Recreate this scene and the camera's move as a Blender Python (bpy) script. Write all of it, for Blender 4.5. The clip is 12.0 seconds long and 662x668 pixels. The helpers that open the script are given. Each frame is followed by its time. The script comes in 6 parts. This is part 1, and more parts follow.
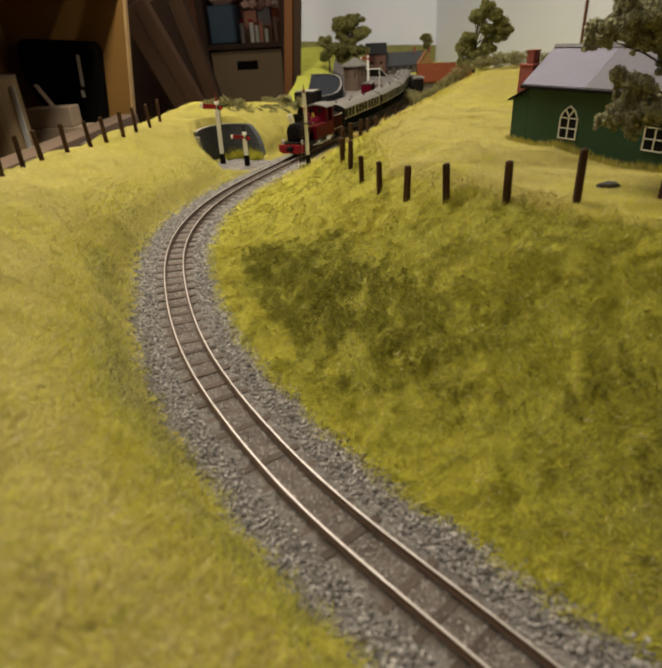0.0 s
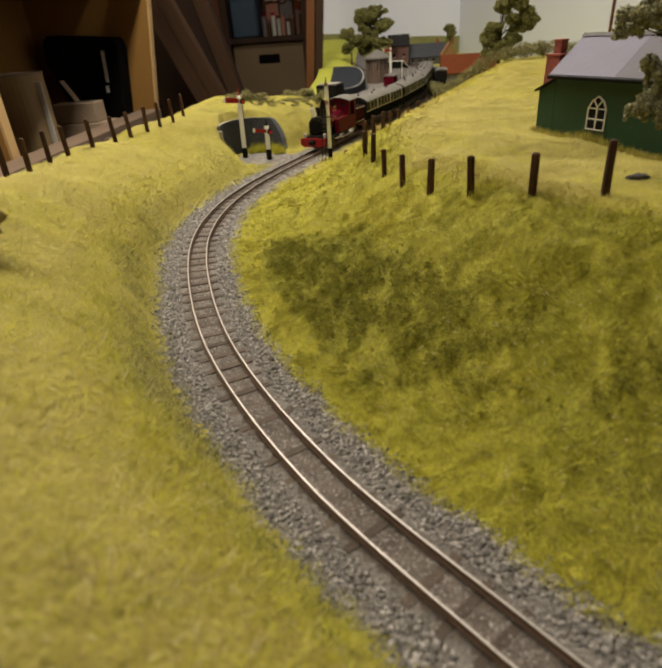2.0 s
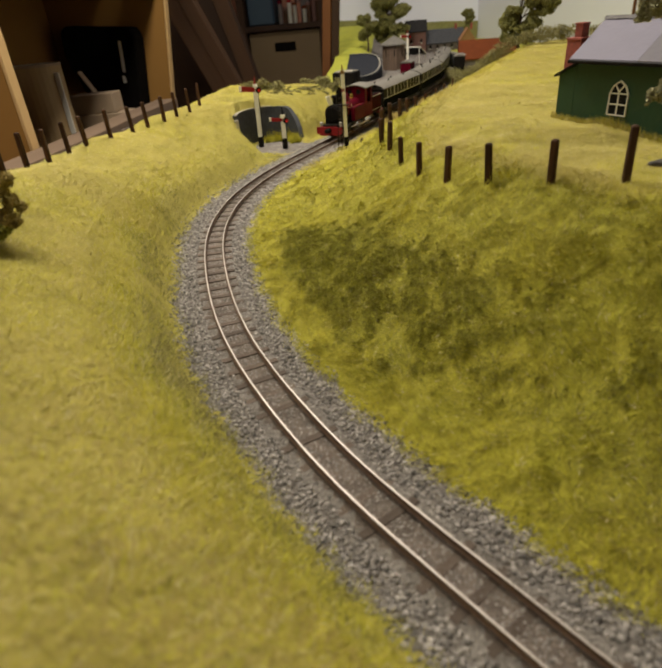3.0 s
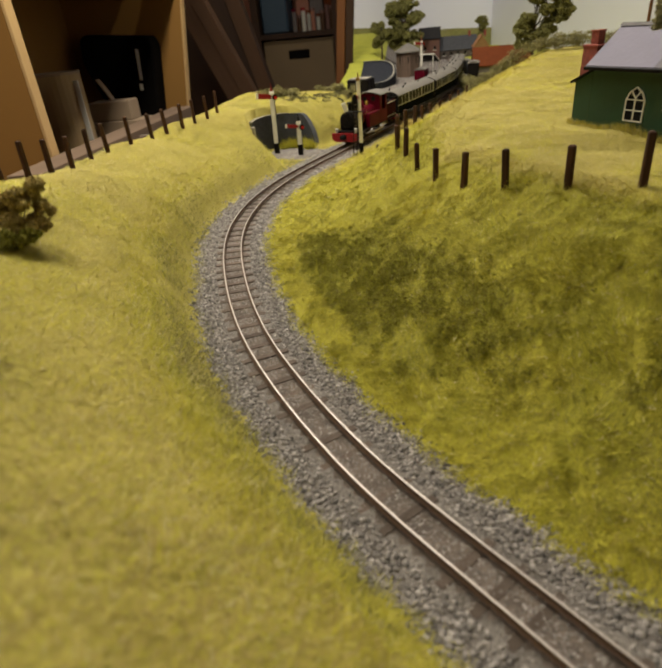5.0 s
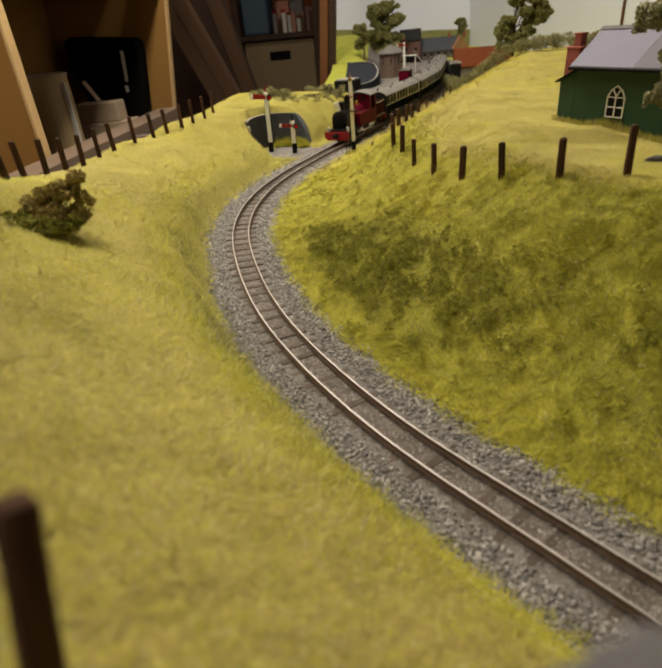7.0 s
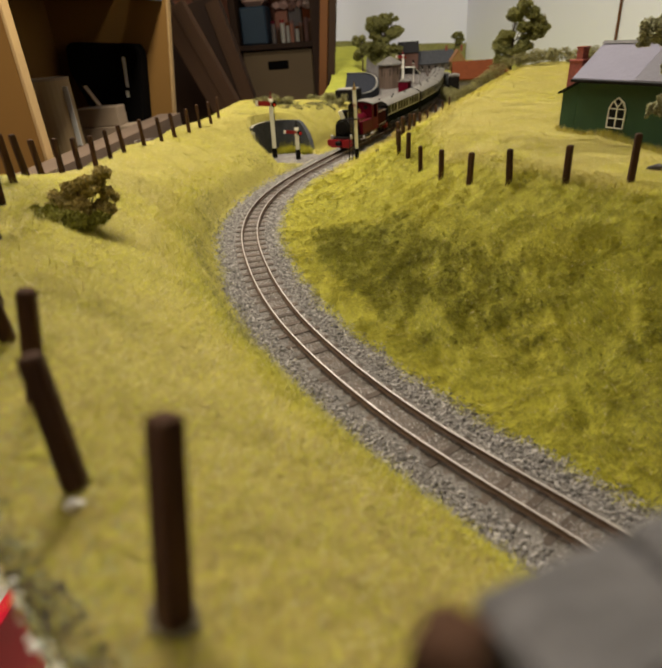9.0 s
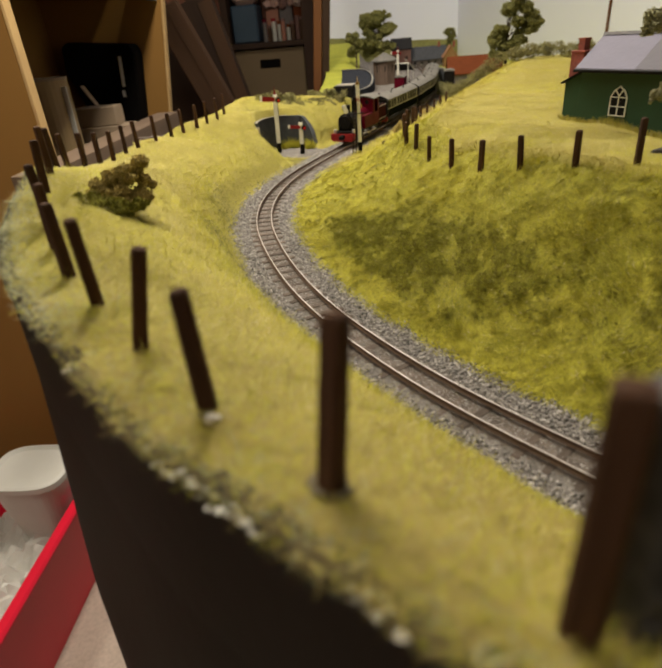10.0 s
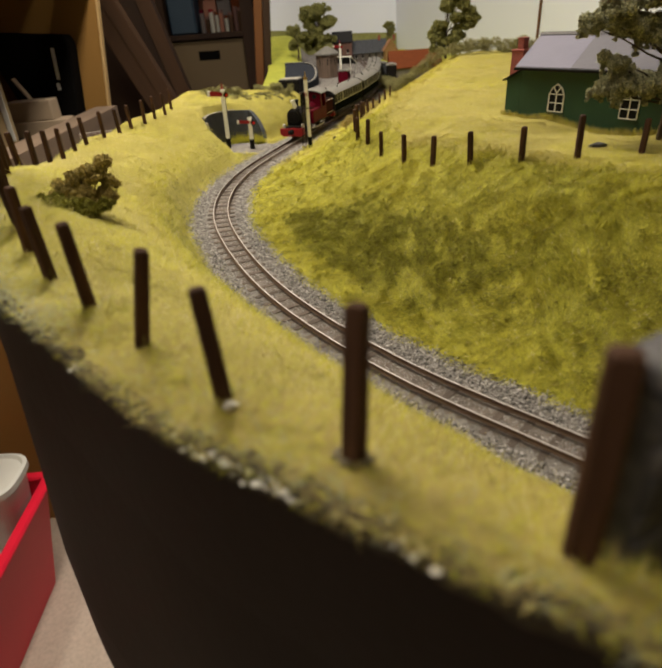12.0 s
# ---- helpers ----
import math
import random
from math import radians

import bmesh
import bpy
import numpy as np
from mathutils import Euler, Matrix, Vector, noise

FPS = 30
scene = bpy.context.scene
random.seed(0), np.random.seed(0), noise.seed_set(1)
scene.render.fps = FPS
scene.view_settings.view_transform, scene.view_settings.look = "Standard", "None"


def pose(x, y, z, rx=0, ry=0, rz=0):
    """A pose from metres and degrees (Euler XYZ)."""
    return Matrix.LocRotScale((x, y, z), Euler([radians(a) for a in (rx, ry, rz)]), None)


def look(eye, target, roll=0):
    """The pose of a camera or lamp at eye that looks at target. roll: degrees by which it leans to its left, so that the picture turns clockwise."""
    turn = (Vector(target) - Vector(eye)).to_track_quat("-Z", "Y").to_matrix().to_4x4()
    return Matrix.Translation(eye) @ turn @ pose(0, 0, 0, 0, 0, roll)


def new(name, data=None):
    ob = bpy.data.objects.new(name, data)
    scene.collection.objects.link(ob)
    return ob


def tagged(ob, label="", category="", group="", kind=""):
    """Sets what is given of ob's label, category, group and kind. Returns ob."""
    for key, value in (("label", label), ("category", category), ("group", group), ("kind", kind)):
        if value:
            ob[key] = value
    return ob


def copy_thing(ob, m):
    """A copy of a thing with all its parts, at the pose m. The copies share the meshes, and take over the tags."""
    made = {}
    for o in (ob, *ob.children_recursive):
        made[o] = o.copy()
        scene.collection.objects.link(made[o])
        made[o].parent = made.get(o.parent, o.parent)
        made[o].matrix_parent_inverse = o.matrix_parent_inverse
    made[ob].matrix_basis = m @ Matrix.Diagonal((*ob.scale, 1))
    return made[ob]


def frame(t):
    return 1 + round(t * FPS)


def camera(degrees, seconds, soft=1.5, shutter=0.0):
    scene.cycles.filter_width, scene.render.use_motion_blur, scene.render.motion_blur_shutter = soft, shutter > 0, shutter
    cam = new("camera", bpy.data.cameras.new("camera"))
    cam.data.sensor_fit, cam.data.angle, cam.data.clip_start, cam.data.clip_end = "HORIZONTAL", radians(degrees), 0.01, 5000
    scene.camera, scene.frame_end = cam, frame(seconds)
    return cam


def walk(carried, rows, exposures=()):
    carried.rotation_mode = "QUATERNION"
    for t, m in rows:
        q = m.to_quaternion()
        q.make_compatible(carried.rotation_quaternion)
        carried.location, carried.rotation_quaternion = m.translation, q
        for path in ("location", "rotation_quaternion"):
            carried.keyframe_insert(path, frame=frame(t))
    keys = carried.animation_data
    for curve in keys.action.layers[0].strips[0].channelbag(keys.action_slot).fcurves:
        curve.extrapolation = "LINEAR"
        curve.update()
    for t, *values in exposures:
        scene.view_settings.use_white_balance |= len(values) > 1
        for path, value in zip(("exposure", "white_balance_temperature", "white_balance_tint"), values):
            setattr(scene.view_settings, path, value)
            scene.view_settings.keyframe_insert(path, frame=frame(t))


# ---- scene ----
cam = camera(61.9, 12.0, soft=2.4)
PATH = [
    (0, (0.015, 0.011, 0.143), (-0.077, 1.76, -0.823), -3.4),
    (0.5, (0.015, 0.011, 0.143), (-0.089, 1.761, -0.819), -3.5),
    (1, (0.015, 0.011, 0.143), (-0.107, 1.76, -0.82), -3.7),
    (1.5, (0.015, 0.01, 0.144), (-0.13, 1.753, -0.827), -4.0),
    (2, (0.014, 0.011, 0.143), (-0.152, 1.746, -0.837), -4.3),
    (2.5, (0.014, 0.011, 0.143), (-0.176, 1.732, -0.858), -4.7),
    (3, (0.014, 0.01, 0.143), (-0.21, 1.723, -0.865), -5.2),
    (4.8, (0.014, 0.008, 0.144), (-0.257, 1.73, -0.836), -5.7),
    (5, (0.011, 0.005, 0.144), (-0.253, 1.725, -0.843), -5.5),
    (5.3, (0.009, 0.003, 0.145), (-0.248, 1.725, -0.84), -5.3),
    (5.5, (0.006, -0.003, 0.144), (-0.221, 1.711, -0.86), -5.8),
    (6, (0.005, -0.004, 0.146), (-0.251, 1.759, -0.762), -5.4),
    (6.5, (0.002, -0.014, 0.147), (-0.233, 1.716, -0.829), -5.9),
    (7, (-0.004, -0.022, 0.147), (-0.205, 1.705, -0.842), -5.5),
    (7.2, (-0.006, -0.026, 0.146), (-0.205, 1.699, -0.846), -5.3),
    (8.8, (-0.014, -0.028, 0.148), (-0.176, 1.709, -0.829), -3.4),
    (9, (-0.015, -0.033, 0.146), (-0.185, 1.712, -0.817), -4.2),
    (9.5, (-0.023, -0.042, 0.144), (-0.189, 1.705, -0.817), -4.8),
    (10, (-0.032, -0.052, 0.145), (-0.179, 1.692, -0.824), -4.9),
    (10.5, (-0.031, -0.064, 0.146), (-0.141, 1.677, -0.833), -4.9),
    (11, (-0.037, -0.051, 0.143), (-0.094, 1.687, -0.845), -4.5),
    (11.5, (-0.036, -0.052, 0.148), (-0.04, 1.683, -0.848), -4.2),
    (12, (-0.042, -0.061, 0.15), (-0.008, 1.669, -0.852), -4.2),
]
walk(cam, [(t, look(eye, target, roll)) for t, eye, target, roll in PATH], [(0, -0.12), (5, -0.12), (7, -0.06), (9, 0.04), (12, 0.06)])
cam.data.dof.use_dof = True
cam.data.dof.focus_distance = 0.44
cam.data.dof.aperture_fstop = 18.0

# ---- world and lamps: a closed room under three warm strip lights, all assumed and unseen ----
world = bpy.data.worlds.new("room_air")
world.use_nodes = True
world.node_tree.nodes["Background"].inputs[0].default_value = (0.9, 0.85, 0.78, 1)
world.node_tree.nodes["Background"].inputs[1].default_value = 0.02
scene.world = world
FLOOR, CEIL = -0.85, 1.55


def strip_lamp(x, y, watts, length=1.2, turn=0.0, z=CEIL - 0.075, tone=(1.0, 0.92, 0.745)):
    lamp = bpy.data.lights.new("strip_lamp", "AREA")
    lamp.shape, lamp.size, lamp.size_y = "RECTANGLE", length, 0.16
    lamp.energy, lamp.color = watts, tone
    ob = new("strip_lamp", lamp)
    ob.matrix_world = pose(x, y, z, 0, 0, turn)
    return ob


LAMP_Z = 0.92
# hung low so that its light falls off towards the front
strip_lamp(-0.24, 0.80, 17.0, 0.8, 90, LAMP_Z)
strip_lamp(0.15, 1.9, 13.5, 1.2, 0, tone=(1.0, 0.93, 0.84))
# unseen fill lamp, added to brighten the floor and the crate
strip_lamp(-0.75, -0.3, 10.0, 1.2, 90)


# ---- materials ----
def mat(name, color, rough=0.7, metal=0.0, second=None, scale=40.0, amount=0.5, bump=0.0, bump_scale=None,
        island=0.0, objrand=0.0, coat=0.0, detail=4.0, stretch=(1, 1, 1), fine=0.0, spec=0.5):
    """A surface of two tones mixed by noise at two scales, with relief."""
    m = bpy.data.materials.new(name)
    m.use_nodes = True
    nt = m.node_tree
    N, L = nt.nodes, nt.links
    b = N["Principled BSDF"]
    b.inputs["Roughness"].default_value = rough
    b.inputs["Metallic"].default_value = metal
    b.inputs["Specular IOR Level"].default_value = spec
    b.inputs["Coat Weight"].default_value = coat
    tc = N.new("ShaderNodeTexCoord")
    mp = N.new("ShaderNodeMapping")
    mp.inputs["Scale"].default_value = stretch
    L.new(tc.outputs["Object"], mp.inputs["Vector"])
    n1 = N.new("ShaderNodeTexNoise")
    n1.inputs["Scale"].default_value = scale
    n1.inputs["Detail"].default_value = detail
    L.new(mp.outputs[0], n1.inputs["Vector"])
    ramp = N.new("ShaderNodeMapRange")
    ramp.inputs["From Min"].default_value, ramp.inputs["From Max"].default_value = 0.35, 0.68
    ramp.inputs["To Max"].default_value = amount
    L.new(n1.outputs["Fac"], ramp.inputs["Value"])
    mix = N.new("ShaderNodeMix")
    mix.data_type = "RGBA"
    c2 = second or tuple(c * 0.55 for c in color)
    mix.inputs["A"].default_value = (*color, 1)
    mix.inputs["B"].default_value = (*c2, 1)
    L.new(ramp.outputs[0], mix.inputs["Factor"])
    out = mix.outputs["Result"]
    if fine:
        n3 = N.new("ShaderNodeTexNoise")
        n3.inputs["Scale"].default_value = scale * 9
        n3.inputs["Detail"].default_value = 2
        L.new(mp.outputs[0], n3.inputs["Vector"])
        hv = N.new("ShaderNodeHueSaturation")
        r3 = N.new("ShaderNodeMapRange")
        r3.inputs["From Min"].default_value, r3.inputs["From Max"].default_value = 0.3, 0.7
        r3.inputs["To Min"].default_value, r3.inputs["To Max"].default_value = 1 - fine, 1 + fine
        L.new(n3.outputs["Fac"], r3.inputs["Value"])
        L.new(r3.outputs[0], hv.inputs["Value"])
        L.new(out, hv.inputs["Color"])
        out = hv.outputs["Color"]
    if island or objrand:
        src = N.new("ShaderNodeNewGeometry").outputs["Random Per Island"] if island else N.new("ShaderNodeObjectInfo").outputs["Random"]
        k = island or objrand
        hs = N.new("ShaderNodeHueSaturation")
        r2 = N.new("ShaderNodeMapRange")
        r2.inputs["To Min"].default_value, r2.inputs["To Max"].default_value = 1 - k, 1 + k
        L.new(src, r2.inputs["Value"])
        L.new(r2.outputs[0], hs.inputs["Value"])
        L.new(out, hs.inputs["Color"])
        out = hs.outputs["Color"]
    L.new(out, b.inputs["Base Color"])
    if bump:
        n2 = N.new("ShaderNodeTexNoise")
        n2.inputs["Scale"].default_value = bump_scale or scale * 4
        n2.inputs["Detail"].default_value = 5
        L.new(mp.outputs[0], n2.inputs["Vector"])
        bp = N.new("ShaderNodeBump")
        bp.inputs["Strength"].default_value = bump
        bp.inputs["Distance"].default_value = 0.002
        L.new(n2.outputs["Fac"], bp.inputs["Height"])
        L.new(bp.outputs[0], b.inputs["Normal"])
    return m


STRAW = mat("straw_fibre", (0.46, 0.385, 0.087), 0.75, second=(0.37, 0.315, 0.068), scale=30, island=0.28)
YELLOW = mat("yellow_green_fibre", (0.49, 0.435, 0.032), 0.75, second=(0.38, 0.35, 0.024), scale=30, island=0.28)
GREEN = mat("green_fibre", (0.41, 0.38, 0.02), 0.75, second=(0.31, 0.305, 0.018), scale=30, island=0.38)
DARK = mat("dark_green_fibre", (0.165, 0.15, 0.028), 0.8, second=(0.105, 0.10, 0.02), scale=60, island=0.35)
EDGE_FIBRE = mat("grey_green_fibre", (0.36, 0.36, 0.23), 0.8, second=(0.24, 0.26, 0.15), scale=60, island=0.35)
HEATH = mat("moss_flock", (0.25, 0.235, 0.048), 0.95, spec=0.1, second=(0.16, 0.155, 0.028), scale=160, island=0.5)
# browner straw of the front turf; its darker tone also stands in for foreground shade
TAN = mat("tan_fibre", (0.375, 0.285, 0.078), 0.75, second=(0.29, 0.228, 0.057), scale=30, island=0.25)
EARTH = mat("dark_peat", (0.045, 0.034, 0.02), 0.95, spec=0.2, second=(0.09, 0.075, 0.045), scale=500, amount=0.8, bump=0.6)
PALE = mat("bleached_fibre", (0.60, 0.52, 0.27), 0.7, second=(0.5, 0.42, 0.2), scale=30, island=0.2)
GROUND_Y = mat("straw_scatter", (0.415, 0.35, 0.08), 0.95, second=(0.335, 0.295, 0.062), scale=55, amount=0.8, bump=0.25, bump_scale=500, fine=0.12)
GROUND_G = mat("green_scatter", (0.28, 0.25, 0.022), 0.95, second=(0.20, 0.185, 0.018), scale=55, amount=0.8, bump=0.25, bump_scale=500, fine=0.2)
FARGRASS = mat("yellow_green_far_turf", (0.42, 0.42, 0.045), 0.95, second=(0.32, 0.34, 0.04), scale=30, amount=0.8, bump=0.3, bump_scale=300, fine=0.15)
BALLAST = mat("grey_ballast_bed", (0.24, 0.215, 0.197), 0.95, second=(0.13, 0.112, 0.10), scale=120, amount=0.9, bump=1.0, bump_scale=900, fine=0.3)
STONE = mat("granite_chips", (0.30, 0.275, 0.26), 0.9, second=(0.12, 0.104, 0.094), scale=200, island=0.65)
TRACKBED = mat("rusty_fine_ballast", (0.18, 0.143, 0.122), 0.95, second=(0.085, 0.066, 0.055), scale=150, amount=0.9, bump=0.8, bump_scale=1100, fine=0.35)
SLEEPER = mat("weathered_sleeper", (0.105, 0.076, 0.06), 0.9, second=(0.155, 0.12, 0.10), scale=350, objrand=0.35, bump=0.5, bump_scale=1500)
RAILHEAD = mat("polished_rail_steel", (0.52, 0.465, 0.44), 0.48, 0.6, second=(0.40, 0.345, 0.315), scale=90)
RAILSIDE = mat("rusty_rail_side", (0.13, 0.075, 0.048), 0.85, second=(0.08, 0.045, 0.03), scale=250)
POST = mat("dark_stained_wood", (0.080, 0.036, 0.018), 0.8, spec=0.25, second=(0.035, 0.016, 0.009), scale=300, amount=0.9, stretch=(1, 1, 0.12), bump=0.5, bump_scale=1200, objrand=0.25)
FASCIA = mat("black_brown_board", (0.013, 0.008, 0.005), 0.7, spec=0.15, second=(0.02, 0.013, 0.009), scale=8, bump=0.1, bump_scale=200)
GREENPAINT = mat("dark_green_paint", (0.012, 0.05, 0.024), 0.55, second=(0.008, 0.03, 0.015), scale=60, bump=0.15)
ROOF_A = mat("pale_slate_card", (0.205, 0.192, 0.255), 0.7, spec=0.2, second=(0.185, 0.173, 0.228), scale=70, bump=0.15)
ROOF_B = mat("darker_grey_card", (0.15, 0.14, 0.168), 0.7, spec=0.2, second=(0.138, 0.129, 0.152), scale=70, bump=0.15)
WHITE = mat("white_paint", (0.75, 0.73, 0.66), 0.5, second=(0.62, 0.58, 0.5), scale=200, fine=0.05)
BRICK = mat("red_brick", (0.30, 0.065, 0.045), 0.85, second=(0.17, 0.045, 0.035), scale=500, amount=0.9, bump=0.4)
LOCO_RED = mat("crimson_lake_paint", (0.085, 0.004, 0.012), 0.4, second=(0.062, 0.0035, 0.010), scale=120, spec=0.03)
BEAM_RED = mat("signal_red_paint", (0.24, 0.010, 0.013), 0.45, spec=0.25, second=(0.18, 0.008, 0.011), scale=150)
BLACK = mat("satin_black_paint", (0.007, 0.006, 0.006), 0.5, spec=0.08, second=(0.014, 0.012, 0.011), scale=150)
ROOFGREY = mat("dusty_roof_grey", (0.145, 0.133, 0.118), 0.75, second=(0.10, 0.092, 0.08), scale=90, fine=0.1)
CREAM = mat("cream_paint", (0.45, 0.43, 0.37), 0.5, second=(0.36, 0.34, 0.29), scale=150)
GLASSDARK = mat("dark_window", (0.012, 0.012, 0.012), 0.35, spec=0.02, second=(0.02, 0.018, 0.016), scale=60)
BRASS = mat("polished_brass", (0.7, 0.5, 0.2), 0.25, 1.0, second=(0.5, 0.34, 0.13), scale=200)
LEAF = mat("foliage_flock", (0.215, 0.205, 0.06), 0.9, second=(0.13, 0.128, 0.036), scale=120, island=0.5)
LEAF_GREY = mat("grey_green_foliage", (0.40, 0.385, 0.245), 0.9, second=(0.27, 0.26, 0.16), scale=120, island=0.45)
LEAF_OLIVE = mat("olive_foliage", (0.46, 0.36, 0.12), 0.9, second=(0.30, 0.235, 0.075), scale=120, island=0.5)
LEAF_HEDGE = mat("dull_olive_foliage", (0.25, 0.225, 0.09), 0.9, second=(0.15, 0.135, 0.055), scale=120, island=0.5)
CABIN = mat("brown_planking", (0.145, 0.095, 0.07), 0.85, second=(0.09, 0.06, 0.045), scale=200, amount=0.8, stretch=(1, 1, 0.2), bump=0.3)
BARK = mat("brown_bark", (0.08, 0.055, 0.035), 0.9, second=(0.04, 0.028, 0.02), scale=200, bump=0.6)
SLATE = mat("dark_slate_walling", (0.055, 0.058, 0.068), 0.85, second=(0.035, 0.036, 0.042), scale=160, amount=0.9, bump=0.6, fine=0.2)
COPING = mat("pale_stone_coping", (0.30, 0.275, 0.235), 0.85, second=(0.22, 0.2, 0.17), scale=200, bump=0.3)
COPE_DARK = mat("grey_slate_coping", (0.15, 0.14, 0.145), 0.85, spec=0.3, second=(0.10, 0.095, 0.10), scale=150, bump=0.5, objrand=0.15)
RUBBLE = mat("grey_rubble_stone", (0.13, 0.12, 0.122), 0.9, spec=0.3, second=(0.07, 0.063, 0.063), scale=250, amount=0.9, bump=0.7, objrand=0.3)
BACKSCENE = mat("white_backscene_paint", (0.77, 0.785, 0.90), 0.9, second=(0.73, 0.745, 0.845), scale=2.5, bump=0.02)
PLASTER = mat("white_plaster", (0.75, 0.72, 0.66), 0.9, second=(0.6, 0.57, 0.5), scale=300)
WOODTAN = mat("tan_melamine_board", (0.285, 0.145, 0.037), 0.7, spec=0.25, second=(0.235, 0.12, 0.03), scale=4, stretch=(1, 1, 0.1), bump=0.05)
WOODEDGE = mat("bare_board_edge", (0.55, 0.36, 0.16), 0.7, second=(0.42, 0.26, 0.11), scale=20)
WOODGREY = mat("rough_sawn_timber", (0.17, 0.11, 0.072), 0.85, second=(0.105, 0.066, 0.043), scale=25, amount=0.9, stretch=(1, 0.1, 1), bump=0.3)
PINE = mat("orange_pine", (0.15, 0.058, 0.018), 0.6, spec=0.25, second=(0.075, 0.028, 0.010), scale=18, amount=0.8, stretch=(1, 1, 0.08))
DARKWOOD = mat("dark_old_boards", (0.045, 0.024, 0.014), 0.7, spec=0.2, second=(0.026, 0.014, 0.009), scale=12, amount=0.9, stretch=(1, 1, 0.1), bump=0.2)
GREYWOOD = mat("grey_weathered_board", (0.092, 0.048, 0.026), 0.8, spec=0.2, second=(0.05, 0.026, 0.014), scale=12, amount=0.9, stretch=(1, 1, 0.1), bump=0.2)
BLACKBAG = mat("matt_black_plastic", (0.004, 0.0035, 0.003), 0.8, spec=0.03, second=(0.006, 0.005, 0.005), scale=20)
BEIGE = mat("beige_box_card", (0.16, 0.11, 0.055), 0.75, second=(0.13, 0.09, 0.045), scale=6)
PINKWALL = mat("pink_painted_brick", (0.26, 0.105, 0.065), 0.85, second=(0.33, 0.15, 0.105), scale=14, bump=0.3)
BLUEPLASTIC = mat("blue_plastic", (0.030, 0.055, 0.085), 0.4, second=(0.025, 0.045, 0.07), scale=20)
REDPLASTIC = mat("red_plastic", (0.70, 0.012, 0.04), 0.4, spec=0.25, second=(0.62, 0.010, 0.034), scale=10, bump=0.05)
TUBWHITE = mat("translucent_white_plastic", (0.62, 0.60, 0.57), 0.4, second=(0.55, 0.53, 0.5), scale=15)
FLOORMAT = mat("beige_floor_covering", (0.52, 0.425, 0.36), 0.6, second=(0.46, 0.37, 0.31), scale=14, amount=0.7, fine=0.1)
ROOMWALL = mat("room_wall_paint", (0.55, 0.46, 0.36), 0.9, second=(0.5, 0.42, 0.33), scale=3, bump=0.05)
CEILPAINT = mat("ceiling_white", (0.78, 0.76, 0.72), 0.9, second=(0.74, 0.72, 0.68), scale=3)
ORANGE = mat("rust_red_sheet", (0.13, 0.034, 0.011), 0.8, spec=0.08, second=(0.095, 0.025, 0.008), scale=90, fine=0.12)
OCHRE = mat("ochre_render", (0.30, 0.165, 0.07), 0.85, second=(0.22, 0.12, 0.05), scale=120)
PINK = mat("pink_render", (0.17, 0.085, 0.07), 0.85, second=(0.12, 0.065, 0.055), scale=120)
STONEWALL = mat("brown_stone_walling", (0.15, 0.125, 0.115), 0.9, second=(0.09, 0.075, 0.07), scale=260, amount=0.9, bump=0.4)
PLATFORM = mat("grey_platform_surface", (0.22, 0.2, 0.175), 0.9, second=(0.22, 0.2, 0.18), scale=70, fine=0.15)
CREAMCARD = mat("cream_card_roll", (0.36, 0.25, 0.125), 0.75, second=(0.30, 0.205, 0.10), scale=8)
PALEWOOD = mat("pale_wood_block", (0.30, 0.22, 0.15), 0.75, second=(0.22, 0.16, 0.105), scale=14, stretch=(1, 0.2, 1))
LAMPGLASS = mat("red_spectacle_glass", (0.6, 0.01, 0.01), 0.15, coat=0.6)


# ---- mesh helpers ----
def to_mesh(name, bm, materials):
    me = bpy.data.meshes.new(name)
    bm.normal_update()
    bm.to_mesh(me)
    bm.free()
    for m in (materials if isinstance(materials, (list, tuple)) else [materials]):
        me.materials.append(m)
    return me


def part(name, bm, material, parent=None, label="", smooth=False):
    ob = new(name, to_mesh(name, bm, material))
    if smooth:
        ob.data.polygons.foreach_set("use_smooth", [True] * len(ob.data.polygons))
    if parent is not None:
        ob.parent = parent
    if label:
        tagged(ob, label)
    return ob


def thing(name, m, label, category, group="", kind=""):
    ob = new(name)
    ob.empty_display_size = 0.01
    ob.matrix_world = m
    return tagged(ob, label, category, group, kind)


def box(bm, c, s, bevel=0.0, m=None, mi=0):
    """A box with centre c and size s, edges chamfered by bevel."""
    r = bmesh.ops.create_cube(bm, size=1.0, matrix=(m or Matrix()) @ Matrix.Translation(c) @ Matrix.Diagonal((*s, 1)))
    fs = {f for v in r["verts"] for f in v.link_faces}
    if bevel:
        es = list({e for v in r["verts"] for e in v.link_edges})
        r2 = bmesh.ops.bevel(bm, geom=es, offset=bevel, segments=1, affect="EDGES", profile=0.5)
        fs = {f for f in bm.faces if f in set(r2["faces"])} | {f for f in fs if f.is_valid}
    for f in fs:
        if f.is_valid:
            f.material_index = mi
    return bm


def cyl(bm, a, b, r1, r2=None, n=12, mi=0, caps=True):
    a, b = Vector(a), Vector(b)
    m = Matrix.Translation((a + b) / 2) @ (b - a).to_track_quat("Z", "Y").to_matrix().to_4x4()
    r = bmesh.ops.create_cone(bm, cap_ends=caps, segments=n, radius1=r1, radius2=r1 if r2 is None else r2, depth=(b - a).length, matrix=m)
    for f in {f for v in r["verts"] for f in v.link_faces}:
        f.material_index = mi
    return bm


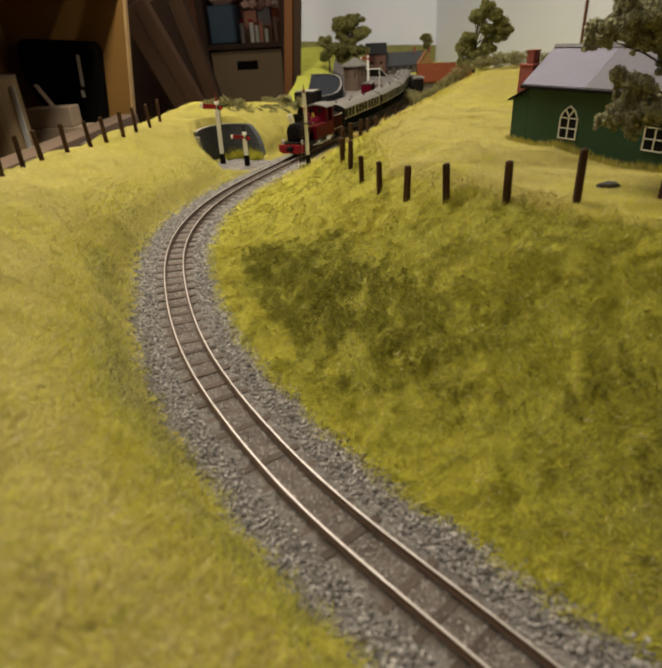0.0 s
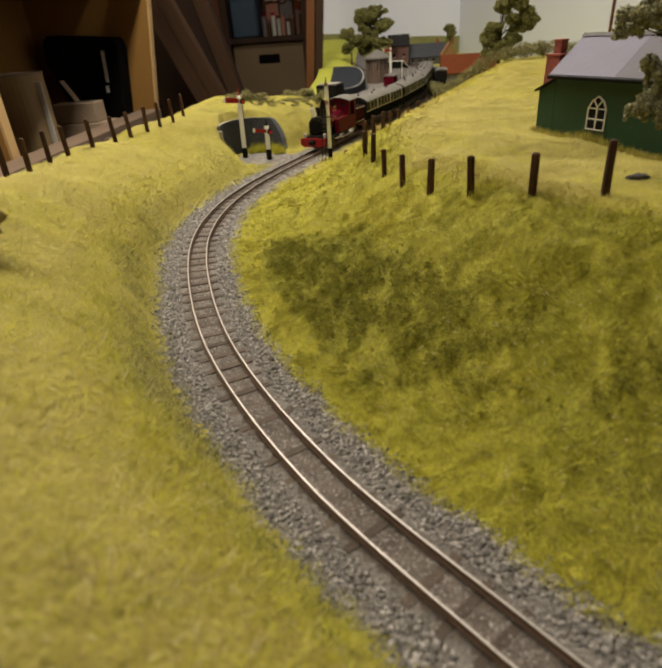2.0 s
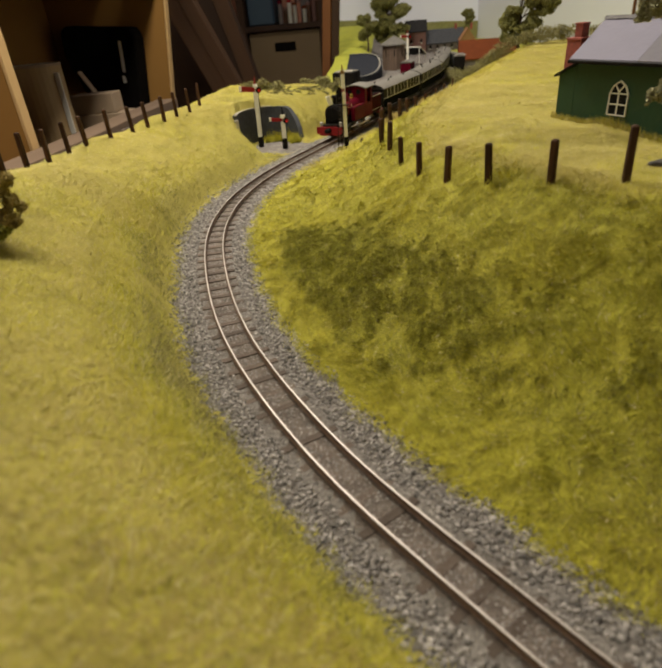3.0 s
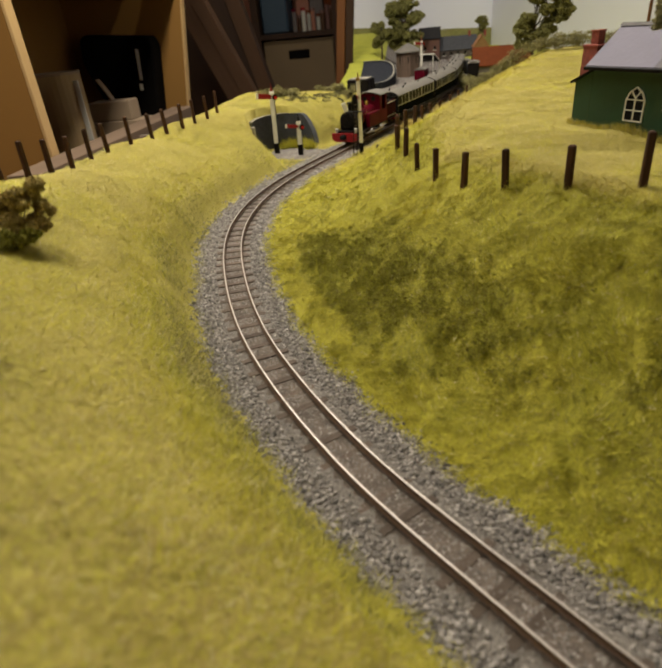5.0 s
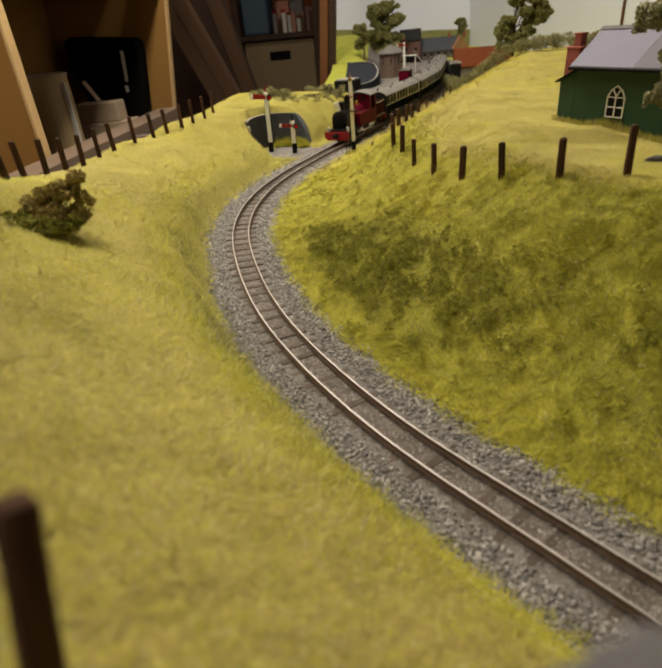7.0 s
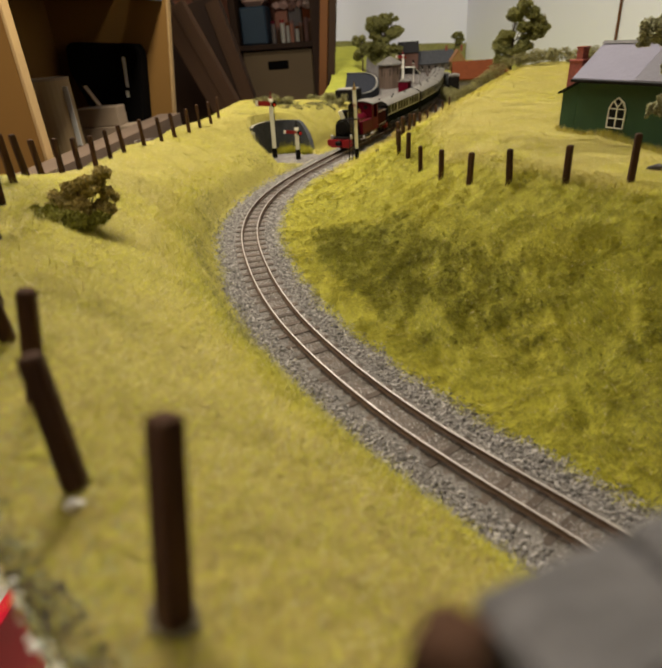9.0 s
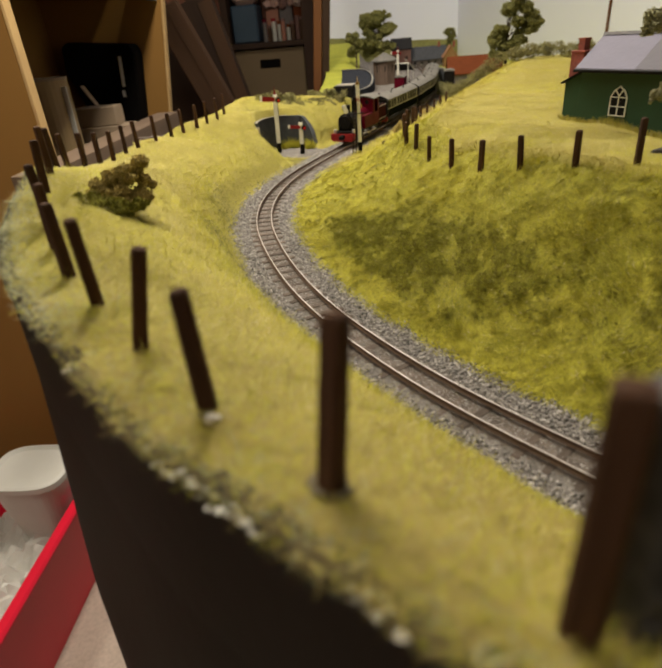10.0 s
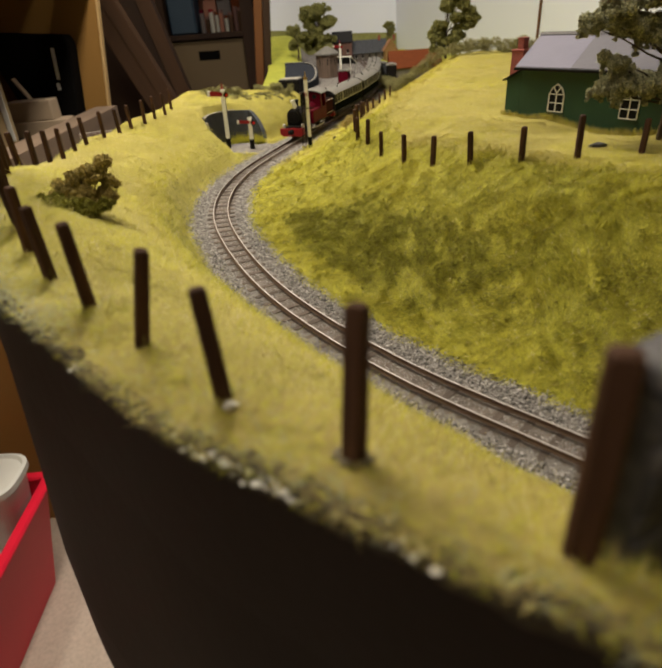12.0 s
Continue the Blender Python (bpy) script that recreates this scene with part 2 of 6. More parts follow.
def prism(bm, pts, axis, lo, hi, mi=0, m=None):
    """An outline of (a, b) pairs drawn out along axis 0, 1 or 2 from lo to hi."""
    def at(p, h):
        v = [p[0], p[1]]
        v.insert(axis, h)
        v = Vector(v)
        return m @ v if m else v
    A = [bm.verts.new(at(p, lo)) for p in pts]
    B = [bm.verts.new(at(p, hi)) for p in pts]
    n = len(pts)
    fs = [bm.faces.new(A[::-1]), bm.faces.new(B)]
    for i in range(n):
        fs.append(bm.faces.new((A[i], A[(i + 1) % n], B[(i + 1) % n], B[i])))
    for f in fs:
        f.material_index = mi
    bmesh.ops.recalc_face_normals(bm, faces=fs)
    return bm


def ball(bm, c, r, sub=1, squash=(1, 1, 1), rough=0.0, mi=0):
    q = bmesh.ops.create_icosphere(bm, subdivisions=sub, radius=1.0)
    for v in q["verts"]:
        k = 1 + rough * (random.random() - 0.5) * 2
        v.co = Vector((c[0] + v.co.x * r * squash[0] * k, c[1] + v.co.y * r * squash[1] * k, c[2] + v.co.z * r * squash[2] * k))
    for f in {f for v in q["verts"] for f in v.link_faces}:
        f.material_index = mi
    return bm


def ribbon(bm, path, profile, mi=0, closed=True, cap=True):
    """A profile of (sideways, up) pairs swept along a path of (x, y, z) points."""
    P = [Vector(p) for p in path]
    rows = []
    for i, p in enumerate(P):
        t = (P[min(i + 1, len(P) - 1)] - P[max(i - 1, 0)])
        t.z = 0
        t.normalize()
        side = Vector((t.y, -t.x, 0))
        rows.append([bm.verts.new(p + side * a + Vector((0, 0, b))) for a, b in profile])
    n = len(profile)
    for r0, r1 in zip(rows, rows[1:]):
        for j in range(n if closed else n - 1):
            f = bm.faces.new((r0[j], r0[(j + 1) % n], r1[(j + 1) % n], r1[j]))
            f.material_index = mi[j] if isinstance(mi, (list, tuple)) else mi
    if cap and closed:
        bm.faces.new(rows[0])
        bm.faces.new(rows[-1][::-1])
    return bm


def mesh_from(name, verts, faces, materials, index=None):
    """A mesh from numpy arrays of corners and equal-sided faces."""
    me = bpy.data.meshes.new(name)
    k = faces.shape[1]
    me.vertices.add(len(verts))
    me.vertices.foreach_set("co", verts.astype(np.float32).ravel())
    me.loops.add(faces.size)
    me.loops.foreach_set("vertex_index", faces.astype(np.int32).ravel())
    me.polygons.add(len(faces))
    me.polygons.foreach_set("loop_start", np.arange(0, faces.size, k, dtype=np.int32))
    for m in materials:
        me.materials.append(m)
    if index is not None:
        me.polygons.foreach_set("material_index", index.astype(np.int32))
    me.update(calc_edges=True)
    return me


# ---- the line of the track, and the lie of the land ----
def smooth_line(ctrl, step=0.004):
    """A smooth line through the given places, in even steps."""
    C = np.array(ctrl, float)
    C = np.concatenate([[2 * C[0] - C[1]], C, [2 * C[-1] - C[-2]]])
    t = (np.arange(24) / 24)[:, None]
    out = [0.5 * (2 * p1 + (p2 - p0) * t + (2 * p0 - 5 * p1 + 4 * p2 - p3) * t ** 2 + (3 * p1 - p0 - 3 * p2 + p3) * t ** 3)
           for p0, p1, p2, p3 in zip(C[:-3], C[1:-2], C[2:-1], C[3:])]
    P = np.concatenate(out + [C[-2:-1]])
    s = np.concatenate([[0], np.cumsum(np.hypot(*np.diff(P, axis=0).T))])
    q = np.arange(0, s[-1], step)
    return np.stack([np.interp(q, s, P[:, 0]), np.interp(q, s, P[:, 1])], 1)


MAIN = smooth_line([(0.185, -0.06), (0.125, 0.018), (0.053, 0.092), (-0.0105, 0.162), (-0.0635, 0.2445), (-0.1, 0.333), (-0.122, 0.42),
                    (-0.1245, 0.505), (-0.108, 0.592), (-0.07, 0.7), (-0.03, 0.806), (0.03, 0.965), (0.088, 1.12), (0.128, 1.33), (0.16, 1.6), (0.18, 2.1)])
LOOP = smooth_line([(-0.42, 0.93), (-0.25, 0.955), (-0.103, 1.02), (-0.04, 1.09), (0.03, 1.215), (0.075, 1.4), (0.1, 1.65), (0.12, 2.1)])


CELL, TABLES = 0.02, {}


def near_table(line):
    """For each cell of a coarse grid over the board, the nearest point of the line."""
    key = (len(line), float(line[0, 0]), float(line[-1, 1]))
    if key not in TABLES:
        gx, gy = np.meshgrid(np.arange(-0.5, 1.45, CELL) + CELL / 2, np.arange(-0.3, 2.8, CELL) + CELL / 2, indexing="ij")
        r = (gx[..., None] - line[:, 0]) ** 2 + (gy[..., None] - line[:, 1]) ** 2
        tan = np.gradient(line, axis=0)
        TABLES[key] = r.argmin(-1), tan / np.linalg.norm(tan, axis=1)[:, None]
    return TABLES[key]


def track_dist(x, y, line=None, foot=False):
    """Distance from the line, positive on its right-hand side as the line runs into the distance; foot: also the foot's y."""
    line = MAIN if line is None else line
    x, y = np.atleast_1d(x).astype(float), np.atleast_1d(y).astype(float)
    table, tan = near_table(line)
    i = np.clip(((x + 0.5) / CELL).astype(int), 0, table.shape[0] - 1)
    k = np.clip(((y + 0.3) / CELL).astype(int), 0, table.shape[1] - 1)
    j0 = table[i, k]
    best, r0 = j0, np.full(x.shape, 1e9)
    for o in range(-7, 8):
        j = np.clip(j0 + o, 0, len(line) - 1)
        r = (x - line[j, 0]) ** 2 + (y - line[j, 1]) ** 2
        best, r0 = np.where(r < r0, j, best), np.minimum(r, r0)
    side = (x - line[best, 0]) * tan[best, 1] - (y - line[best, 1]) * tan[best, 0]
    d = np.sqrt(r0) * np.where(side >= 0, 1, -1)
    return (d, line[best, 1]) if foot else d


def sstep(u):
    u = np.clip(u, 0, 1)
    return u * u * (3 - 2 * u)


def ripple(x, y, k, seed=0.0):
    """A smooth unevenness between -1 and 1."""
    return (np.sin(x * k + 1.3 * np.sin(y * k * 0.7 + seed)) * np.cos(y * k * 1.13 + seed * 2 + 0.8 * np.sin(x * k * 0.9)) +
            0.5 * np.sin(x * k * 2.3 + seed * 3 + np.sin(y * k * 1.9)) * np.cos(y * k * 2.1 - seed)) / 1.5


GRIDS = [np.random.default_rng(50 + k).random((64, 64)) for k in range(6)]


def vnoise(x, y, freq, k=0):
    """Random patches between 0 and 1, freq to the metre."""
    g = GRIDS[k]
    u, v = np.asarray(x) * freq + 31.7 * k, np.asarray(y) * freq + 17.3 * k
    i, j = np.floor(u).astype(int), np.floor(v).astype(int)
    f, h = sstep(u - i), sstep(v - j)
    i, j, i1, j1 = i % 64, j % 64, (i + 1) % 64, (j + 1) % 64
    return (g[i, j] * (1 - f) + g[i1, j] * f) * (1 - h) + (g[i, j1] * (1 - f) + g[i1, j1] * f) * h


def ground(x, y):
    """Height of the scenery over the sleepers' bed."""
    x, y = np.atleast_1d(x).astype(float), np.atleast_1d(y).astype(float)
    d, fy = track_dist(x, y, MAIN, True)
    L = np.maximum(-d, 0)
    H = np.interp(y, [-0.05, 0.02, 0.08, 0.14, 0.2, 0.3, 0.45, 0.6, 0.72, 0.95, 1.03], [0.098, 0.089, 0.085, 0.080, 0.079, 0.075, 0.067, 0.049, 0.046, 0.044, 0.0])
    start = np.interp(y, [0.62, 0.69, 0.8, 0.9], [0.021, 0.045, 0.034, 0.030])
    u = np.clip((L - start) / np.interp(y, [0.62, 0.72], [0.105, 0.06]), 0, 1)
    left = H * (1 - (1 - u) ** np.interp(fy, [0.10, 0.21], [1.0, 1.9])) * sstep(u / 0.2)
    rim = np.interp(y, [-0.05, 0.0, 0.02, 0.05, 0.08, 0.12, 0.2, 0.25, 0.29, 0.32, 0.355, 0.385, 0.42, 0.47, 0.52, 0.57, 0.59, 0.62, 0.7, 0.92, 1.02], [0.0958, 0.0894, 0.0868, 0.0847, 0.083, 0.080, 0.084, 0.086, 0.080, 0.074, 0.0685, 0.0645, 0.060, 0.0593, 0.059, 0.054, 0.055, 0.059, 0.0575, 0.054, 0.0])
    reach = np.interp(y, [0.1, 0.25, 0.4, 0.6, 0.7, 0.9], [0.12, 0.118, 0.122, 0.118, 0.13, 0.17])
    left = left + (rim - H) * np.clip((L - 0.06) / (reach - 0.06), 0, 1.25) * sstep((L - 0.04) / 0.06)
    left = np.maximum(left, -0.02)
    hill = 0.082 * sstep((y - 1.5) / 0.95) * sstep((0.01 - x) / 0.09)
    left = np.maximum(left, hill)
    R = np.maximum(d, 0)
    fade = 1 - sstep((y - 1.11) / 0.18)
    right = (0.064 * sstep((R - 0.032) / np.interp(fy, [0.25, 0.4, 0.55], [0.135, 0.19, 0.15])) + 0.005 * sstep((y - 0.45) / 0.6) * sstep((R - 0.1) / 0.12)) * fade
    right = right - 0.0035 * np.exp(-((x - 0.052) / 0.03) ** 2 - ((y - 0.325) / 0.04) ** 2)
    right = right - 0.0055 * np.exp(-((x - 0.195) / 0.045) ** 2 - ((y - 0.365) / 0.05) ** 2)
    bay = ((x + 0.132) / 0.0405) ** 2 + ((y - 0.722) / 0.0585) ** 2
    left = left * (1 - sstep((1.12 - bay) / 0.13))
    z = np.where(d > 0, right, left)
    grass = sstep((np.abs(d) - 0.024) / 0.02)
    z = z + grass * (np.where(d > 0, 0.0035, 0.0018) * (vnoise(x, y, 28, 3) - 0.5) + 0.0014 * (vnoise(x, y, 70, 4) - 0.5)) - 0.0015 * (1 - grass)
    return z


EDGE = smooth_line([(0.2, -0.2), (0.06, -0.095), (0.004, -0.05), (-0.0150, -0.0288), (-0.0438, -0.0050), (-0.0730, 0.0201), (-0.1097, 0.0607), (-0.1525, 0.1118), (-0.1825, 0.1615),
                    (-0.2118, 0.2356), (-0.234, 0.29), (-0.246, 0.35), (-0.254, 0.42), (-0.257, 0.48), (-0.254, 0.54), (-0.246, 0.59), (-0.23, 0.64), (-0.222, 0.70), (-0.222, 0.78), (-0.225, 0.9), (-0.215, 1.0), (-0.19, 1.12), (-0.15, 1.28), (-0.14, 1.6),
                    (-0.14, 1.9), (-0.2, 2.66)], 0.003)


def in_bay(x, y, d, wob):
    """The ballasted floor between the track and the curved wall."""
    floor = ((x + 0.128) / 0.034) ** 2 + ((y - 0.728) / 0.047) ** 2 < 1 + 60 * wob
    return (floor & (x < -0.098 + 2 * wob)) | ((d < 0) & (d > -0.052 + 2 * wob) & (y > 0.688 - 3 * wob) & (y < 0.742))


def on_board(x, y):
    """True where a place lies inside the front edge of the layout."""
    return track_dist(x, y, EDGE) > 0


def build_ground():
    xs = np.concatenate([np.arange(-0.42, -0.24, 0.008), np.arange(-0.24, 0.36, 0.004), np.arange(0.36, 0.6, 0.012), np.arange(0.6, 1.35, 0.05)])
    ys = np.concatenate([np.arange(-0.21, -0.06, 0.01), np.arange(-0.06, 1.0, 0.004), np.arange(1.0, 1.3, 0.008), np.arange(1.3, 2.68, 0.025)])
    X, Y = np.meshgrid(xs, ys)
    x, y = X.ravel(), Y.ravel()
    e = track_dist(x, y, EDGE)
    out = e < 0
    # draw the outer rim in to the edge of the board
    near = np.array([np.argmin((EDGE[:, 0] - a) ** 2 + (EDGE[:, 1] - b) ** 2) for a, b in zip(x[out], y[out])], int)
    keep = (~out)
    rim = np.zeros(len(x), bool)
    rim[np.where(out)[0]] = -e[out] < 0.014
    x = x.copy()
    y = y.copy()
    io = np.where(out)[0]
    x[io], y[io] = EDGE[near, 0], EDGE[near, 1]
    z = ground(x, y)
    ok = (keep | rim).reshape(X.shape)
    idx = np.arange(len(x)).reshape(X.shape)
    q = ok[:-1, :-1] & ok[1:, :-1] & ok[:-1, 1:] & ok[1:, 1:]
    faces = np.stack([idx[:-1, :-1][q], idx[:-1, 1:][q], idx[1:, 1:][q], idx[1:, :-1][q]], 1)
    cx, cy = x[faces].mean(1), y[faces].mean(1)
    d = track_dist(cx, cy)
    dl = track_dist(cx, cy, LOOP)
    wob = 0.0025 * ripple(cx, cy, 140, 4.0)
    right_green = (d > 0.02) & (cx > -0.1) & (d < 0.165 + wob * 3) & (cy < 0.62)
    mi = np.where(right_green, 1, 0)
    yard = (cy > 1.0) & (cx > -0.03) & (cx < 0.22) & (d < 0.02)
    grey = (np.abs(d) < 0.026 + wob) | in_bay(cx, cy, d, wob) | (np.abs(dl) < 0.024 + wob) | yard
    mi = np.where(grey, 2, mi)
    mi = np.where((mi < 2) & (cy > 1.3), 4, mi)
    mi = np.where((np.abs(d) < 0.0085) & (cy < 1.0), 3, mi)
    me = mesh_from("ground", np.stack([x, y, z], 1), faces, [GROUND_Y, GROUND_G, BALLAST, TRACKBED, FARGRASS], mi)
    me.polygons.foreach_set("use_smooth", [True] * len(me.polygons))
    return tagged(new("ground", me), "sculpted model landscape with straw-yellow and green static grass banks", "ground", kind="structure")


build_ground()

# the dark fascia that carries the front edge, down to the floor
bm = bmesh.new()
rim = [(float(x), float(y), float(ground(x, y)[0])) for x, y in EDGE]
prev = None
for i, (x, y, z) in enumerate(rim):
    a, b = rim[max(i - 1, 0)], rim[min(i + 1, len(rim) - 1)]
    along = Vector((b[0] - a[0], b[1] - a[1])).normalized()
    belly = float(sstep((0.36 - y) / 0.12))
    cur = [bm.verts.new((x - along.y * o * belly, y + along.x * o * belly, h)) for o, h in ((0, z - 0.0035), (0.001, z - 0.04), (0.006, z - 0.10), (0.0105, z - 0.15), (0.0122, z - 0.20), (0.0085, z - 0.26), (0.001, z - 0.33), (-0.006, z - 0.42), (-0.010, FLOOR))]
    if prev:
        for k in range(len(cur) - 1):
            bm.faces.new((prev[k], cur[k], cur[k + 1], prev[k + 1]))
    prev = cur
fas = part("fascia", bm, FASCIA)
tagged(fas, "black-brown curved fascia board under the grass edge", "fascia", kind="structure")
sol = fas.modifiers.new("thickness", "SOLIDIFY")
sol.thickness = 0.006
sol.offset = -1

# ---- room ----
def slab(name, lo, hi, material, label, category):
    bm = bmesh.new()
    box(bm, [(a + b) / 2 for a, b in zip(lo, hi)], [b - a for a, b in zip(lo, hi)])
    return tagged(part(name, bm, material), label, category, kind="structure")


slab("floor", (-2.4, -2.4, FLOOR - 0.05), (2.2, 3.9, FLOOR), FLOORMAT, "plain pinkish beige floor of the hobby room", "floor")
slab("ceiling", (-2.4, -2.4, CEIL), (2.2, 3.9, CEIL + 0.05), CEILPAINT, "plain white ceiling of the room", "ceiling")
slab("wall_north", (-2.4, 3.62, FLOOR), (2.2, 3.72, CEIL), PINKWALL, "pink painted brick wall behind the shelves", "wall")
slab("wall_south", (-2.4, -2.45, FLOOR), (2.2, -2.35, CEIL), ROOMWALL, "plain painted room wall", "wall")
slab("wall_west", (-2.5, -2.35, FLOOR), (-2.4, 3.62, CEIL), ROOMWALL, "plain painted room wall", "wall")
slab("wall_east", (2.2, -2.35, FLOOR), (2.3, 3.62, CEIL), ROOMWALL, "plain painted room wall", "wall")

# white backscene: a back board and a long side board that meet in a corner
CX, CY = 0.385, 2.62
BACK_X = -0.175
bm = bmesh.new()
scoop = [(CX - 0.15, 0.34), (CX - 0.095, 0.283), (CX - 0.068, 0.264), (CX - 0.036, 0.248), (CX, 0.237)]
prism(bm, [(BACK_X, -0.3), (CX, -0.3)] + scoop[::-1] + [(CX - 0.19, 0.42), (BACK_X, 0.55)], 1, CY, CY + 0.012)
tagged(part("backscene_back", bm, BACKSCENE), "white painted backscene board with a scooped top corner", "backscene", kind="structure")
side_dir = Vector((0.95 - CX, 0.2 - CY, 0))
ang = math.degrees(math.atan2(side_dir.y, side_dir.x))
for k, (a, b) in enumerate(((0.0, 1.02), (1.026, 2.6))):
    bm = bmesh.new()
    top = [(a, 0.237), (a + 0.06, 0.246), (a + 0.14, 0.272), (a + 0.24, 0.33), (a + 0.34, 0.45), (b, 0.6)] if k == 0 else [(a, 0.6), (b, 0.9)]
    prism(bm, [(b, -0.3), (a, -0.3)] + top, 1, 0.0, 0.012, m=pose(CX, CY, 0, 0, 0, ang))
    tagged(part("backscene_side", bm, BACKSCENE), "white painted backscene side board", "backscene", kind="structure")
bm = bmesh.new()
box(bm, (1.023, -0.003, 0.35), (0.0055, 0.006, 0.9), 0.001, m=pose(CX, CY, 0, 0, 0, ang))
tagged(part("backscene_trim", bm, PINE), "thin brown wooden strip covering the backscene joint", "trim", kind="structure")
# ---- track: two rails on sleepers ----
def rail_path(line, off, z, lo=0, hi=None):
    P = line[lo:hi]
    t = np.gradient(P, axis=0)
    t /= np.linalg.norm(t, axis=1)[:, None]
    return [(p[0] + a[1] * off, p[1] - a[0] * off, z) for p, a in zip(P, t)]


RAIL = [(-0.0009, 0.0), (0.0009, 0.0), (0.0009, 0.0003), (0.0003, 0.0006), (0.0003, 0.0016), (0.00042, 0.0018), (0.00042, 0.0024), (0.00028, 0.0026), (-0.00028, 0.0026), (-0.00042, 0.0024), (-0.00042, 0.0018), (-0.0003, 0.0016), (-0.0003, 0.0006), (-0.0009, 0.0003)]
RAIL_MI = [0, 0, 0, 0, 0, 0, 1, 1, 1, 0, 0, 0, 0, 0]


def track(line, name, label, gauge=0.0128, pitch=0.0123):
    ob = thing(name, Matrix(), label, "railway track")
    for s in (-1, 1):
        bm = ribbon(bmesh.new(), rail_path(line, s * gauge / 2, 0.0002), RAIL, RAIL_MI)
        part("rail", bm, [RAILSIDE, RAILHEAD], ob, "rusty rail with a polished head")
    bm = bmesh.new()
    box(bm, (0, 0, -0.0005), (0.0245, 0.0036, 0.0022), 0.0003)
    me = to_mesh("sleeper", bm, SLEEPER)
    s = np.concatenate([[0], np.cumsum(np.hypot(*np.diff(line, axis=0).T))])
    for q in np.arange(0.004, s[-1], pitch):
        x, y = np.interp(q, s, line[:, 0]), np.interp(q, s, line[:, 1])
        x2, y2 = np.interp(q + 0.004, s, line[:, 0]), np.interp(q + 0.004, s, line[:, 1])
        o = new("sleeper", me)
        o.parent = ob
        o.matrix_world = pose(x, y, random.uniform(-0.0019, -0.0012) - 0.00045 * float(sstep((0.3 - y) / 0.2)), 0, 0, math.degrees(math.atan2(y2 - y, x2 - x)) - 90 + random.uniform(-2, 2))
    return ob


track(MAIN, "railway_track", "narrow gauge single track with shiny rails in grey ballast")
track(LOOP, "railway_track", "narrow gauge loop track with dull rails in grey ballast")


# ---- loose ballast chips ----
def ballast_chips():
    rng = np.random.default_rng(5)
    n = 150000
    i = rng.integers(0, len(MAIN) - 1, n)
    w = rng.random(n) < np.interp(MAIN[i, 1], [0.0, 0.45, 0.9, 1.2], [1.0, 0.6, 0.16, 0.04])
    i = i[w]
    n = len(i)
    f = rng.random(n)
    P = MAIN[i] + (MAIN[i + 1] - MAIN[i]) * f[:, None]
    t = MAIN[i + 1] - MAIN[i]
    t /= np.linalg.norm(t, axis=1)[:, None]
    off = rng.choice([-1, 1], n) * (0.0085 + 0.0185 * rng.random(n) ** 0.8 + 0.0022 * np.abs(rng.normal(0, 1, n)))
    mid = rng.random(n) < 0.34
    off = np.where(mid, rng.uniform(-0.0055, 0.0055, n), off)
    x, y = P[:, 0] + t[:, 1] * off, P[:, 1] - t[:, 0] * off
    off2 = track_dist(x, y)
    z = ground(x, y) + 0.0001 - np.where(np.abs(off) < 0.0125, 0.0003, 0)
    r = 0.00035 + 0.0011 * rng.random(n) ** 1.6 * np.where(mid, 0.55, 1) * np.where(np.abs(off) < 0.013, 0.8, 1.0)
    base = np.array([(1, 0, 0), (-1, 0, 0), (0, 1, 0), (0, -1, 0), (0, 0, 1), (0, 0, -1)], float)
    fc = np.array([(0, 2, 4), (2, 1, 4), (1, 3, 4), (3, 0, 4), (2, 0, 5), (1, 2, 5), (3, 1, 5), (0, 3, 5)])
    V = base[None] * r[:, None, None] * rng.uniform(0.55, 1.25, (n, 6, 1))
    V += rng.normal(0, 0.15, (n, 6, 3)) * r[:, None, None]
    a = rng.random(n) * 6.283
    c, s = np.cos(a), np.sin(a)
    X = V[:, :, 0] * c[:, None] - V[:, :, 1] * s[:, None] + x[:, None]
    Y = V[:, :, 0] * s[:, None] + V[:, :, 1] * c[:, None] + y[:, None]
    Z = V[:, :, 2] * 0.8 + z[:, None]
    verts = np.stack([X, Y, Z], 2).reshape(-1, 3)
    faces = (fc[None] + 6 * np.arange(n)[:, None, None]).reshape(-1, 3)
    tagged(new("ballast", mesh_from("ballast", verts, faces, [STONE])), "loose grey granite ballast chips along the track", "ballast", kind="stuff")


ballast_chips()


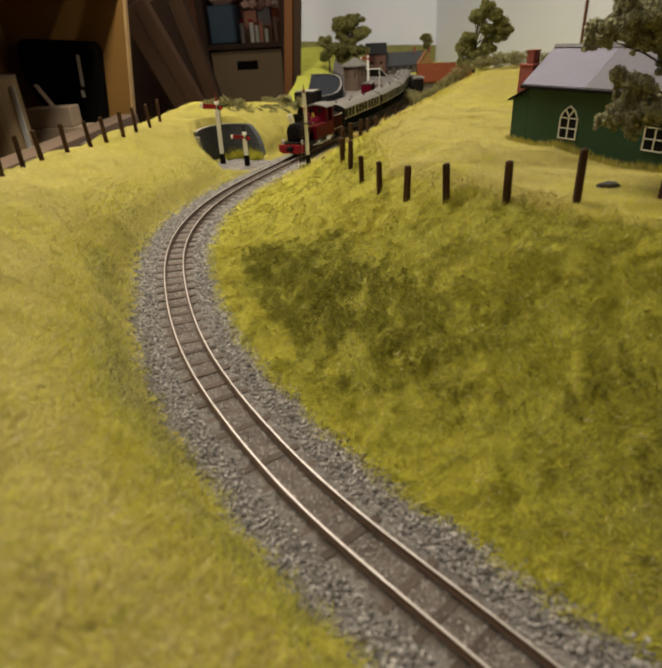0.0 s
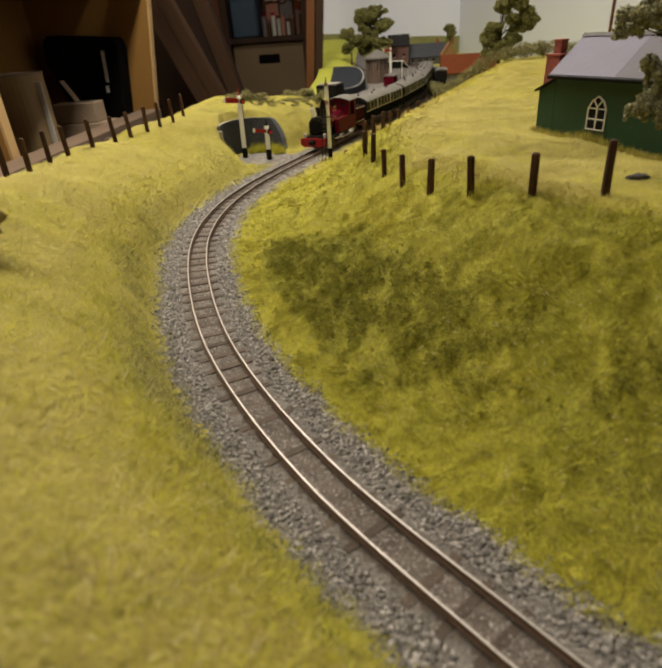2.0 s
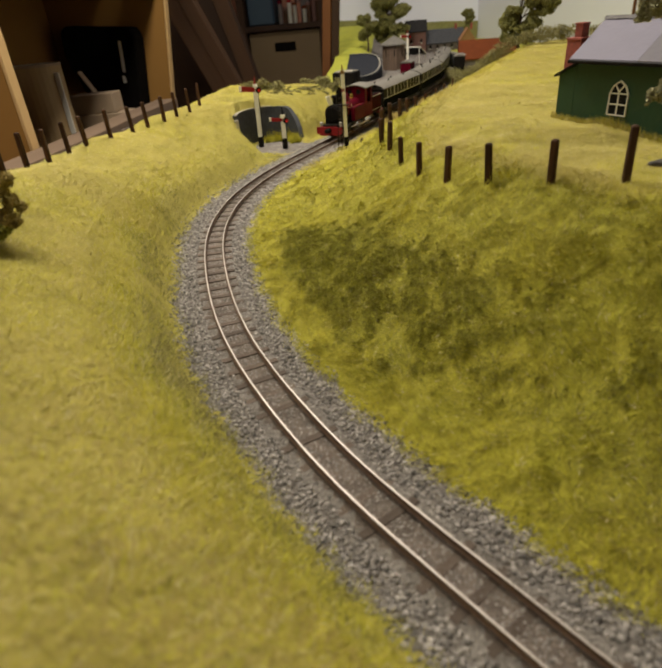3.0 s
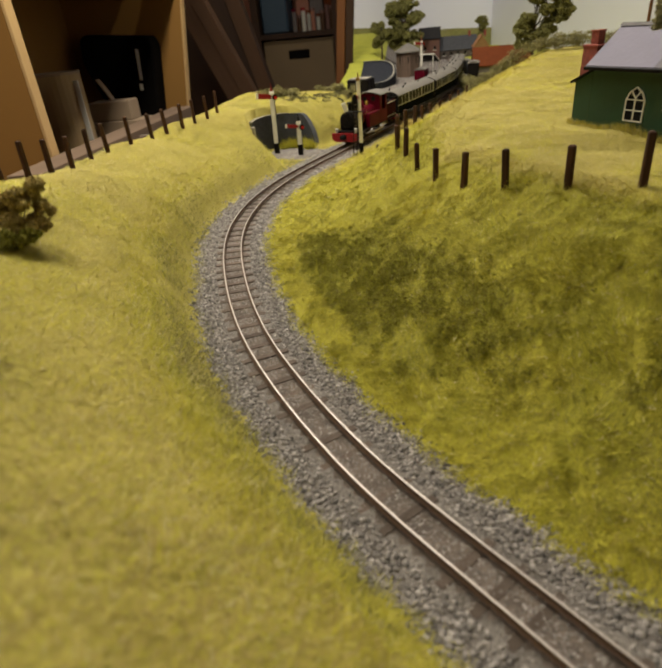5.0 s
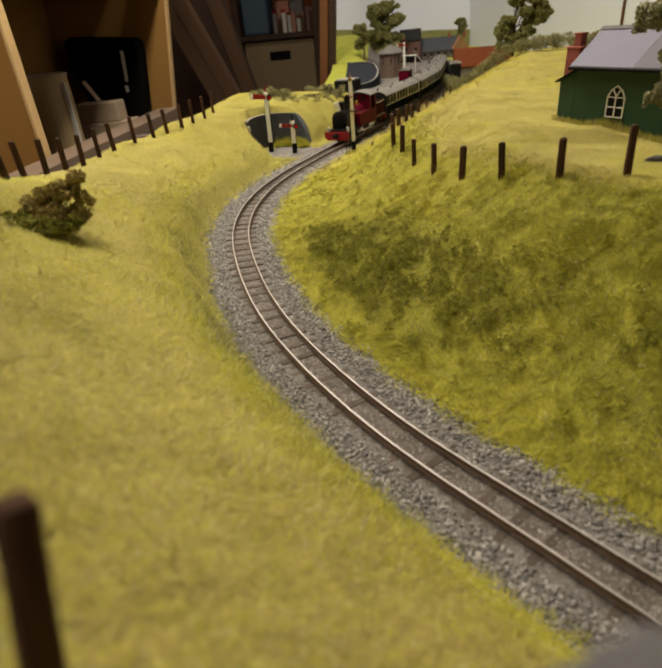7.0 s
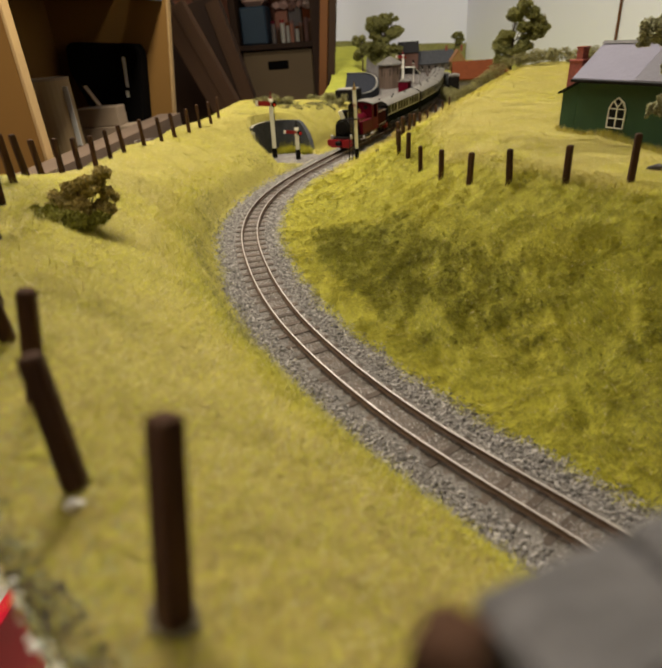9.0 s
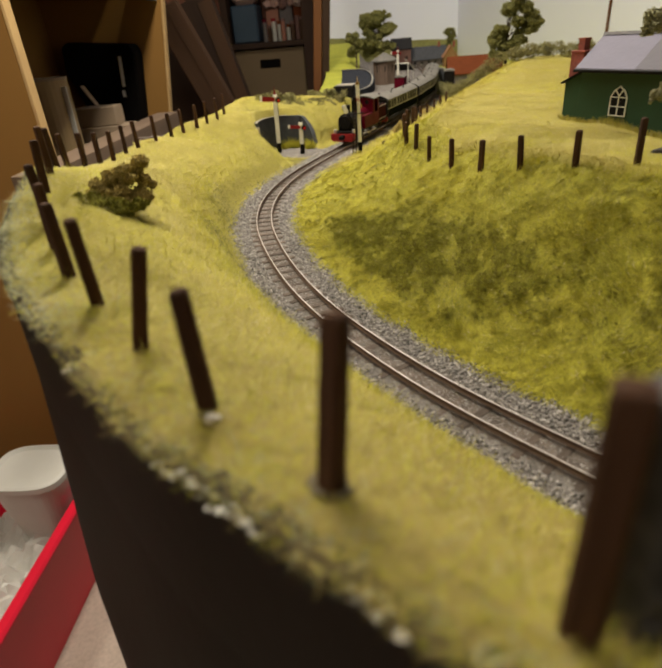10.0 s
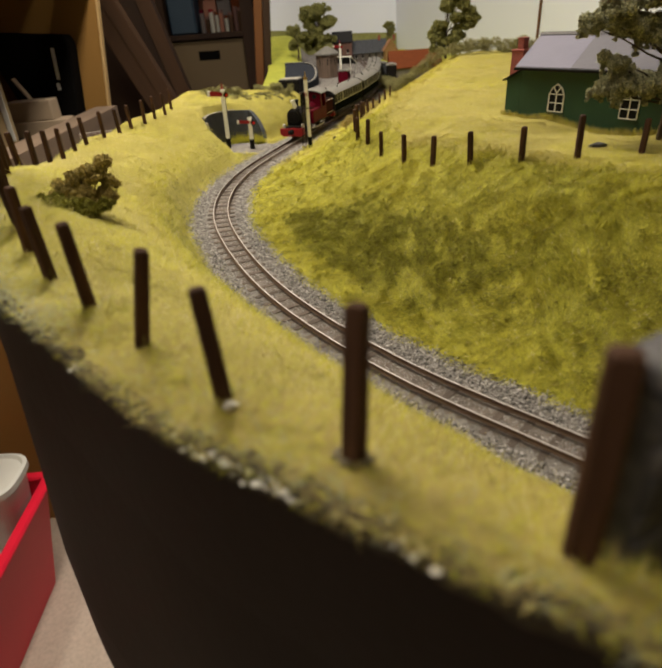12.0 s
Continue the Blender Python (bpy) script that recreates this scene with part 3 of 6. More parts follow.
# ---- static grass ----
def blades(name, x, y, length, width, kinds, label, lean=(40, 86), seed=3, lift=0.0, tufts=1.0):
    """Fibres that lie combed together in small tufts, higher at the heart of each tuft."""
    rng = np.random.default_rng(seed)
    n = len(x)
    d = track_dist(x, y)
    tufts = tufts * (0.12 + 0.78 * sstep((d - 0.02) / 0.01) * sstep((0.175 - d) / 0.03))  # rough on the slope, short and smooth elsewhere
    heart = 0.6 * vnoise(x, y, 150, 5) + 0.4 * vnoise(x, y, 340, 4)
    z = ground(x, y) + 0.0001 + lift + tufts * 0.0024 * sstep((heart - 0.25) / 0.6)
    a = 12.6 * vnoise(x, y, 42, 1) + 5 * vnoise(x, y, 160, 0) + rng.normal(0, 1, n) * (2.2 - 1.5 * np.clip(tufts, 0, 1))
    flat = sstep((d - 0.165) / 0.02) + sstep((-0.05 - d) / 0.02)  # brushed flat on the field and the far bank
    tilt = np.radians(np.clip(rng.uniform(lean[0] + 26 * flat * (lean[0] > 30), lean[1] + 3 * flat, n) - 22 * tufts * (heart - 0.5), 5, 89))
    l = length * rng.uniform(0.55, 1.3, n) * (0.6 + 0.8 * vnoise(x, y, 60, 2)) * np.where(kinds == 3, 0.75, 1)
    tip = np.stack([x + np.cos(a) * np.sin(tilt) * l, y + np.sin(a) * np.sin(tilt) * l, z + np.cos(tilt) * l], 1)
    b = a + 1.57 + rng.normal(0, 0.5, n)
    w = width * rng.uniform(0.6, 1.3, n)
    p = np.stack([x + np.cos(b) * w / 2, y + np.sin(b) * w / 2, z], 1)
    q = np.stack([x - np.cos(b) * w / 2, y - np.sin(b) * w / 2, z], 1)
    verts = np.stack([p, q, tip], 1).reshape(-1, 3)
    faces = np.arange(3 * n).reshape(-1, 3)
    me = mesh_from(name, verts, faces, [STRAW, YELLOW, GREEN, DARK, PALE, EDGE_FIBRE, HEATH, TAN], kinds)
    return tagged(new(name, me), label, "grass", kind="stuff")


def moss_at(x, y, d):
    """How densely moss grows on the slope: a ragged belt above the line, thinning out towards the lower slope."""
    wob = 0.020 * (vnoise(x, y, 70, 1) - 0.5) + 0.010 * (vnoise(x, y, 190, 3) - 0.5)
    top = np.interp(y, [0.2, 0.22, 0.25, 0.27, 0.31, 0.35, 0.385, 0.4], [0.078, 0.100, 0.108, 0.104, 0.114, 0.106, 0.078, 0.055])
    belt = sstep((d - 0.0425 - 0.4 * wob) / 0.005) * sstep((top - d + wob) / 0.014) * sstep((y - 0.200 + 0.3 * wob) / 0.010) * sstep((0.398 - y) / 0.010)
    low = 0.42 * sstep((d - 0.058 + wob) / 0.02) * sstep((0.122 + wob - d) / 0.03) * sstep((0.235 - y) / 0.03)
    return np.maximum(belt * (0.62 + 0.6 * vnoise(x, y, 60, 0)), low * sstep((vnoise(x, y, 95, 2) - 0.3) / 0.35))


CHAPEL_P, CHAPEL_U = Vector((0.159, 0.414, 0)), Vector((0.52, -0.855, 0)).normalized()
CHAPEL_N = Vector((-CHAPEL_U.y, CHAPEL_U.x, 0))  # away from the camera side


def sow(n, lo, hi, seed):
    rng = np.random.default_rng(seed)
    x, y = rng.uniform(lo[0], hi[0], n), rng.uniform(lo[1], hi[1], n)
    d = track_dist(x, y)
    wob = 0.0025 * ripple(x, y, 140, 4.0) + rng.normal(0, 0.0022, n)
    ok = on_board(x, y) & (np.abs(d) > 0.0255 + wob) & (np.abs(track_dist(x, y, LOOP)) > 0.024 + wob)
    ok &= ~in_bay(x, y, d, wob)
    ok &= ~((y > 1.0) & (x > -0.03) & (x < 0.22) & (d < 0.025))
    u = (x - CHAPEL_P.x) * CHAPEL_U.x + (y - CHAPEL_P.y) * CHAPEL_U.y
    v = (x - CHAPEL_P.x) * CHAPEL_N.x + (y - CHAPEL_P.y) * CHAPEL_N.y
    ok &= ~((u > -0.045) & (u < 0.16) & (v > 0.002) & (v < 0.06))
    return x[ok], y[ok], d[ok], rng


def kinds_at(x, y, d, rng):
    """Which fibre grows where: straw on the banks and field, green on the near slope, dark heath in one patch; darker
    fibres at the front also stand in for shade.
    """
    n = len(x)
    mott = 0.6 * vnoise(x, y, 22, 0) + 0.4 * vnoise(x, y, 90, 1) + rng.normal(0, 0.16, n)
    mott2 = 0.55 * vnoise(x, y, 45, 2) + 0.45 * vnoise(x, y, 150, 3) + rng.normal(0, 0.16, n)
    k = np.where(mott > 0.58 - 0.16 * sstep((0.24 - y) / 0.2), 1, 0)
    k = np.where((d < 0) & (y < 0.2) & (rng.random(n) < 0.22 * sstep((0.2 - y) / 0.15) * (0.4 + mott2)), 2, k)
    # greener verge; the shade at the bank's foot is put in as dark fibre
    verge = (d < 0) & (y < 0.68)
    k = np.where(verge & (d > -0.056 + 0.02 * (mott - 0.5)) & (mott2 > 0.3), 1, k)
    k = np.where(verge & (d > -0.049 - 0.03 * (mott - 0.5)) & (mott2 > 0.30), 2, k)
    k = np.where(verge & (d > -0.043 - 0.02 * (mott - 0.5)) & (mott2 > 0.47), 3, k)
    slope = (d > 0) & (d < 0.158 + 0.02 * (mott - 0.5)) & (y < 0.6)
    gx = sstep((x - 0.0) / 0.09) * sstep((0.34 - y) / 0.08)
    p = np.clip(0.22 + 0.5 * gx + 1.3 * (mott2 - 0.5), 0, 1)
    k = np.where(slope, np.where(rng.random(n) < p, 2, 1), k)
    k = np.where(slope & (rng.random(n) < 0.9 * moss_at(x, y, d)), np.where(rng.random(n) < 0.35, 3, 2), k)
    k = np.where(slope & (rng.random(n) < 0.75 * sstep((x - 0.05) / 0.05) * sstep((0.19 - y) / 0.08) * mott2 * 1.6), 3, k)
    k = np.where((y > 1.3) & (rng.random(n) < 0.8), 1, k)
    left_or_field = (d < -0.04) | (d > 0.165)
    k = np.where(rng.random(n) < np.where(left_or_field, 0.11 * (0.3 + mott), 0.015), 4, k)
    e = track_dist(x, y, EDGE)
    fringe = np.exp(-(e / 0.011) ** 2) * sstep((0.35 - y) / 0.2)
    k = np.where(rng.random(n) < 0.85 * fringe, 5, k)
    # towards the front: browner turf, with foreground shade put into the fibre mix
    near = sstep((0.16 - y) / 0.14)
    bayside = np.exp(-(((x + 0.152) / 0.02) ** 2 + ((y - 0.62) / 0.045) ** 2))
    k = np.where(rng.random(n) < 1.1 * bayside * (0.3 + mott2), 2, k)
    k = np.where(rng.random(n) < 0.75 * bayside, 3, k)
    behind = (d < 0) & (x > -0.21) & (y > 0.74) & (y < 1.02)
    k = np.where(behind & (rng.random(n) < 0.7 * sstep((mott2 - 0.35) / 0.3)), np.where(rng.random(n) < 0.5, 6, 3), k)
    k = np.where((d < 0) & (y > 0.76) & (y < 1.0) & (x > -0.2) & (rng.random(n) < 0.6 * mott2), 2, k)
    k = np.where((d < -0.03) & (rng.random(n) < near * (0.1 + 0.4 * mott2)), 2, k)
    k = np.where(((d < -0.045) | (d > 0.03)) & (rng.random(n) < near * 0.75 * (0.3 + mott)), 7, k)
    k = np.where((rng.random(n) < 0.35 * np.exp(-((e - 0.012) / 0.008) ** 2) * (y < 0.2) * mott2), 2, k)
    return k


def grass():
    x, y, d, rng = sow(600000, (-0.2, -0.06), (0.2, 0.42), 11)
    blades("grass", x, y, 0.0040, 0.00024, kinds_at(x, y, d, rng), "short straw-yellow and green static grass on the near banks")
    x, y, d, rng = sow(520000, (-0.36, 0.42), (0.34, 1.0), 12)
    blades("grass", x, y, 0.0038, 0.00036, kinds_at(x, y, d, rng), "short straw-yellow static grass on the far banks", seed=4)
    x, y, d, rng = sow(100000, (-0.36, 0.12), (-0.2, 0.42), 13)
    blades("grass", x, y, 0.0038, 0.0003, kinds_at(x, y, d, rng), "short straw-yellow static grass on the bank by the fence", seed=5)
    x, y, d, rng = sow(130000, (0.2, 0.0), (0.5, 0.42), 15)
    blades("grass", x, y, 0.0038, 0.0004, kinds_at(x, y, d, rng), "short straw-yellow static grass on the field by the chapel", seed=7)
    x, y, d, rng = sow(60000, (-0.3, 1.0), (0.6, 1.32), 14)
    blades("grass", x, y, 0.0035, 0.0009, kinds_at(x, y, d, rng), "short yellow-green static grass on the distant land", seed=6)

    # longer grass against the chapel wall
    rng = np.random.default_rng(23)
    u, v = rng.uniform(-0.046, 0.15, 2600), -np.abs(rng.normal(0, 0.0022, 2600)) - 0.0008
    x, y = CHAPEL_P.x + CHAPEL_U.x * u + CHAPEL_N.x * v, CHAPEL_P.y + CHAPEL_U.y * u + CHAPEL_N.y * v
    blades("tall_grass", x, y, 0.0062, 0.0004, rng.choice([0, 1, 4], 2600, p=[0.5, 0.35, 0.15]), "longer straw grass growing against the chapel wall", lean=(8, 50), seed=10)
    # rough green grass against the foot of the curved retaining wall
    n = 5200
    a = np.radians(np.where(rng.random(n) < 0.65, rng.uniform(20, 125, n), rng.uniform(165, 215, n)))
    r = rng.uniform(0.62, 0.96, n)
    x, y = -0.132 + 0.038 * r * np.cos(a), 0.722 + 0.056 * r * np.sin(a)
    tall = 0.0045 + 0.009 * sstep((r - 0.6) / 0.35) * rng.random(n)
    blades("tall_grass", x, y, tall, 0.0006, rng.choice([1, 2, 3], n, p=[0.3, 0.45, 0.25]), "rough green grass growing against the curved retaining wall", lean=(10, 65), seed=18, tufts=0.2)
    # moss in small cushions of fine flock
    x, y, d, rng = sow(90000, (-0.09, 0.02), (0.2, 0.42), 17)
    cushion = 0.65 * vnoise(x, y, 125, 4) + 0.35 * vnoise(x, y, 300, 5)
    q = rng.random(len(x)) < 0.62 * moss_at(x, y, d) * sstep((cushion - 0.30) / 0.28)
    cushion = cushion[q]
    x, y = x[q], y[q]
    r = rng.uniform(0.0007, 0.0020, len(x)) * (0.7 + 0.7 * vnoise(x, y, 90, 2))
    z = ground(x, y) + 0.0006 + 0.0052 * sstep((cushion - 0.35) / 0.5) + 0.3 * r
    m = 34
    v = rng.normal(0, 1, (len(x), m, 3))
    v *= (r[:, None, None] * rng.uniform(0.5, 1.15, (len(x), m, 1))) / np.linalg.norm(v, axis=2, keepdims=True)
    c = (np.stack([x, y, z], 1)[:, None] + v * (1, 1, 0.85)).reshape(-1, 1, 3)
    tri = c + rng.normal(0, 0.00026, (len(c), 3, 3))
    me = mesh_from("moss", tri.reshape(-1, 3), np.arange(3 * len(c)).reshape(-1, 3), [HEATH, DARK, GREEN], rng.choice([0, 1, 2], len(c), p=[0.62, 0.10, 0.28]))
    tagged(new("moss", me), "dark olive mossy ground cover in small ragged cushions on the slope", "moss", kind="stuff")
    # long combed fibres over the short cover on the near bank and along the verges
    x, y, d, rng = sow(60000, (-0.2, -0.03), (0.16, 0.40), 27)
    q = (track_dist(x, y, EDGE) > 0.014) & ((d < -0.03) | ((d > 0.03) & (d < 0.16))) & (rng.random(len(x)) < 0.75 * vnoise(x, y, 55, 3))
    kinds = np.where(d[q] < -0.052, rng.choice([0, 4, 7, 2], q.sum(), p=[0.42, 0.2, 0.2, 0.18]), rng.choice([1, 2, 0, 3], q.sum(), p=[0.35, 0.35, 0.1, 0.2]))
    blades("long_grass", x[q], y[q], 0.0078, 0.00020, kinds, "long thin straw and green fibres over the short grass", lean=(30, 80), seed=28, lift=0.0006)
    # stray pale straws on the near slope
    x, y, d, rng = sow(3000, (-0.02, 0.0), (0.2, 0.30), 16)
    q = (d > 0.04) & (d < 0.16)
    blades("pale_straw", x[q], y[q], 0.0026, 0.0005, np.full(q.sum(), 4), "stray bleached straws lying on the green slope", lean=(70, 88), seed=8)


grass()


def gz(x, y):
    return float(ground(x, y)[0])


# ---- fences of stained posts ----
def post_mesh(w=0.0034, h=0.0285):
    bm = bmesh.new()
    c = 0.00055
    ring = [(-w / 2 + c, -w / 2), (w / 2 - c, -w / 2), (w / 2, -w / 2 + c), (w / 2, w / 2 - c), (w / 2 - c, w / 2), (-w / 2 + c, w / 2), (-w / 2, w / 2 - c), (-w / 2, -w / 2 + c)]
    rows = [[bm.verts.new((x * k, y * k, z)) for x, y in ring] for z, k in ((-0.004, 1.04), (h * 0.4, 1.0), (h - 0.0052, 0.97), (h - 0.0044, 0.86), (h - 0.0040, 0.45))]
    for lo, hi in zip(rows, rows[1:]):
        for i in range(8):
            bm.faces.new((lo[i], lo[(i + 1) % 8], hi[(i + 1) % 8], hi[i]))
    bm.faces.new(rows[-1])
    bm.faces.new(rows[0][::-1])
    return to_mesh("fence_post", bm, POST)


POST_MESH = post_mesh()


def fence_post(x, y, top=None, label="dark brown stained wooden fence post standing in grass", group="front fence posts", wide=1.0, tall=1.0):
    z = gz(x, y)
    dx, dy = (top[0] - x, top[1] - y) if top else (random.uniform(-0.0012, 0.0012), random.uniform(-0.0012, 0.0012))
    o = new("fence_post", POST_MESH)
    tilt = Vector((dx, dy, 0.0245)).to_track_quat("Z", "Y").to_matrix().to_4x4()
    o.matrix_world = Matrix.Translation((x, y, z)) @ tilt @ Matrix.Rotation(random.uniform(-0.3, 0.3), 4, "Z") @ Matrix.Diagonal((wide, wide, tall, 1))
    return tagged(o, label, "fence post", group)


fence_post(-0.0130, -0.0180, (-0.0118, -0.0160), "broad dark brown fence post beside the stone parapet", wide=1.15, tall=1.2)
near_post = fence_post(-0.0386, 0.0042, (-0.0365, 0.0100), tall=1.05)
bm = bmesh.new()
ball(bm, (0.0004, -0.0003, 0.0007), 0.0031, 2, (1.15, 0.9, 0.2), 0.4)
part('foot_dab', bm, mat('dark_glue_and_earth', (0.13, 0.105, 0.06), 0.9, second=(0.07, 0.055, 0.035), scale=600), near_post, 'dab of dark earth round the foot')
fence_post(-0.0621, 0.0276, (-0.0640, 0.0308), "leaning dark brown fence post with white plaster at its foot", tall=0.95)
fence_post(-0.0857, 0.0565, (-0.0806, 0.0580))
fence_post(-0.1060, 0.0804, (-0.1064, 0.0800), "leaning dark brown wooden fence post in straw-yellow grass")
fence_post(-0.1290, 0.1100, (-0.1300, 0.1110))
for x, y in ((-0.148, 0.139), (-0.163, 0.166), (-0.185, 0.207), (-0.202, 0.246), (-0.221, 0.288), (-0.232, 0.322), (-0.236, 0.354), (-0.2385, 0.384), (-0.242, 0.4175), (-0.2445, 0.4525),
             (-0.2448, 0.4835), (-0.239, 0.519), (-0.238, 0.566), (-0.2316, 0.59), (-0.2215, 0.6115), (-0.2145, 0.6325), (-0.208, 0.659), (-0.2085, 0.70)):
    fence_post(x, y)
for x, y in ((0.1600, 0.2780), (0.1190, 0.2760), (0.0883, 0.2860), (0.0625, 0.3080), (0.0440, 0.3380), (0.0300, 0.3760), (0.0195, 0.4300), (0.0115, 0.4640), (0.0050, 0.4900),
             (0.0055, 0.5200), (0.0146, 0.5750), (0.0245, 0.6300), (0.0350, 0.7000), (0.0480, 0.7700), (0.0650, 0.8500), (0.0850, 0.9300), (0.1060, 1.0100), (0.1280, 1.1000)):
    fence_post(x + (0.0035 if y < 0.53 else 0.002), y, group="field fence posts", tall=1.04 if abs(x - 0.119) < 0.001 else 0.86)

# plaster spot and other crumbs by the edge
bm = bmesh.new()
ball(bm, (-0.0603, 0.0230, gz(-0.0603, 0.0230) + 0.0011), 0.0013, 2, (1, 0.8, 0.8), 0.3)
ball(bm, (-0.0595, 0.0236, gz(-0.0595, 0.0236) + 0.0008), 0.0008, 1, (1.2, 0.9, 0.7), 0.3)
tagged(part("plaster_lump", bm, PLASTER), "small white plaster lump at a fence post's foot", "plaster")
def board_edge():
    """A ragged lip of dark peat with hanging fibres and dabs of white plaster along the near edge."""
    rng = np.random.default_rng(8)
    line = EDGE[EDGE[:, 1] < 0.5]
    seg = np.concatenate([[0], np.cumsum(np.hypot(*np.diff(line, axis=0).T))])
    q = np.arange(0, seg[-1], 0.0008)
    x, y = np.interp(q, seg, line[:, 0]), np.interp(q, seg, line[:, 1])
    t = np.stack([np.gradient(x), np.gradient(y)], 1)
    t /= np.linalg.norm(t, axis=1)[:, None]
    out = np.stack([-t[:, 1], t[:, 0]], 1)
    z = ground(x, y)
    n1, n2, n3 = vnoise(q, q * 0, 260, 1), vnoise(q, q * 0, 700, 2), vnoise(q, q * 0, 130, 3)
    rows = []
    for o, h in ((-0.0030 - 0.002 * n2, -0.0002 + 0.0005 * n1), (-0.0004 + 0.0010 * n1, 0.0002 + 0.0006 * n2), (0.0002 + 0.0011 * n1 * n3, -0.0010 - 0.0006 * n2), (0.0001 + 0.0007 * n2 * n3, -0.0026 - 0.0014 * n1), (-0.0006 + 0 * n1, -0.0042 - 0.003 * n3)):
        rows.append(np.stack([x + out[:, 0] * o, y + out[:, 1] * o, z + h], 1))
    V = np.stack(rows, 1)
    idx = np.arange(V.shape[0] * 5).reshape(-1, 5)
    F = np.stack([idx[:-1, :-1], idx[1:, :-1], idx[1:, 1:], idx[:-1, 1:]], -1).reshape(-1, 4)
    me = mesh_from("edge_lip", V.reshape(-1, 3), F, [EARTH])
    tagged(new("edge_lip", me), "ragged lip of dark peat along the layout's front edge", "edge", kind="structure")
    n = 8000
    i = rng.integers(0, len(q), n)
    back = rng.random(n) ** 1.5 * 0.004 - 0.0003
    p = np.stack([x[i] - out[i, 0] * back, y[i] - out[i, 1] * back], 1)
    pz = z[i] - np.where(back < 0.0006, rng.random(n) * 0.0020, 0) + 0.0002
    l = rng.uniform(0.0005, 0.0017, n)
    a = rng.normal(0, 0.9, n)
    d = out[i] * np.cos(a)[:, None] + t[i] * np.sin(a)[:, None]
    drop = np.where(back < 0.001, rng.uniform(-0.8, 0.5, n), rng.uniform(-0.1, 0.7, n))
    tip = np.concatenate([p + d * (l * np.sqrt(1 - drop ** 2))[:, None], (pz + l * drop)[:, None]], 1)
    w = t[i] * rng.uniform(0.0001, 0.00022, n)[:, None]
    A, B = np.concatenate([p + w, pz[:, None]], 1), np.concatenate([p - w, pz[:, None]], 1)
    kinds = rng.choice(4, n, p=[0.16, 0.34, 0.20, 0.30])
    me = mesh_from("edge_fringe", np.stack([A, B, tip], 1).reshape(-1, 3), np.arange(3 * n).reshape(-1, 3), [EDGE_FIBRE, DARK, GREEN, EARTH], kinds)
    tagged(new("edge_fringe", me), "grey-green fibres hanging over the board's edge", "grass", kind="stuff")
    bm = bmesh.new()
    rr = random.Random(8)
    for cx, cy, m in ((-0.0700, 0.0140, 7), (-0.0630, 0.0085, 9), (-0.0605, 0.0065, 16), (-0.0545, 0.0015, 15), (-0.0500, -0.0020, 6), (-0.0330, -0.0160, 11), (-0.1010, 0.0430, 3)):
        j = int(np.argmin((x - cx) ** 2 + (y - cy) ** 2))
        for _ in range(m):
            k = min(len(q) - 1, max(0, j + rr.randrange(-5, 6)))
            o = rr.uniform(-0.0008, 0.0013)
            ball(bm, (x[k] + out[k, 0] * o, y[k] + out[k, 1] * o, z[k] + 0.0003 - max(o, 0) * rr.uniform(0.5, 1.6)), rr.uniform(0.00016, 0.00042), 1, (rr.uniform(0.5, 2.2), rr.uniform(0.5, 1.9), 0.6), 0.7)
    tagged(part("plaster_crumbs", bm, PLASTER), "crumbs of white plaster stuck along the board edge", "plaster", kind="stuff")


board_edge()


# ---- stone parapet with slate coping, at the bridge ----
def parapet():
    L = 0.135
    m = pose(-0.0085, -0.0155, 0, 0, 0, 25.5)
    ob = thing("parapet_wall", m, "rough grey stone bridge parapet with smooth slate coping", "stone wall")
    h0, h1, t = 0.055, 0.1135, 0.0062
    rr = random.Random(4)
    bm = bmesh.new()
    box(bm, (L / 2, 0, (h0 + h1) / 2 - 0.02), (L - 0.0005, t - 0.0012, h1 - h0 + 0.04))
    part("core", bm, RUBBLE, ob)
    z = h0
    while z < h1 - 0.001:
        hh = min(rr.uniform(0.0045, 0.0062), h1 - z)
        x = -rr.uniform(0, 0.004)
        while x < L:
            w = rr.uniform(0.006, 0.0115)
            for s in (-1, 1):
                a, b = max(x, 0.0), min(x + w, L)
                if b - a < 0.001:
                    continue
                bm = bmesh.new()
                box(bm, ((a + b) / 2, s * (t / 2 - 0.0005 + rr.uniform(0, 0.0005)), z + hh / 2), (b - a - 0.0006, 0.0014, hh - 0.0006), 0.0004)
                part("stone", bm, RUBBLE, ob)
            x += w
        z += hh
    x = 0.0
    while x < L:
        w = rr.uniform(0.0115, 0.0135)
        bm = bmesh.new()
        box(bm, (x + w / 2, 0, h1 + 0.0017), (w - 0.0004, 0.0082, 0.0034), 0.0006)
        part("coping_stone", bm, COPE_DARK, ob, "smooth grey slate coping stone")
        x += w
    return ob


parapet()


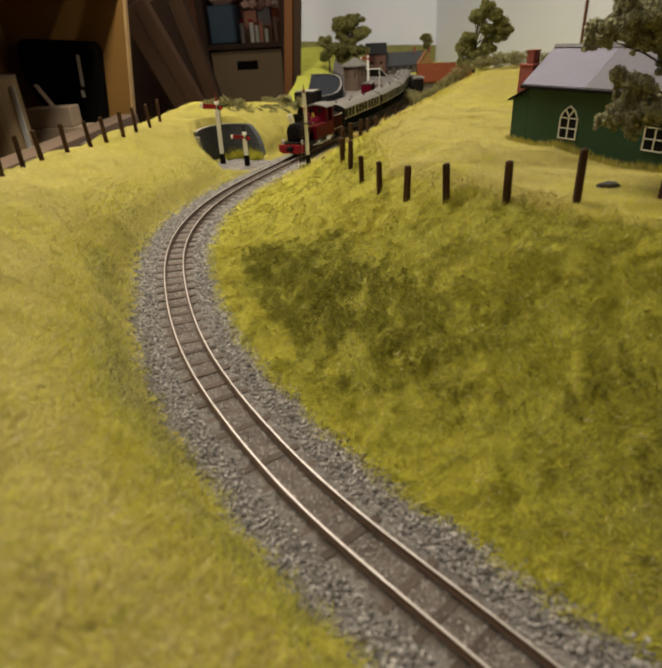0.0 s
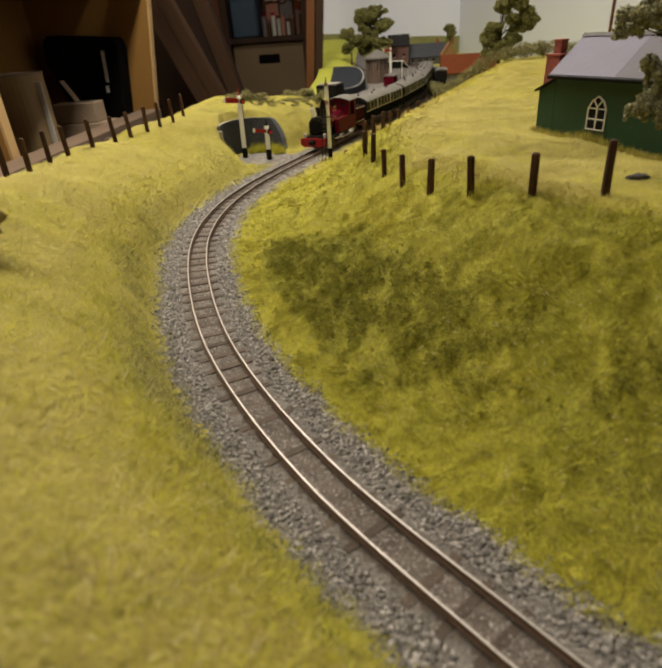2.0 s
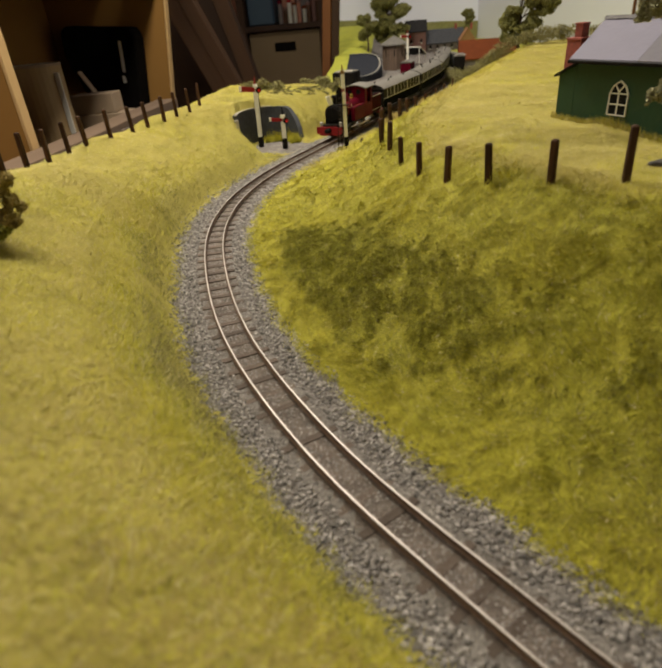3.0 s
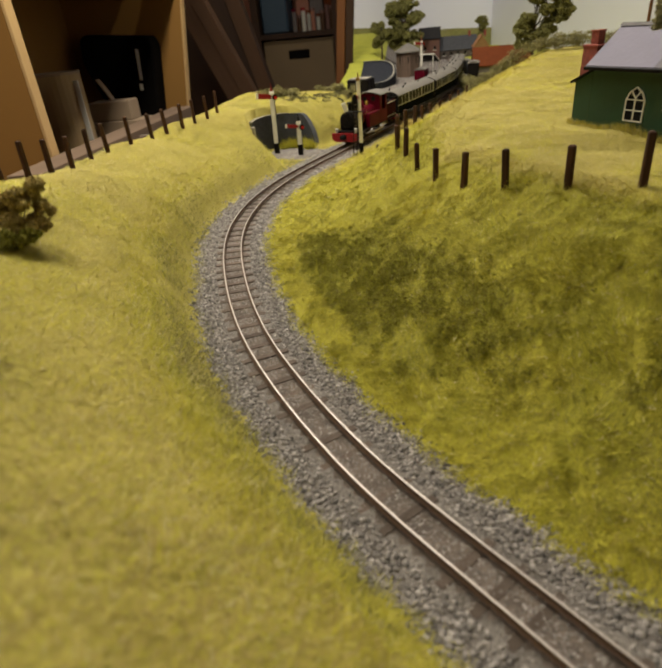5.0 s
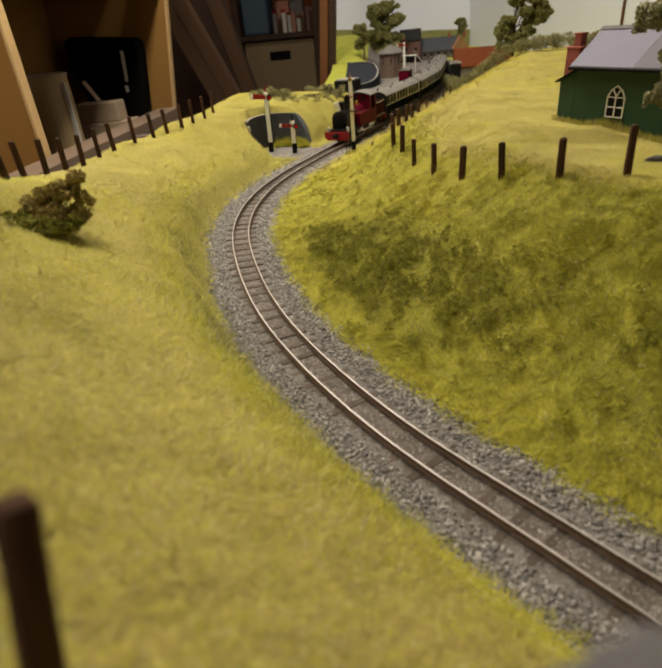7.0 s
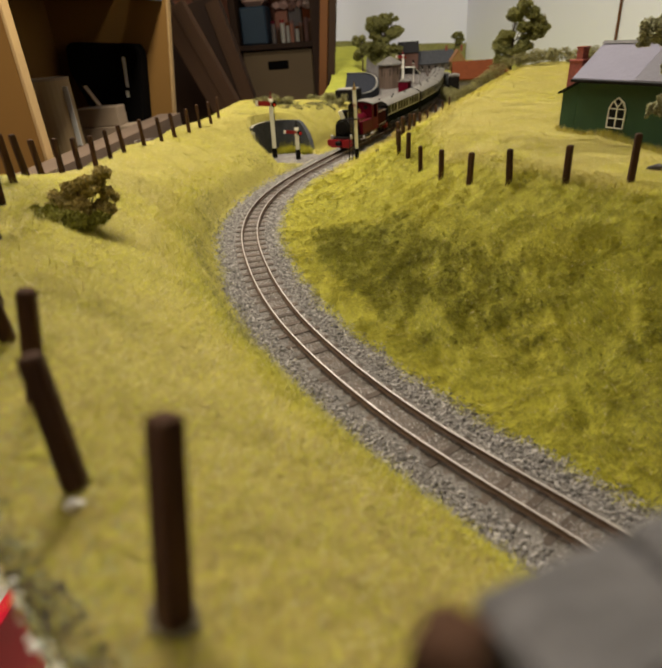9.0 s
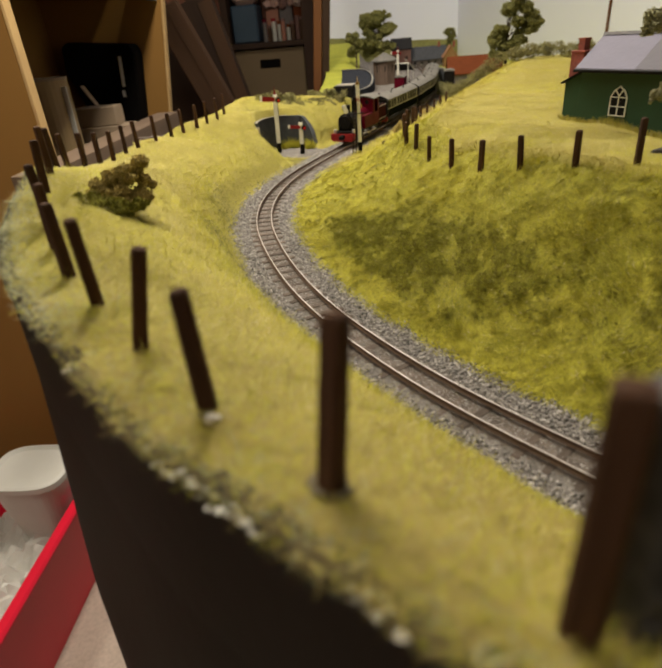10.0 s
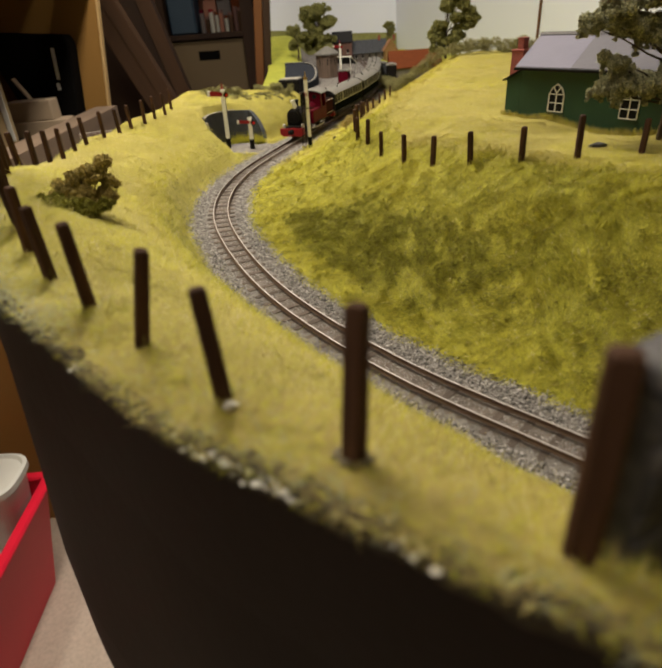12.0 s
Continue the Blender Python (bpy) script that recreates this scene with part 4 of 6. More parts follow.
# ---- green chapel ----
def chapel():
    g = 0.060
    m = Matrix.Translation((CHAPEL_P.x, CHAPEL_P.y, 0)) @ Matrix.Rotation(math.atan2(CHAPEL_U.y, CHAPEL_U.x), 4, "Z")
    ob = thing("chapel", m, "dark green corrugated iron chapel with pale slate roof and red chimney", "chapel")
    u0, u1, depth, eave, ridge = -0.0445, 0.150, 0.046, 0.1060, 0.1232
    bm = bmesh.new()
    prism(bm, [(0, g - 0.02), (depth, g - 0.02), (depth, eave), (depth / 2, ridge - 0.001), (0, eave)], 0, -0.030, u1)
    part("wall", bm, GREENPAINT, ob)
    bm = bmesh.new()
    prism(bm, [(u0, g - 0.02), (-0.0303, g - 0.02), (-0.0303, 0.0985), (u0, 0.0912)], 1, 0.0, depth)
    part("annex", bm, GREENPAINT, ob, "low dark green lean-to at the gable end")
    bm = bmesh.new()
    prism(bm, [(u0 - 0.0025, 0.0902), (-0.0300, 0.0985), (-0.0300, 0.0997), (u0 - 0.0025, 0.0914)], 1, -0.003, depth + 0.003)
    part("annex_roof", bm, BLACK, ob, "thin black felt roof of the lean-to")
    over = 0.0065
    k = (ridge - eave) / (depth / 2)
    for s, name in ((1, "roof_front"), (-1, "roof_back")):
        f = (lambda v: v) if s == 1 else (lambda v: depth - v)
        # each slope in two tones, the long right part darker
        for a, b, mt in ((-0.0315, 0.020, ROOF_A), (0.0202, 0.1525, ROOF_B)):
            bm = bmesh.new()
            prism(bm, [(f(-over), eave - k * over), (f(depth / 2), ridge), (f(depth / 2), ridge + 0.0014), (f(-over), eave - k * over + 0.0014)], 0, a, b)
            part(name, bm, mt, ob, "pale grey-blue slate roof sheet" if mt is ROOF_A else "darker grey slate roof sheet")
    bm = bmesh.new()
    prism(bm, [(depth / 2 - 0.0022, ridge + 0.0006), (depth / 2, ridge + 0.0026), (depth / 2 + 0.0022, ridge + 0.0006)], 0, -0.032, 0.153)
    part("ridge_tile", bm, COPE_DARK, ob, "dark grey ridge capping")
    bm = bmesh.new()
    box(bm, (0.0605, -over - 0.0004, eave - k * over - 0.0004), (0.186, 0.0012, 0.0022), 0.0003)
    part("eave_board", bm, BLACK, ob, "black eaves board")
    # pointed windows with white bars
    for c in (0.0, 0.0618, 0.1236):
        w, h, sp = 0.0136, 0.0130, 0.0205
        z0 = 0.0696
        win = new("window")
        win.parent = ob
        win.matrix_basis = pose(c, -0.0006, z0)
        tagged(win, "white pointed lancet window with four panes")
        bm = bmesh.new()
        prism(bm, [(0, 0), (w, 0), (w, h), (w * 0.8, h + 0.0045), (w / 2, sp), (w * 0.2, h + 0.0045), (0, h)], 1, 0.0002, 0.0005)
        part("pane", bm, GLASSDARK, win)
        t = 0.00066

        def bar(a, b, nm="glazing_bar", tt=t):
            bm = bmesh.new()
            A, B = Vector((a[0], 0, a[1])), Vector((b[0], 0, b[1]))
            mm = Matrix.Translation((A + B) / 2) @ (B - A).to_track_quat("X", "Z").to_matrix().to_4x4()
            box(bm, (0, 0, 0), ((B - A).length + tt * 0.6, 0.0012, tt), m=mm)
            part(nm, bm, WHITE, win)
        for a, b in (((0, 0), (w, 0)), ((0, 0), (0, h)), ((w, 0), (w, h)), ((0, h), (w * 0.18, h + 0.0045)), ((w * 0.18, h + 0.0045), (w / 2, sp)),
                     ((w, h), (w * 0.82, h + 0.0045)), ((w * 0.82, h + 0.0045), (w / 2, sp))):
            bar(a, b, "frame")
        bar((w / 2, 0), (w / 2, h + 0.001))
        bar((0, h * 0.5), (w, h * 0.5))
        bar((0, h), (w, h))
        bar((w / 2, h + 0.001), (w * 0.26, h + 0.0052))
        bar((w / 2, h + 0.001), (w * 0.74, h + 0.0052))
    # brick chimney on the gable
    ch, cv = bmesh.new(), 0.011
    prism(ch, [(-0.0475, 0.064), (-0.0325, 0.064), (-0.0340, 0.1125), (-0.0460, 0.1125)], 1, cv - 0.006, cv + 0.006)
    box(ch, (-0.0400, cv, 0.1132), (0.0135, 0.0130, 0.0016), 0.0003)
    box(ch, (-0.0400, cv, 0.1170), (0.0064, 0.0064, 0.0100), 0.0004)
    box(ch, (-0.0400, cv, 0.1222), (0.0074, 0.0074, 0.0012), 0.0003)
    part("chimney", ch, BRICK, ob, "stepped red brick chimney stack")
    return ob


chapel()
bm = bmesh.new()
ball(bm, (0.1486, 0.304, gz(0.1486, 0.304) + 0.0012), 0.0045, 2, (1.3, 0.6, 0.5), 0.2)
tagged(part("field_stone", bm, RUBBLE), "flat grey field stone lying in the grass", "stone")
bm = bmesh.new()
ball(bm, (-0.010, 0.556, gz(-0.010, 0.556) + 0.0015), 0.0026, 2, (1, 1, 1.2), 0.25)
tagged(part("dark_clod", bm, BARK), "small dark clod of earth on the bank", "stone")


# ---- semaphore signals ----
def arm_parts(ob, z, length, w, facing=-1, spect=True, tail=WHITE):
    arm = new("arm")
    arm.parent = ob
    arm.matrix_basis = pose(0, -0.0022, z, 0, -4 * facing, 0)
    tagged(arm, "red semaphore arm with a white band")
    bm = bmesh.new()
    prism(bm, [(0, -w / 2), (facing * length * 0.86, -w * 0.58), (facing * length * 0.86, w * 0.58), (0, w / 2)], 1, -0.0005, 0.0005)
    part("blade", bm, BEAM_RED, arm)
    bm = bmesh.new()
    prism(bm, [(facing * length * 0.84, -w * 0.58), (facing * length, -w * 0.6), (facing * length, w * 0.6), (facing * length * 0.84, w * 0.58)], 1, -0.0007, 0.0007)
    part("white_band", bm, tail, arm)
    bm = bmesh.new()
    cyl(bm, (-facing * 0.0042, -0.001, -0.0005), (-facing * 0.0042, 0.001, -0.0005), 0.0034, n=14)
    part("spectacle", bm, BLACK, arm, "black spectacle plate")
    bm = bmesh.new()
    cyl(bm, (-facing * 0.0052, -0.0017, -0.0008), (-facing * 0.0052, 0.0, -0.0008), 0.0018, n=12)
    part("red_glass", bm, LAMPGLASS, arm, "red spectacle glass")
    bm = bmesh.new()
    box(bm, (-facing * 0.0006, -0.0006, 0.0032), (0.0034, 0.0022, 0.0036), 0.0006)
    part("lamp", bm, WHITE, arm, "small white lamp case")
    return arm


def semaphore(x, y, h, length, w, label, lean=(0, 0)):
    ob = thing("semaphore_signal", pose(x, y, gz(x, y) - 0.001, lean[0], lean[1], 0), label, "railway signal", "semaphore signals")
    bm = bmesh.new()
    r = 0.0025
    prism(bm, [(-r, -r), (r, -r), (r, r), (-r, r)], 2, 0.012, h)
    part("post", bm, WHITE, ob, "square white signal post")
    bm = bmesh.new()
    prism(bm, [(-r * 1.15, -r * 1.15), (r * 1.15, -r * 1.15), (r * 1.15, r * 1.15), (-r * 1.15, r * 1.15)], 2, 0.0, 0.0135)
    part("foot", bm, BLACK, ob, "black painted post foot")
    arm_parts(ob, h - 0.006, length, w)
    bm = bmesh.new()
    cyl(bm, (0, 0, h), (0, 0, h + 0.0085), 0.0012, 0.0003, 8)
    cyl(bm, (0, 0, h), (0, 0, h + 0.0015), 0.002, 0.002, 10)
    part("finial", bm, BLACK if h < 0.06 else BEAM_RED, ob, "pointed post finial")
    bm = bmesh.new()
    cyl(bm, (0.0029, 0.001, 0.006), (0.0029, 0.001, h - 0.008), 0.00035, n=6)
    part("pull_rod", bm, BLACK, ob)
    return ob


semaphore(-0.1465, 0.7265, 0.0745, 0.0195, 0.0052, "tall white semaphore signal with red arm beside the track", (0, 1.5))
semaphore(-0.1135, 0.7130, 0.0410, 0.0165, 0.0036, "short white semaphore signal with small red arm", (0, 1))


def bracket_signal(x, y):
    ob = thing("semaphore_signal", pose(x, y, gz(x, y) - 0.001, 0, 0, 10), "tall white signal post with ladder, its arms seen from behind", "railway signal", "semaphore signals")
    r, h = 0.0020, 0.083
    bm = bmesh.new()
    prism(bm, [(-r, -r), (r, -r), (r, r), (-r, r)], 2, 0.013, h)
    part("post", bm, WHITE, ob, "square white signal post")
    bm = bmesh.new()
    prism(bm, [(-r * 1.2, -r * 1.2), (r * 1.2, -r * 1.2), (r * 1.2, r * 1.2), (-r * 1.2, r * 1.2)], 2, 0.0, 0.0145)
    part("foot", bm, BLACK, ob, "black painted post foot")
    lad = new("ladder")
    lad.parent = ob
    tagged(lad, "thin black iron ladder")
    for s in (-1, 1):
        bm = bmesh.new()
        cyl(bm, (-0.0085 + s * 0.0022, -0.004, 0.0), (-0.0045 + s * 0.0022, -0.003, h * 0.74), 0.0005, n=6)
        part("stile", bm, BLACK, lad)
    for k in range(13):
        f = (k + 0.7) / 13.5
        bm = bmesh.new()
        cx, cz = -0.0085 + 0.004 * f, h * 0.74 * f
        cyl(bm, (cx - 0.0022, -0.004 + 0.001 * f, cz), (cx + 0.0022, -0.004 + 0.001 * f, cz), 0.00045, n=5)
        part("rung", bm, BARK, lad)
    bm = bmesh.new()
    box(bm, (-0.003, 0, h * 0.6), (0.017, 0.007, 0.0011), 0.0003)
    part("platform", bm, BLACK, ob, "small black lamp platform")
    bm = bmesh.new()
    box(bm, (0.0032, 0.0012, h * 0.70), (0.0052, 0.0022, 0.0105), 0.0005, m=Matrix.Rotation(-0.35, 4, "Y"))
    part("arm_back", bm, WHITE, ob, "white back of a lowered arm")
    bm = bmesh.new()
    box(bm, (0.0040, 0.0010, h * 0.60), (0.0050, 0.0023, 0.0022), 0.0003, m=Matrix.Rotation(-0.35, 4, "Y"))
    part("arm_band", bm, BLACK, ob)
    bm = bmesh.new()
    prism(bm, [(-0.0085, h * 0.62), (-0.0026, h * 0.62), (-0.0022, h * 0.80), (-0.0050, h * 0.84), (-0.0085, h * 0.78)], 1, -0.0012, 0.0012)
    part("spectacle_back", bm, BLACK, ob, "black back of the spectacle casting")
    bm = bmesh.new()
    box(bm, (-0.0005, 0, h * 0.79), (0.004, 0.004, 0.005), 0.0006)
    part("lamp", bm, BEAM_RED, ob, "small red lamp case")
    bm = bmesh.new()
    cyl(bm, (0, 0, h), (0, 0, h + 0.003), 0.0026, 0.0022, 10)
    cyl(bm, (0, 0, h + 0.003), (0, 0, h + 0.009), 0.001, 0.0004, 8)
    part("finial", bm, BRASS, ob, "yellow finial")
    return ob


bracket_signal(-0.036, 0.697)


# ---- dark curved retaining walls with pale coping ----
def curved_wall(name, arc, z0, z1, label, coping_label, material=SLATE, fall=0.0, bank=None, tops=None):
    ob = thing(name, Matrix(), label, "retaining wall")
    n = len(arc)
    top = [z1 - fall * (i / (n - 1)) ** 2 for i in range(n)]
    top = tops or top
    if bank:  # the top follows the bank that the wall holds up
        mid = np.array(bank)
        out = [(mid + (np.array(p) - mid) * 1.26) for p in arc]
        top = [min(h, max(0.003, gz(*q) + 0.002)) for h, q in zip(top, out)]
    bm = bmesh.new()
    prev = None
    for (x, y), zt in zip(arc, top):
        cur = (x, y, zt)
        if prev:
            d = Vector((cur[0] - prev[0], cur[1] - prev[1], 0)).normalized()
            s = Vector((-d.y, d.x, 0)) * 0.006
            q = [Vector((prev[0], prev[1], z0)), Vector((cur[0], cur[1], z0)), Vector((cur[0], cur[1], cur[2])), Vector((prev[0], prev[1], prev[2]))]
            A = [bm.verts.new(v) for v in q]
            B = [bm.verts.new(v + s) for v in q]
            bm.faces.new(A)
            bm.faces.new(B[::-1])
            for i in range(4):
                bm.faces.new((A[i], B[i], B[(i + 1) % 4], A[(i + 1) % 4]))
        prev = cur
    bmesh.ops.recalc_face_normals(bm, faces=bm.faces)
    part("wall_face", bm, material, ob)
    m = int(n * 0.62) if bank else n
    bm = ribbon(bmesh.new(), [(x, y, zt) for (x, y), zt in zip(arc[:m], top[:m])], [(0.0006, 0), (-0.0026, 0), (-0.0026, 0.0011), (0.0006, 0.0011)])
    bmesh.ops.recalc_face_normals(bm, faces=bm.faces)
    part("coping", bm, COPING, ob, coping_label)
    return ob


arc1 = [(-0.132 + 0.038 * math.cos(a), 0.722 + 0.056 * math.sin(a)) for a in np.radians(np.linspace(195, 35, 28))]
w1 = curved_wall("retaining_wall", arc1, -0.004, 0.042, "dark slate curved retaining wall behind the signals with a pale coping", "thin pale stone coping", fall=0.004, bank=(-0.132, 0.722))
bm = bmesh.new()
box(bm, (arc1[0][0] - 0.001, arc1[0][1] - 0.002, 0.016), (0.007, 0.005, 0.043), 0.0008)
part("end_pier", bm, COPING, w1, "pale stone pier ending the wall")


# ---- the train ----
TRAIN = 1.1  # size of the coaches
S_MAIN = np.concatenate([[0], np.cumsum(np.hypot(*np.diff(MAIN, axis=0).T))])


def on_track(s):
    return float(np.interp(s, S_MAIN, MAIN[:, 0])), float(np.interp(s, S_MAIN, MAIN[:, 1]))


def vehicle_pose(s0, s1, z=0.0028):
    """Pose of a vehicle whose ends stand at s0 (front) and s1 (rear); its own +y looks forward."""
    a, b = Vector((*on_track(s0), z)), Vector((*on_track(s1), z))
    d = a - b
    return Matrix.Translation((a + b) / 2) @ Matrix.Rotation(math.atan2(d.y, d.x) - math.pi / 2, 4, "Z")


def wheel(parent, x, y, r, material=BLACK, spokes=8):
    w = new("wheel")
    w.parent = parent
    w.matrix_basis = pose(x / TRAIN, y, r, 0, 90, 0)
    bm = bmesh.new()
    n = 20
    rings = [[bm.verts.new((q * math.cos(6.2832 * i / n), q * math.sin(6.2832 * i / n), h)) for i in range(n)] for q, h in ((r, -0.001), (r, 0.001), (r * 0.8, 0.001), (r * 0.8, -0.001))]
    for k in range(4):
        for i in range(n):
            bm.faces.new((rings[k][i], rings[k][(i + 1) % n], rings[(k + 1) % 4][(i + 1) % n], rings[(k + 1) % 4][i]))
    bmesh.ops.recalc_face_normals(bm, faces=bm.faces)
    part("tyre", bm, RAILSIDE, w)
    bm = bmesh.new()
    for i in range(spokes):
        a = 6.2832 * i / spokes
        box(bm, (r * 0.42, 0, 0), (r * 0.84, r * 0.1, 0.0009), m=Matrix.Rotation(a, 4, "Z"))
    cyl(bm, (0, 0, -0.0012), (0, 0, 0.0012), r * 0.2, n=8)
    part("spokes", bm, material, w)
    return w


def locomotive(m):
    ob = thing("steam_locomotive", m, "crimson narrow gauge tank locomotive with black smokebox and red buffer beam", "locomotive")
    F = 0.0118
    bm = bmesh.new()
    box(bm, (0, 0, F), (0.0270, 0.104, 0.0014), 0.0003)
    part("footplate", bm, BLACK, ob)
    bm = bmesh.new()
    prism(bm, [(-0.0152, 0.0072), (-0.0112, 0.0046), (0.0112, 0.0046), (0.0152, 0.0072), (0.0152, 0.0133), (-0.0152, 0.0133)], 1, 0.0520, 0.0545)
    part("front_beam", bm, BEAM_RED, ob, "bright red front buffer beam")
    bm = bmesh.new()
    prism(bm, [(-0.0145, 0.0075), (0.0145, 0.0075), (0.0145, 0.0130), (-0.0145, 0.0130)], 1, -0.0545, -0.0520)
    part("rear_beam", bm, BEAM_RED, ob)
    bm = bmesh.new()
    cyl(bm, (0, 0.0545, 0.0098), (0, 0.0585, 0.0098), 0.0028, n=12)
    box(bm, (0, 0.0592, 0.0098), (0.0060, 0.0012, 0.0042), 0.0004)
    part("coupling", bm, BLACK, ob, "black centre coupler")
    bm = bmesh.new()
    prism(bm, [(-0.0088, 0.0525), (0.0088, 0.0525), (0.0088, 0.0430), (-0.0088, 0.0430)], 2, F + 0.0007, F + 0.0032)
    part("front_plate", bm, BLACK, ob)
    z = 0.0245
    bm = bmesh.new()
    cyl(bm, (0, 0.0275, z), (0, 0.0450, z), 0.0094, n=28)
    prism(bm, [(-0.0094, F), (0.0094, F), (0.0094, z), (-0.0094, z)], 1, 0.0280, 0.0446)
    part("smokebox", bm, BLACK, ob, "round matt black smokebox", smooth=False)
    bm = bmesh.new()
    cyl(bm, (0, 0.0450, z), (0, 0.0462, z), 0.0078, 0.0070, 24)
    cyl(bm, (0, 0.0462, z), (0, 0.0470, z), 0.0010, n=8)
    box(bm, (0, 0.0466, z), (0.0008, 0.0006, 0.006))
    part("smokebox_door", bm, BLACK, ob)
    bm = bmesh.new()
    cyl(bm, (0, -0.008, z), (0, 0.0276, z), 0.0088, n=28)
    part("boiler", bm, LOCO_RED, ob, "crimson boiler", smooth=False)
    bm = bmesh.new()
    for y in (0.0255, 0.0160):
        cyl(bm, (0, y - 0.0004, z), (0, y + 0.0004, z), 0.0091, n=28)
    part("boiler_band", bm, BRASS, ob, "thin brass boiler band")
    bm = bmesh.new()
    cyl(bm, (0, 0.0370, z + 0.007), (0, 0.0370, z + 0.0165), 0.0027, 0.0030, 16)
    cyl(bm, (0, 0.0370, z + 0.0160), (0, 0.0370, z + 0.0178), 0.0040, 0.0034, 16)
    cyl(bm, (0, 0.0370, z + 0.0072), (0, 0.0370, z + 0.0100), 0.0046, 0.0029, 16)
    part("chimney", bm, BLACK, ob, "black flared chimney")
    bm = bmesh.new()
    cyl(bm, (0, 0.0140, z + 0.007), (0, 0.0140, z + 0.0125), 0.0042, 0.0036, 16)
    ball(bm, (0, 0.0140, z + 0.0125), 0.0036, 2)
    part("dome", bm, LOCO_RED, ob, "crimson steam dome", smooth=True)
    bm = bmesh.new()
    cyl(bm, (0, -0.0010, z + 0.008), (0, -0.0010, z + 0.0135), 0.0022, 0.0016, 12)
    part("safety_valve", bm, BRASS, ob, "polished brass safety valve cover")
    for s in (-1, 1):
        bm = bmesh.new()
        box(bm, (s * 0.0112, 0.0060, 0.0196), (0.0050, 0.0280, 0.0150), 0.0008)
        part("side_tank", bm, LOCO_RED, ob)
        bm = bmesh.new()
        cyl(bm, (s * 0.0122, 0.0330, 0.0092), (s * 0.0122, 0.0450, 0.0112), 0.0036, n=14)
        part("cylinder", bm, BLACK, ob, "black outside cylinder")
        bm = bmesh.new()
        cyl(bm, (s * 0.0137, 0.0340, 0.0088), (s * 0.0137, 0.0060, 0.0070), 0.0007, n=8)
        box(bm, (s * 0.0143, 0.0000, 0.0070), (0.0009, 0.0300, 0.0016), 0.0003)
        part("coupling_rod", bm, RAILHEAD, ob, "bright steel coupling rod")
        for y, r in ((0.0130, 0.0078), (-0.0125, 0.0078), (0.0400, 0.0046)):
            wheel(ob, s * 0.0062 if r > 0.006 else s * 0.0060, y, r, BLACK)
        bm = bmesh.new()
        box(bm, (s * 0.0118, 0.0490, F + 0.0035), (0.0032, 0.0030, 0.0046), 0.0006)
        part("lamp", bm, CREAM, ob, "small cream head lamp")
        bm = bmesh.new()
        cyl(bm, (s * 0.0098, 0.0270, z + 0.0030), (s * 0.0098, -0.0070, z + 0.0030), 0.0004, n=6)
        part("handrail", bm, BRASS, ob)
    # cab
    for y, name in ((-0.0082, "cab_front"), (-0.0262, "cab_rear")):
        bm = bmesh.new()
        box(bm, (0, y, 0.0280), (0.0272, 0.0012, 0.0310))
        part(name, bm, LOCO_RED, ob)
    for s in (-1, 1):
        bm = bmesh.new()
        box(bm, (s * 0.0131, -0.0172, 0.0190), (0.0012, 0.0170, 0.0140))
        box(bm, (s * 0.0131, -0.0110, 0.0330), (0.0012, 0.0046, 0.0150))
        box(bm, (s * 0.0131, -0.0240, 0.0330), (0.0012, 0.0034, 0.0150))
        part("cab_side", bm, LOCO_RED, ob)
        for q in (-0.0055, 0.0055):
            if s == 1:
                bm = bmesh.new()
                cyl(bm, (q, -0.0072, 0.0385), (q, -0.0078, 0.0385), 0.0026, n=14)
                part("spectacle_window", bm, GLASSDARK, ob, "round dark cab window")
    bm = bmesh.new()
    n = 9
    prof = [(0.0158 * (2 * i / (n - 1) - 1), 0.0418 + 0.0036 * (1 - (2 * i / (n - 1) - 1) ** 2)) for i in range(n)]
    prism(bm, prof + [(x, h + 0.0009) for x, h in reversed(prof)], 1, -0.0300, -0.0052)
    part("cab_roof", bm, ROOFGREY, ob, "arched grey cab roof")
    bm = bmesh.new()
    box(bm, (0, -0.0395, 0.0215), (0.0272, 0.0250, 0.0186), 0.0007)
    part("bunker", bm, mat("dull_crimson_paint", (0.034, 0.006, 0.007), 0.6, spec=0.01, second=(0.024, 0.005, 0.006), scale=120), ob, "dull red rear bunker")
    bm = bmesh.new()
    for s in (-1, 1):
        box(bm, (s * 0.0138, -0.0395, 0.0300), (0.0005, 0.0240, 0.0007))
        box(bm, (s * 0.0138, -0.0395, 0.0150), (0.0005, 0.0240, 0.0005))
    part("lining", bm, CREAM, ob, "thin cream bunker lining")
    bm = bmesh.new()
    for k in range(40):
        ball(bm, (random.uniform(-0.011, 0.011), random.uniform(-0.049, -0.030), 0.0305 + random.uniform(-0.0005, 0.001)), random.uniform(0.0009, 0.0018), 1, rough=0.3)
    part("coal", bm, BLACK, ob, "heap of black coal")
    return ob


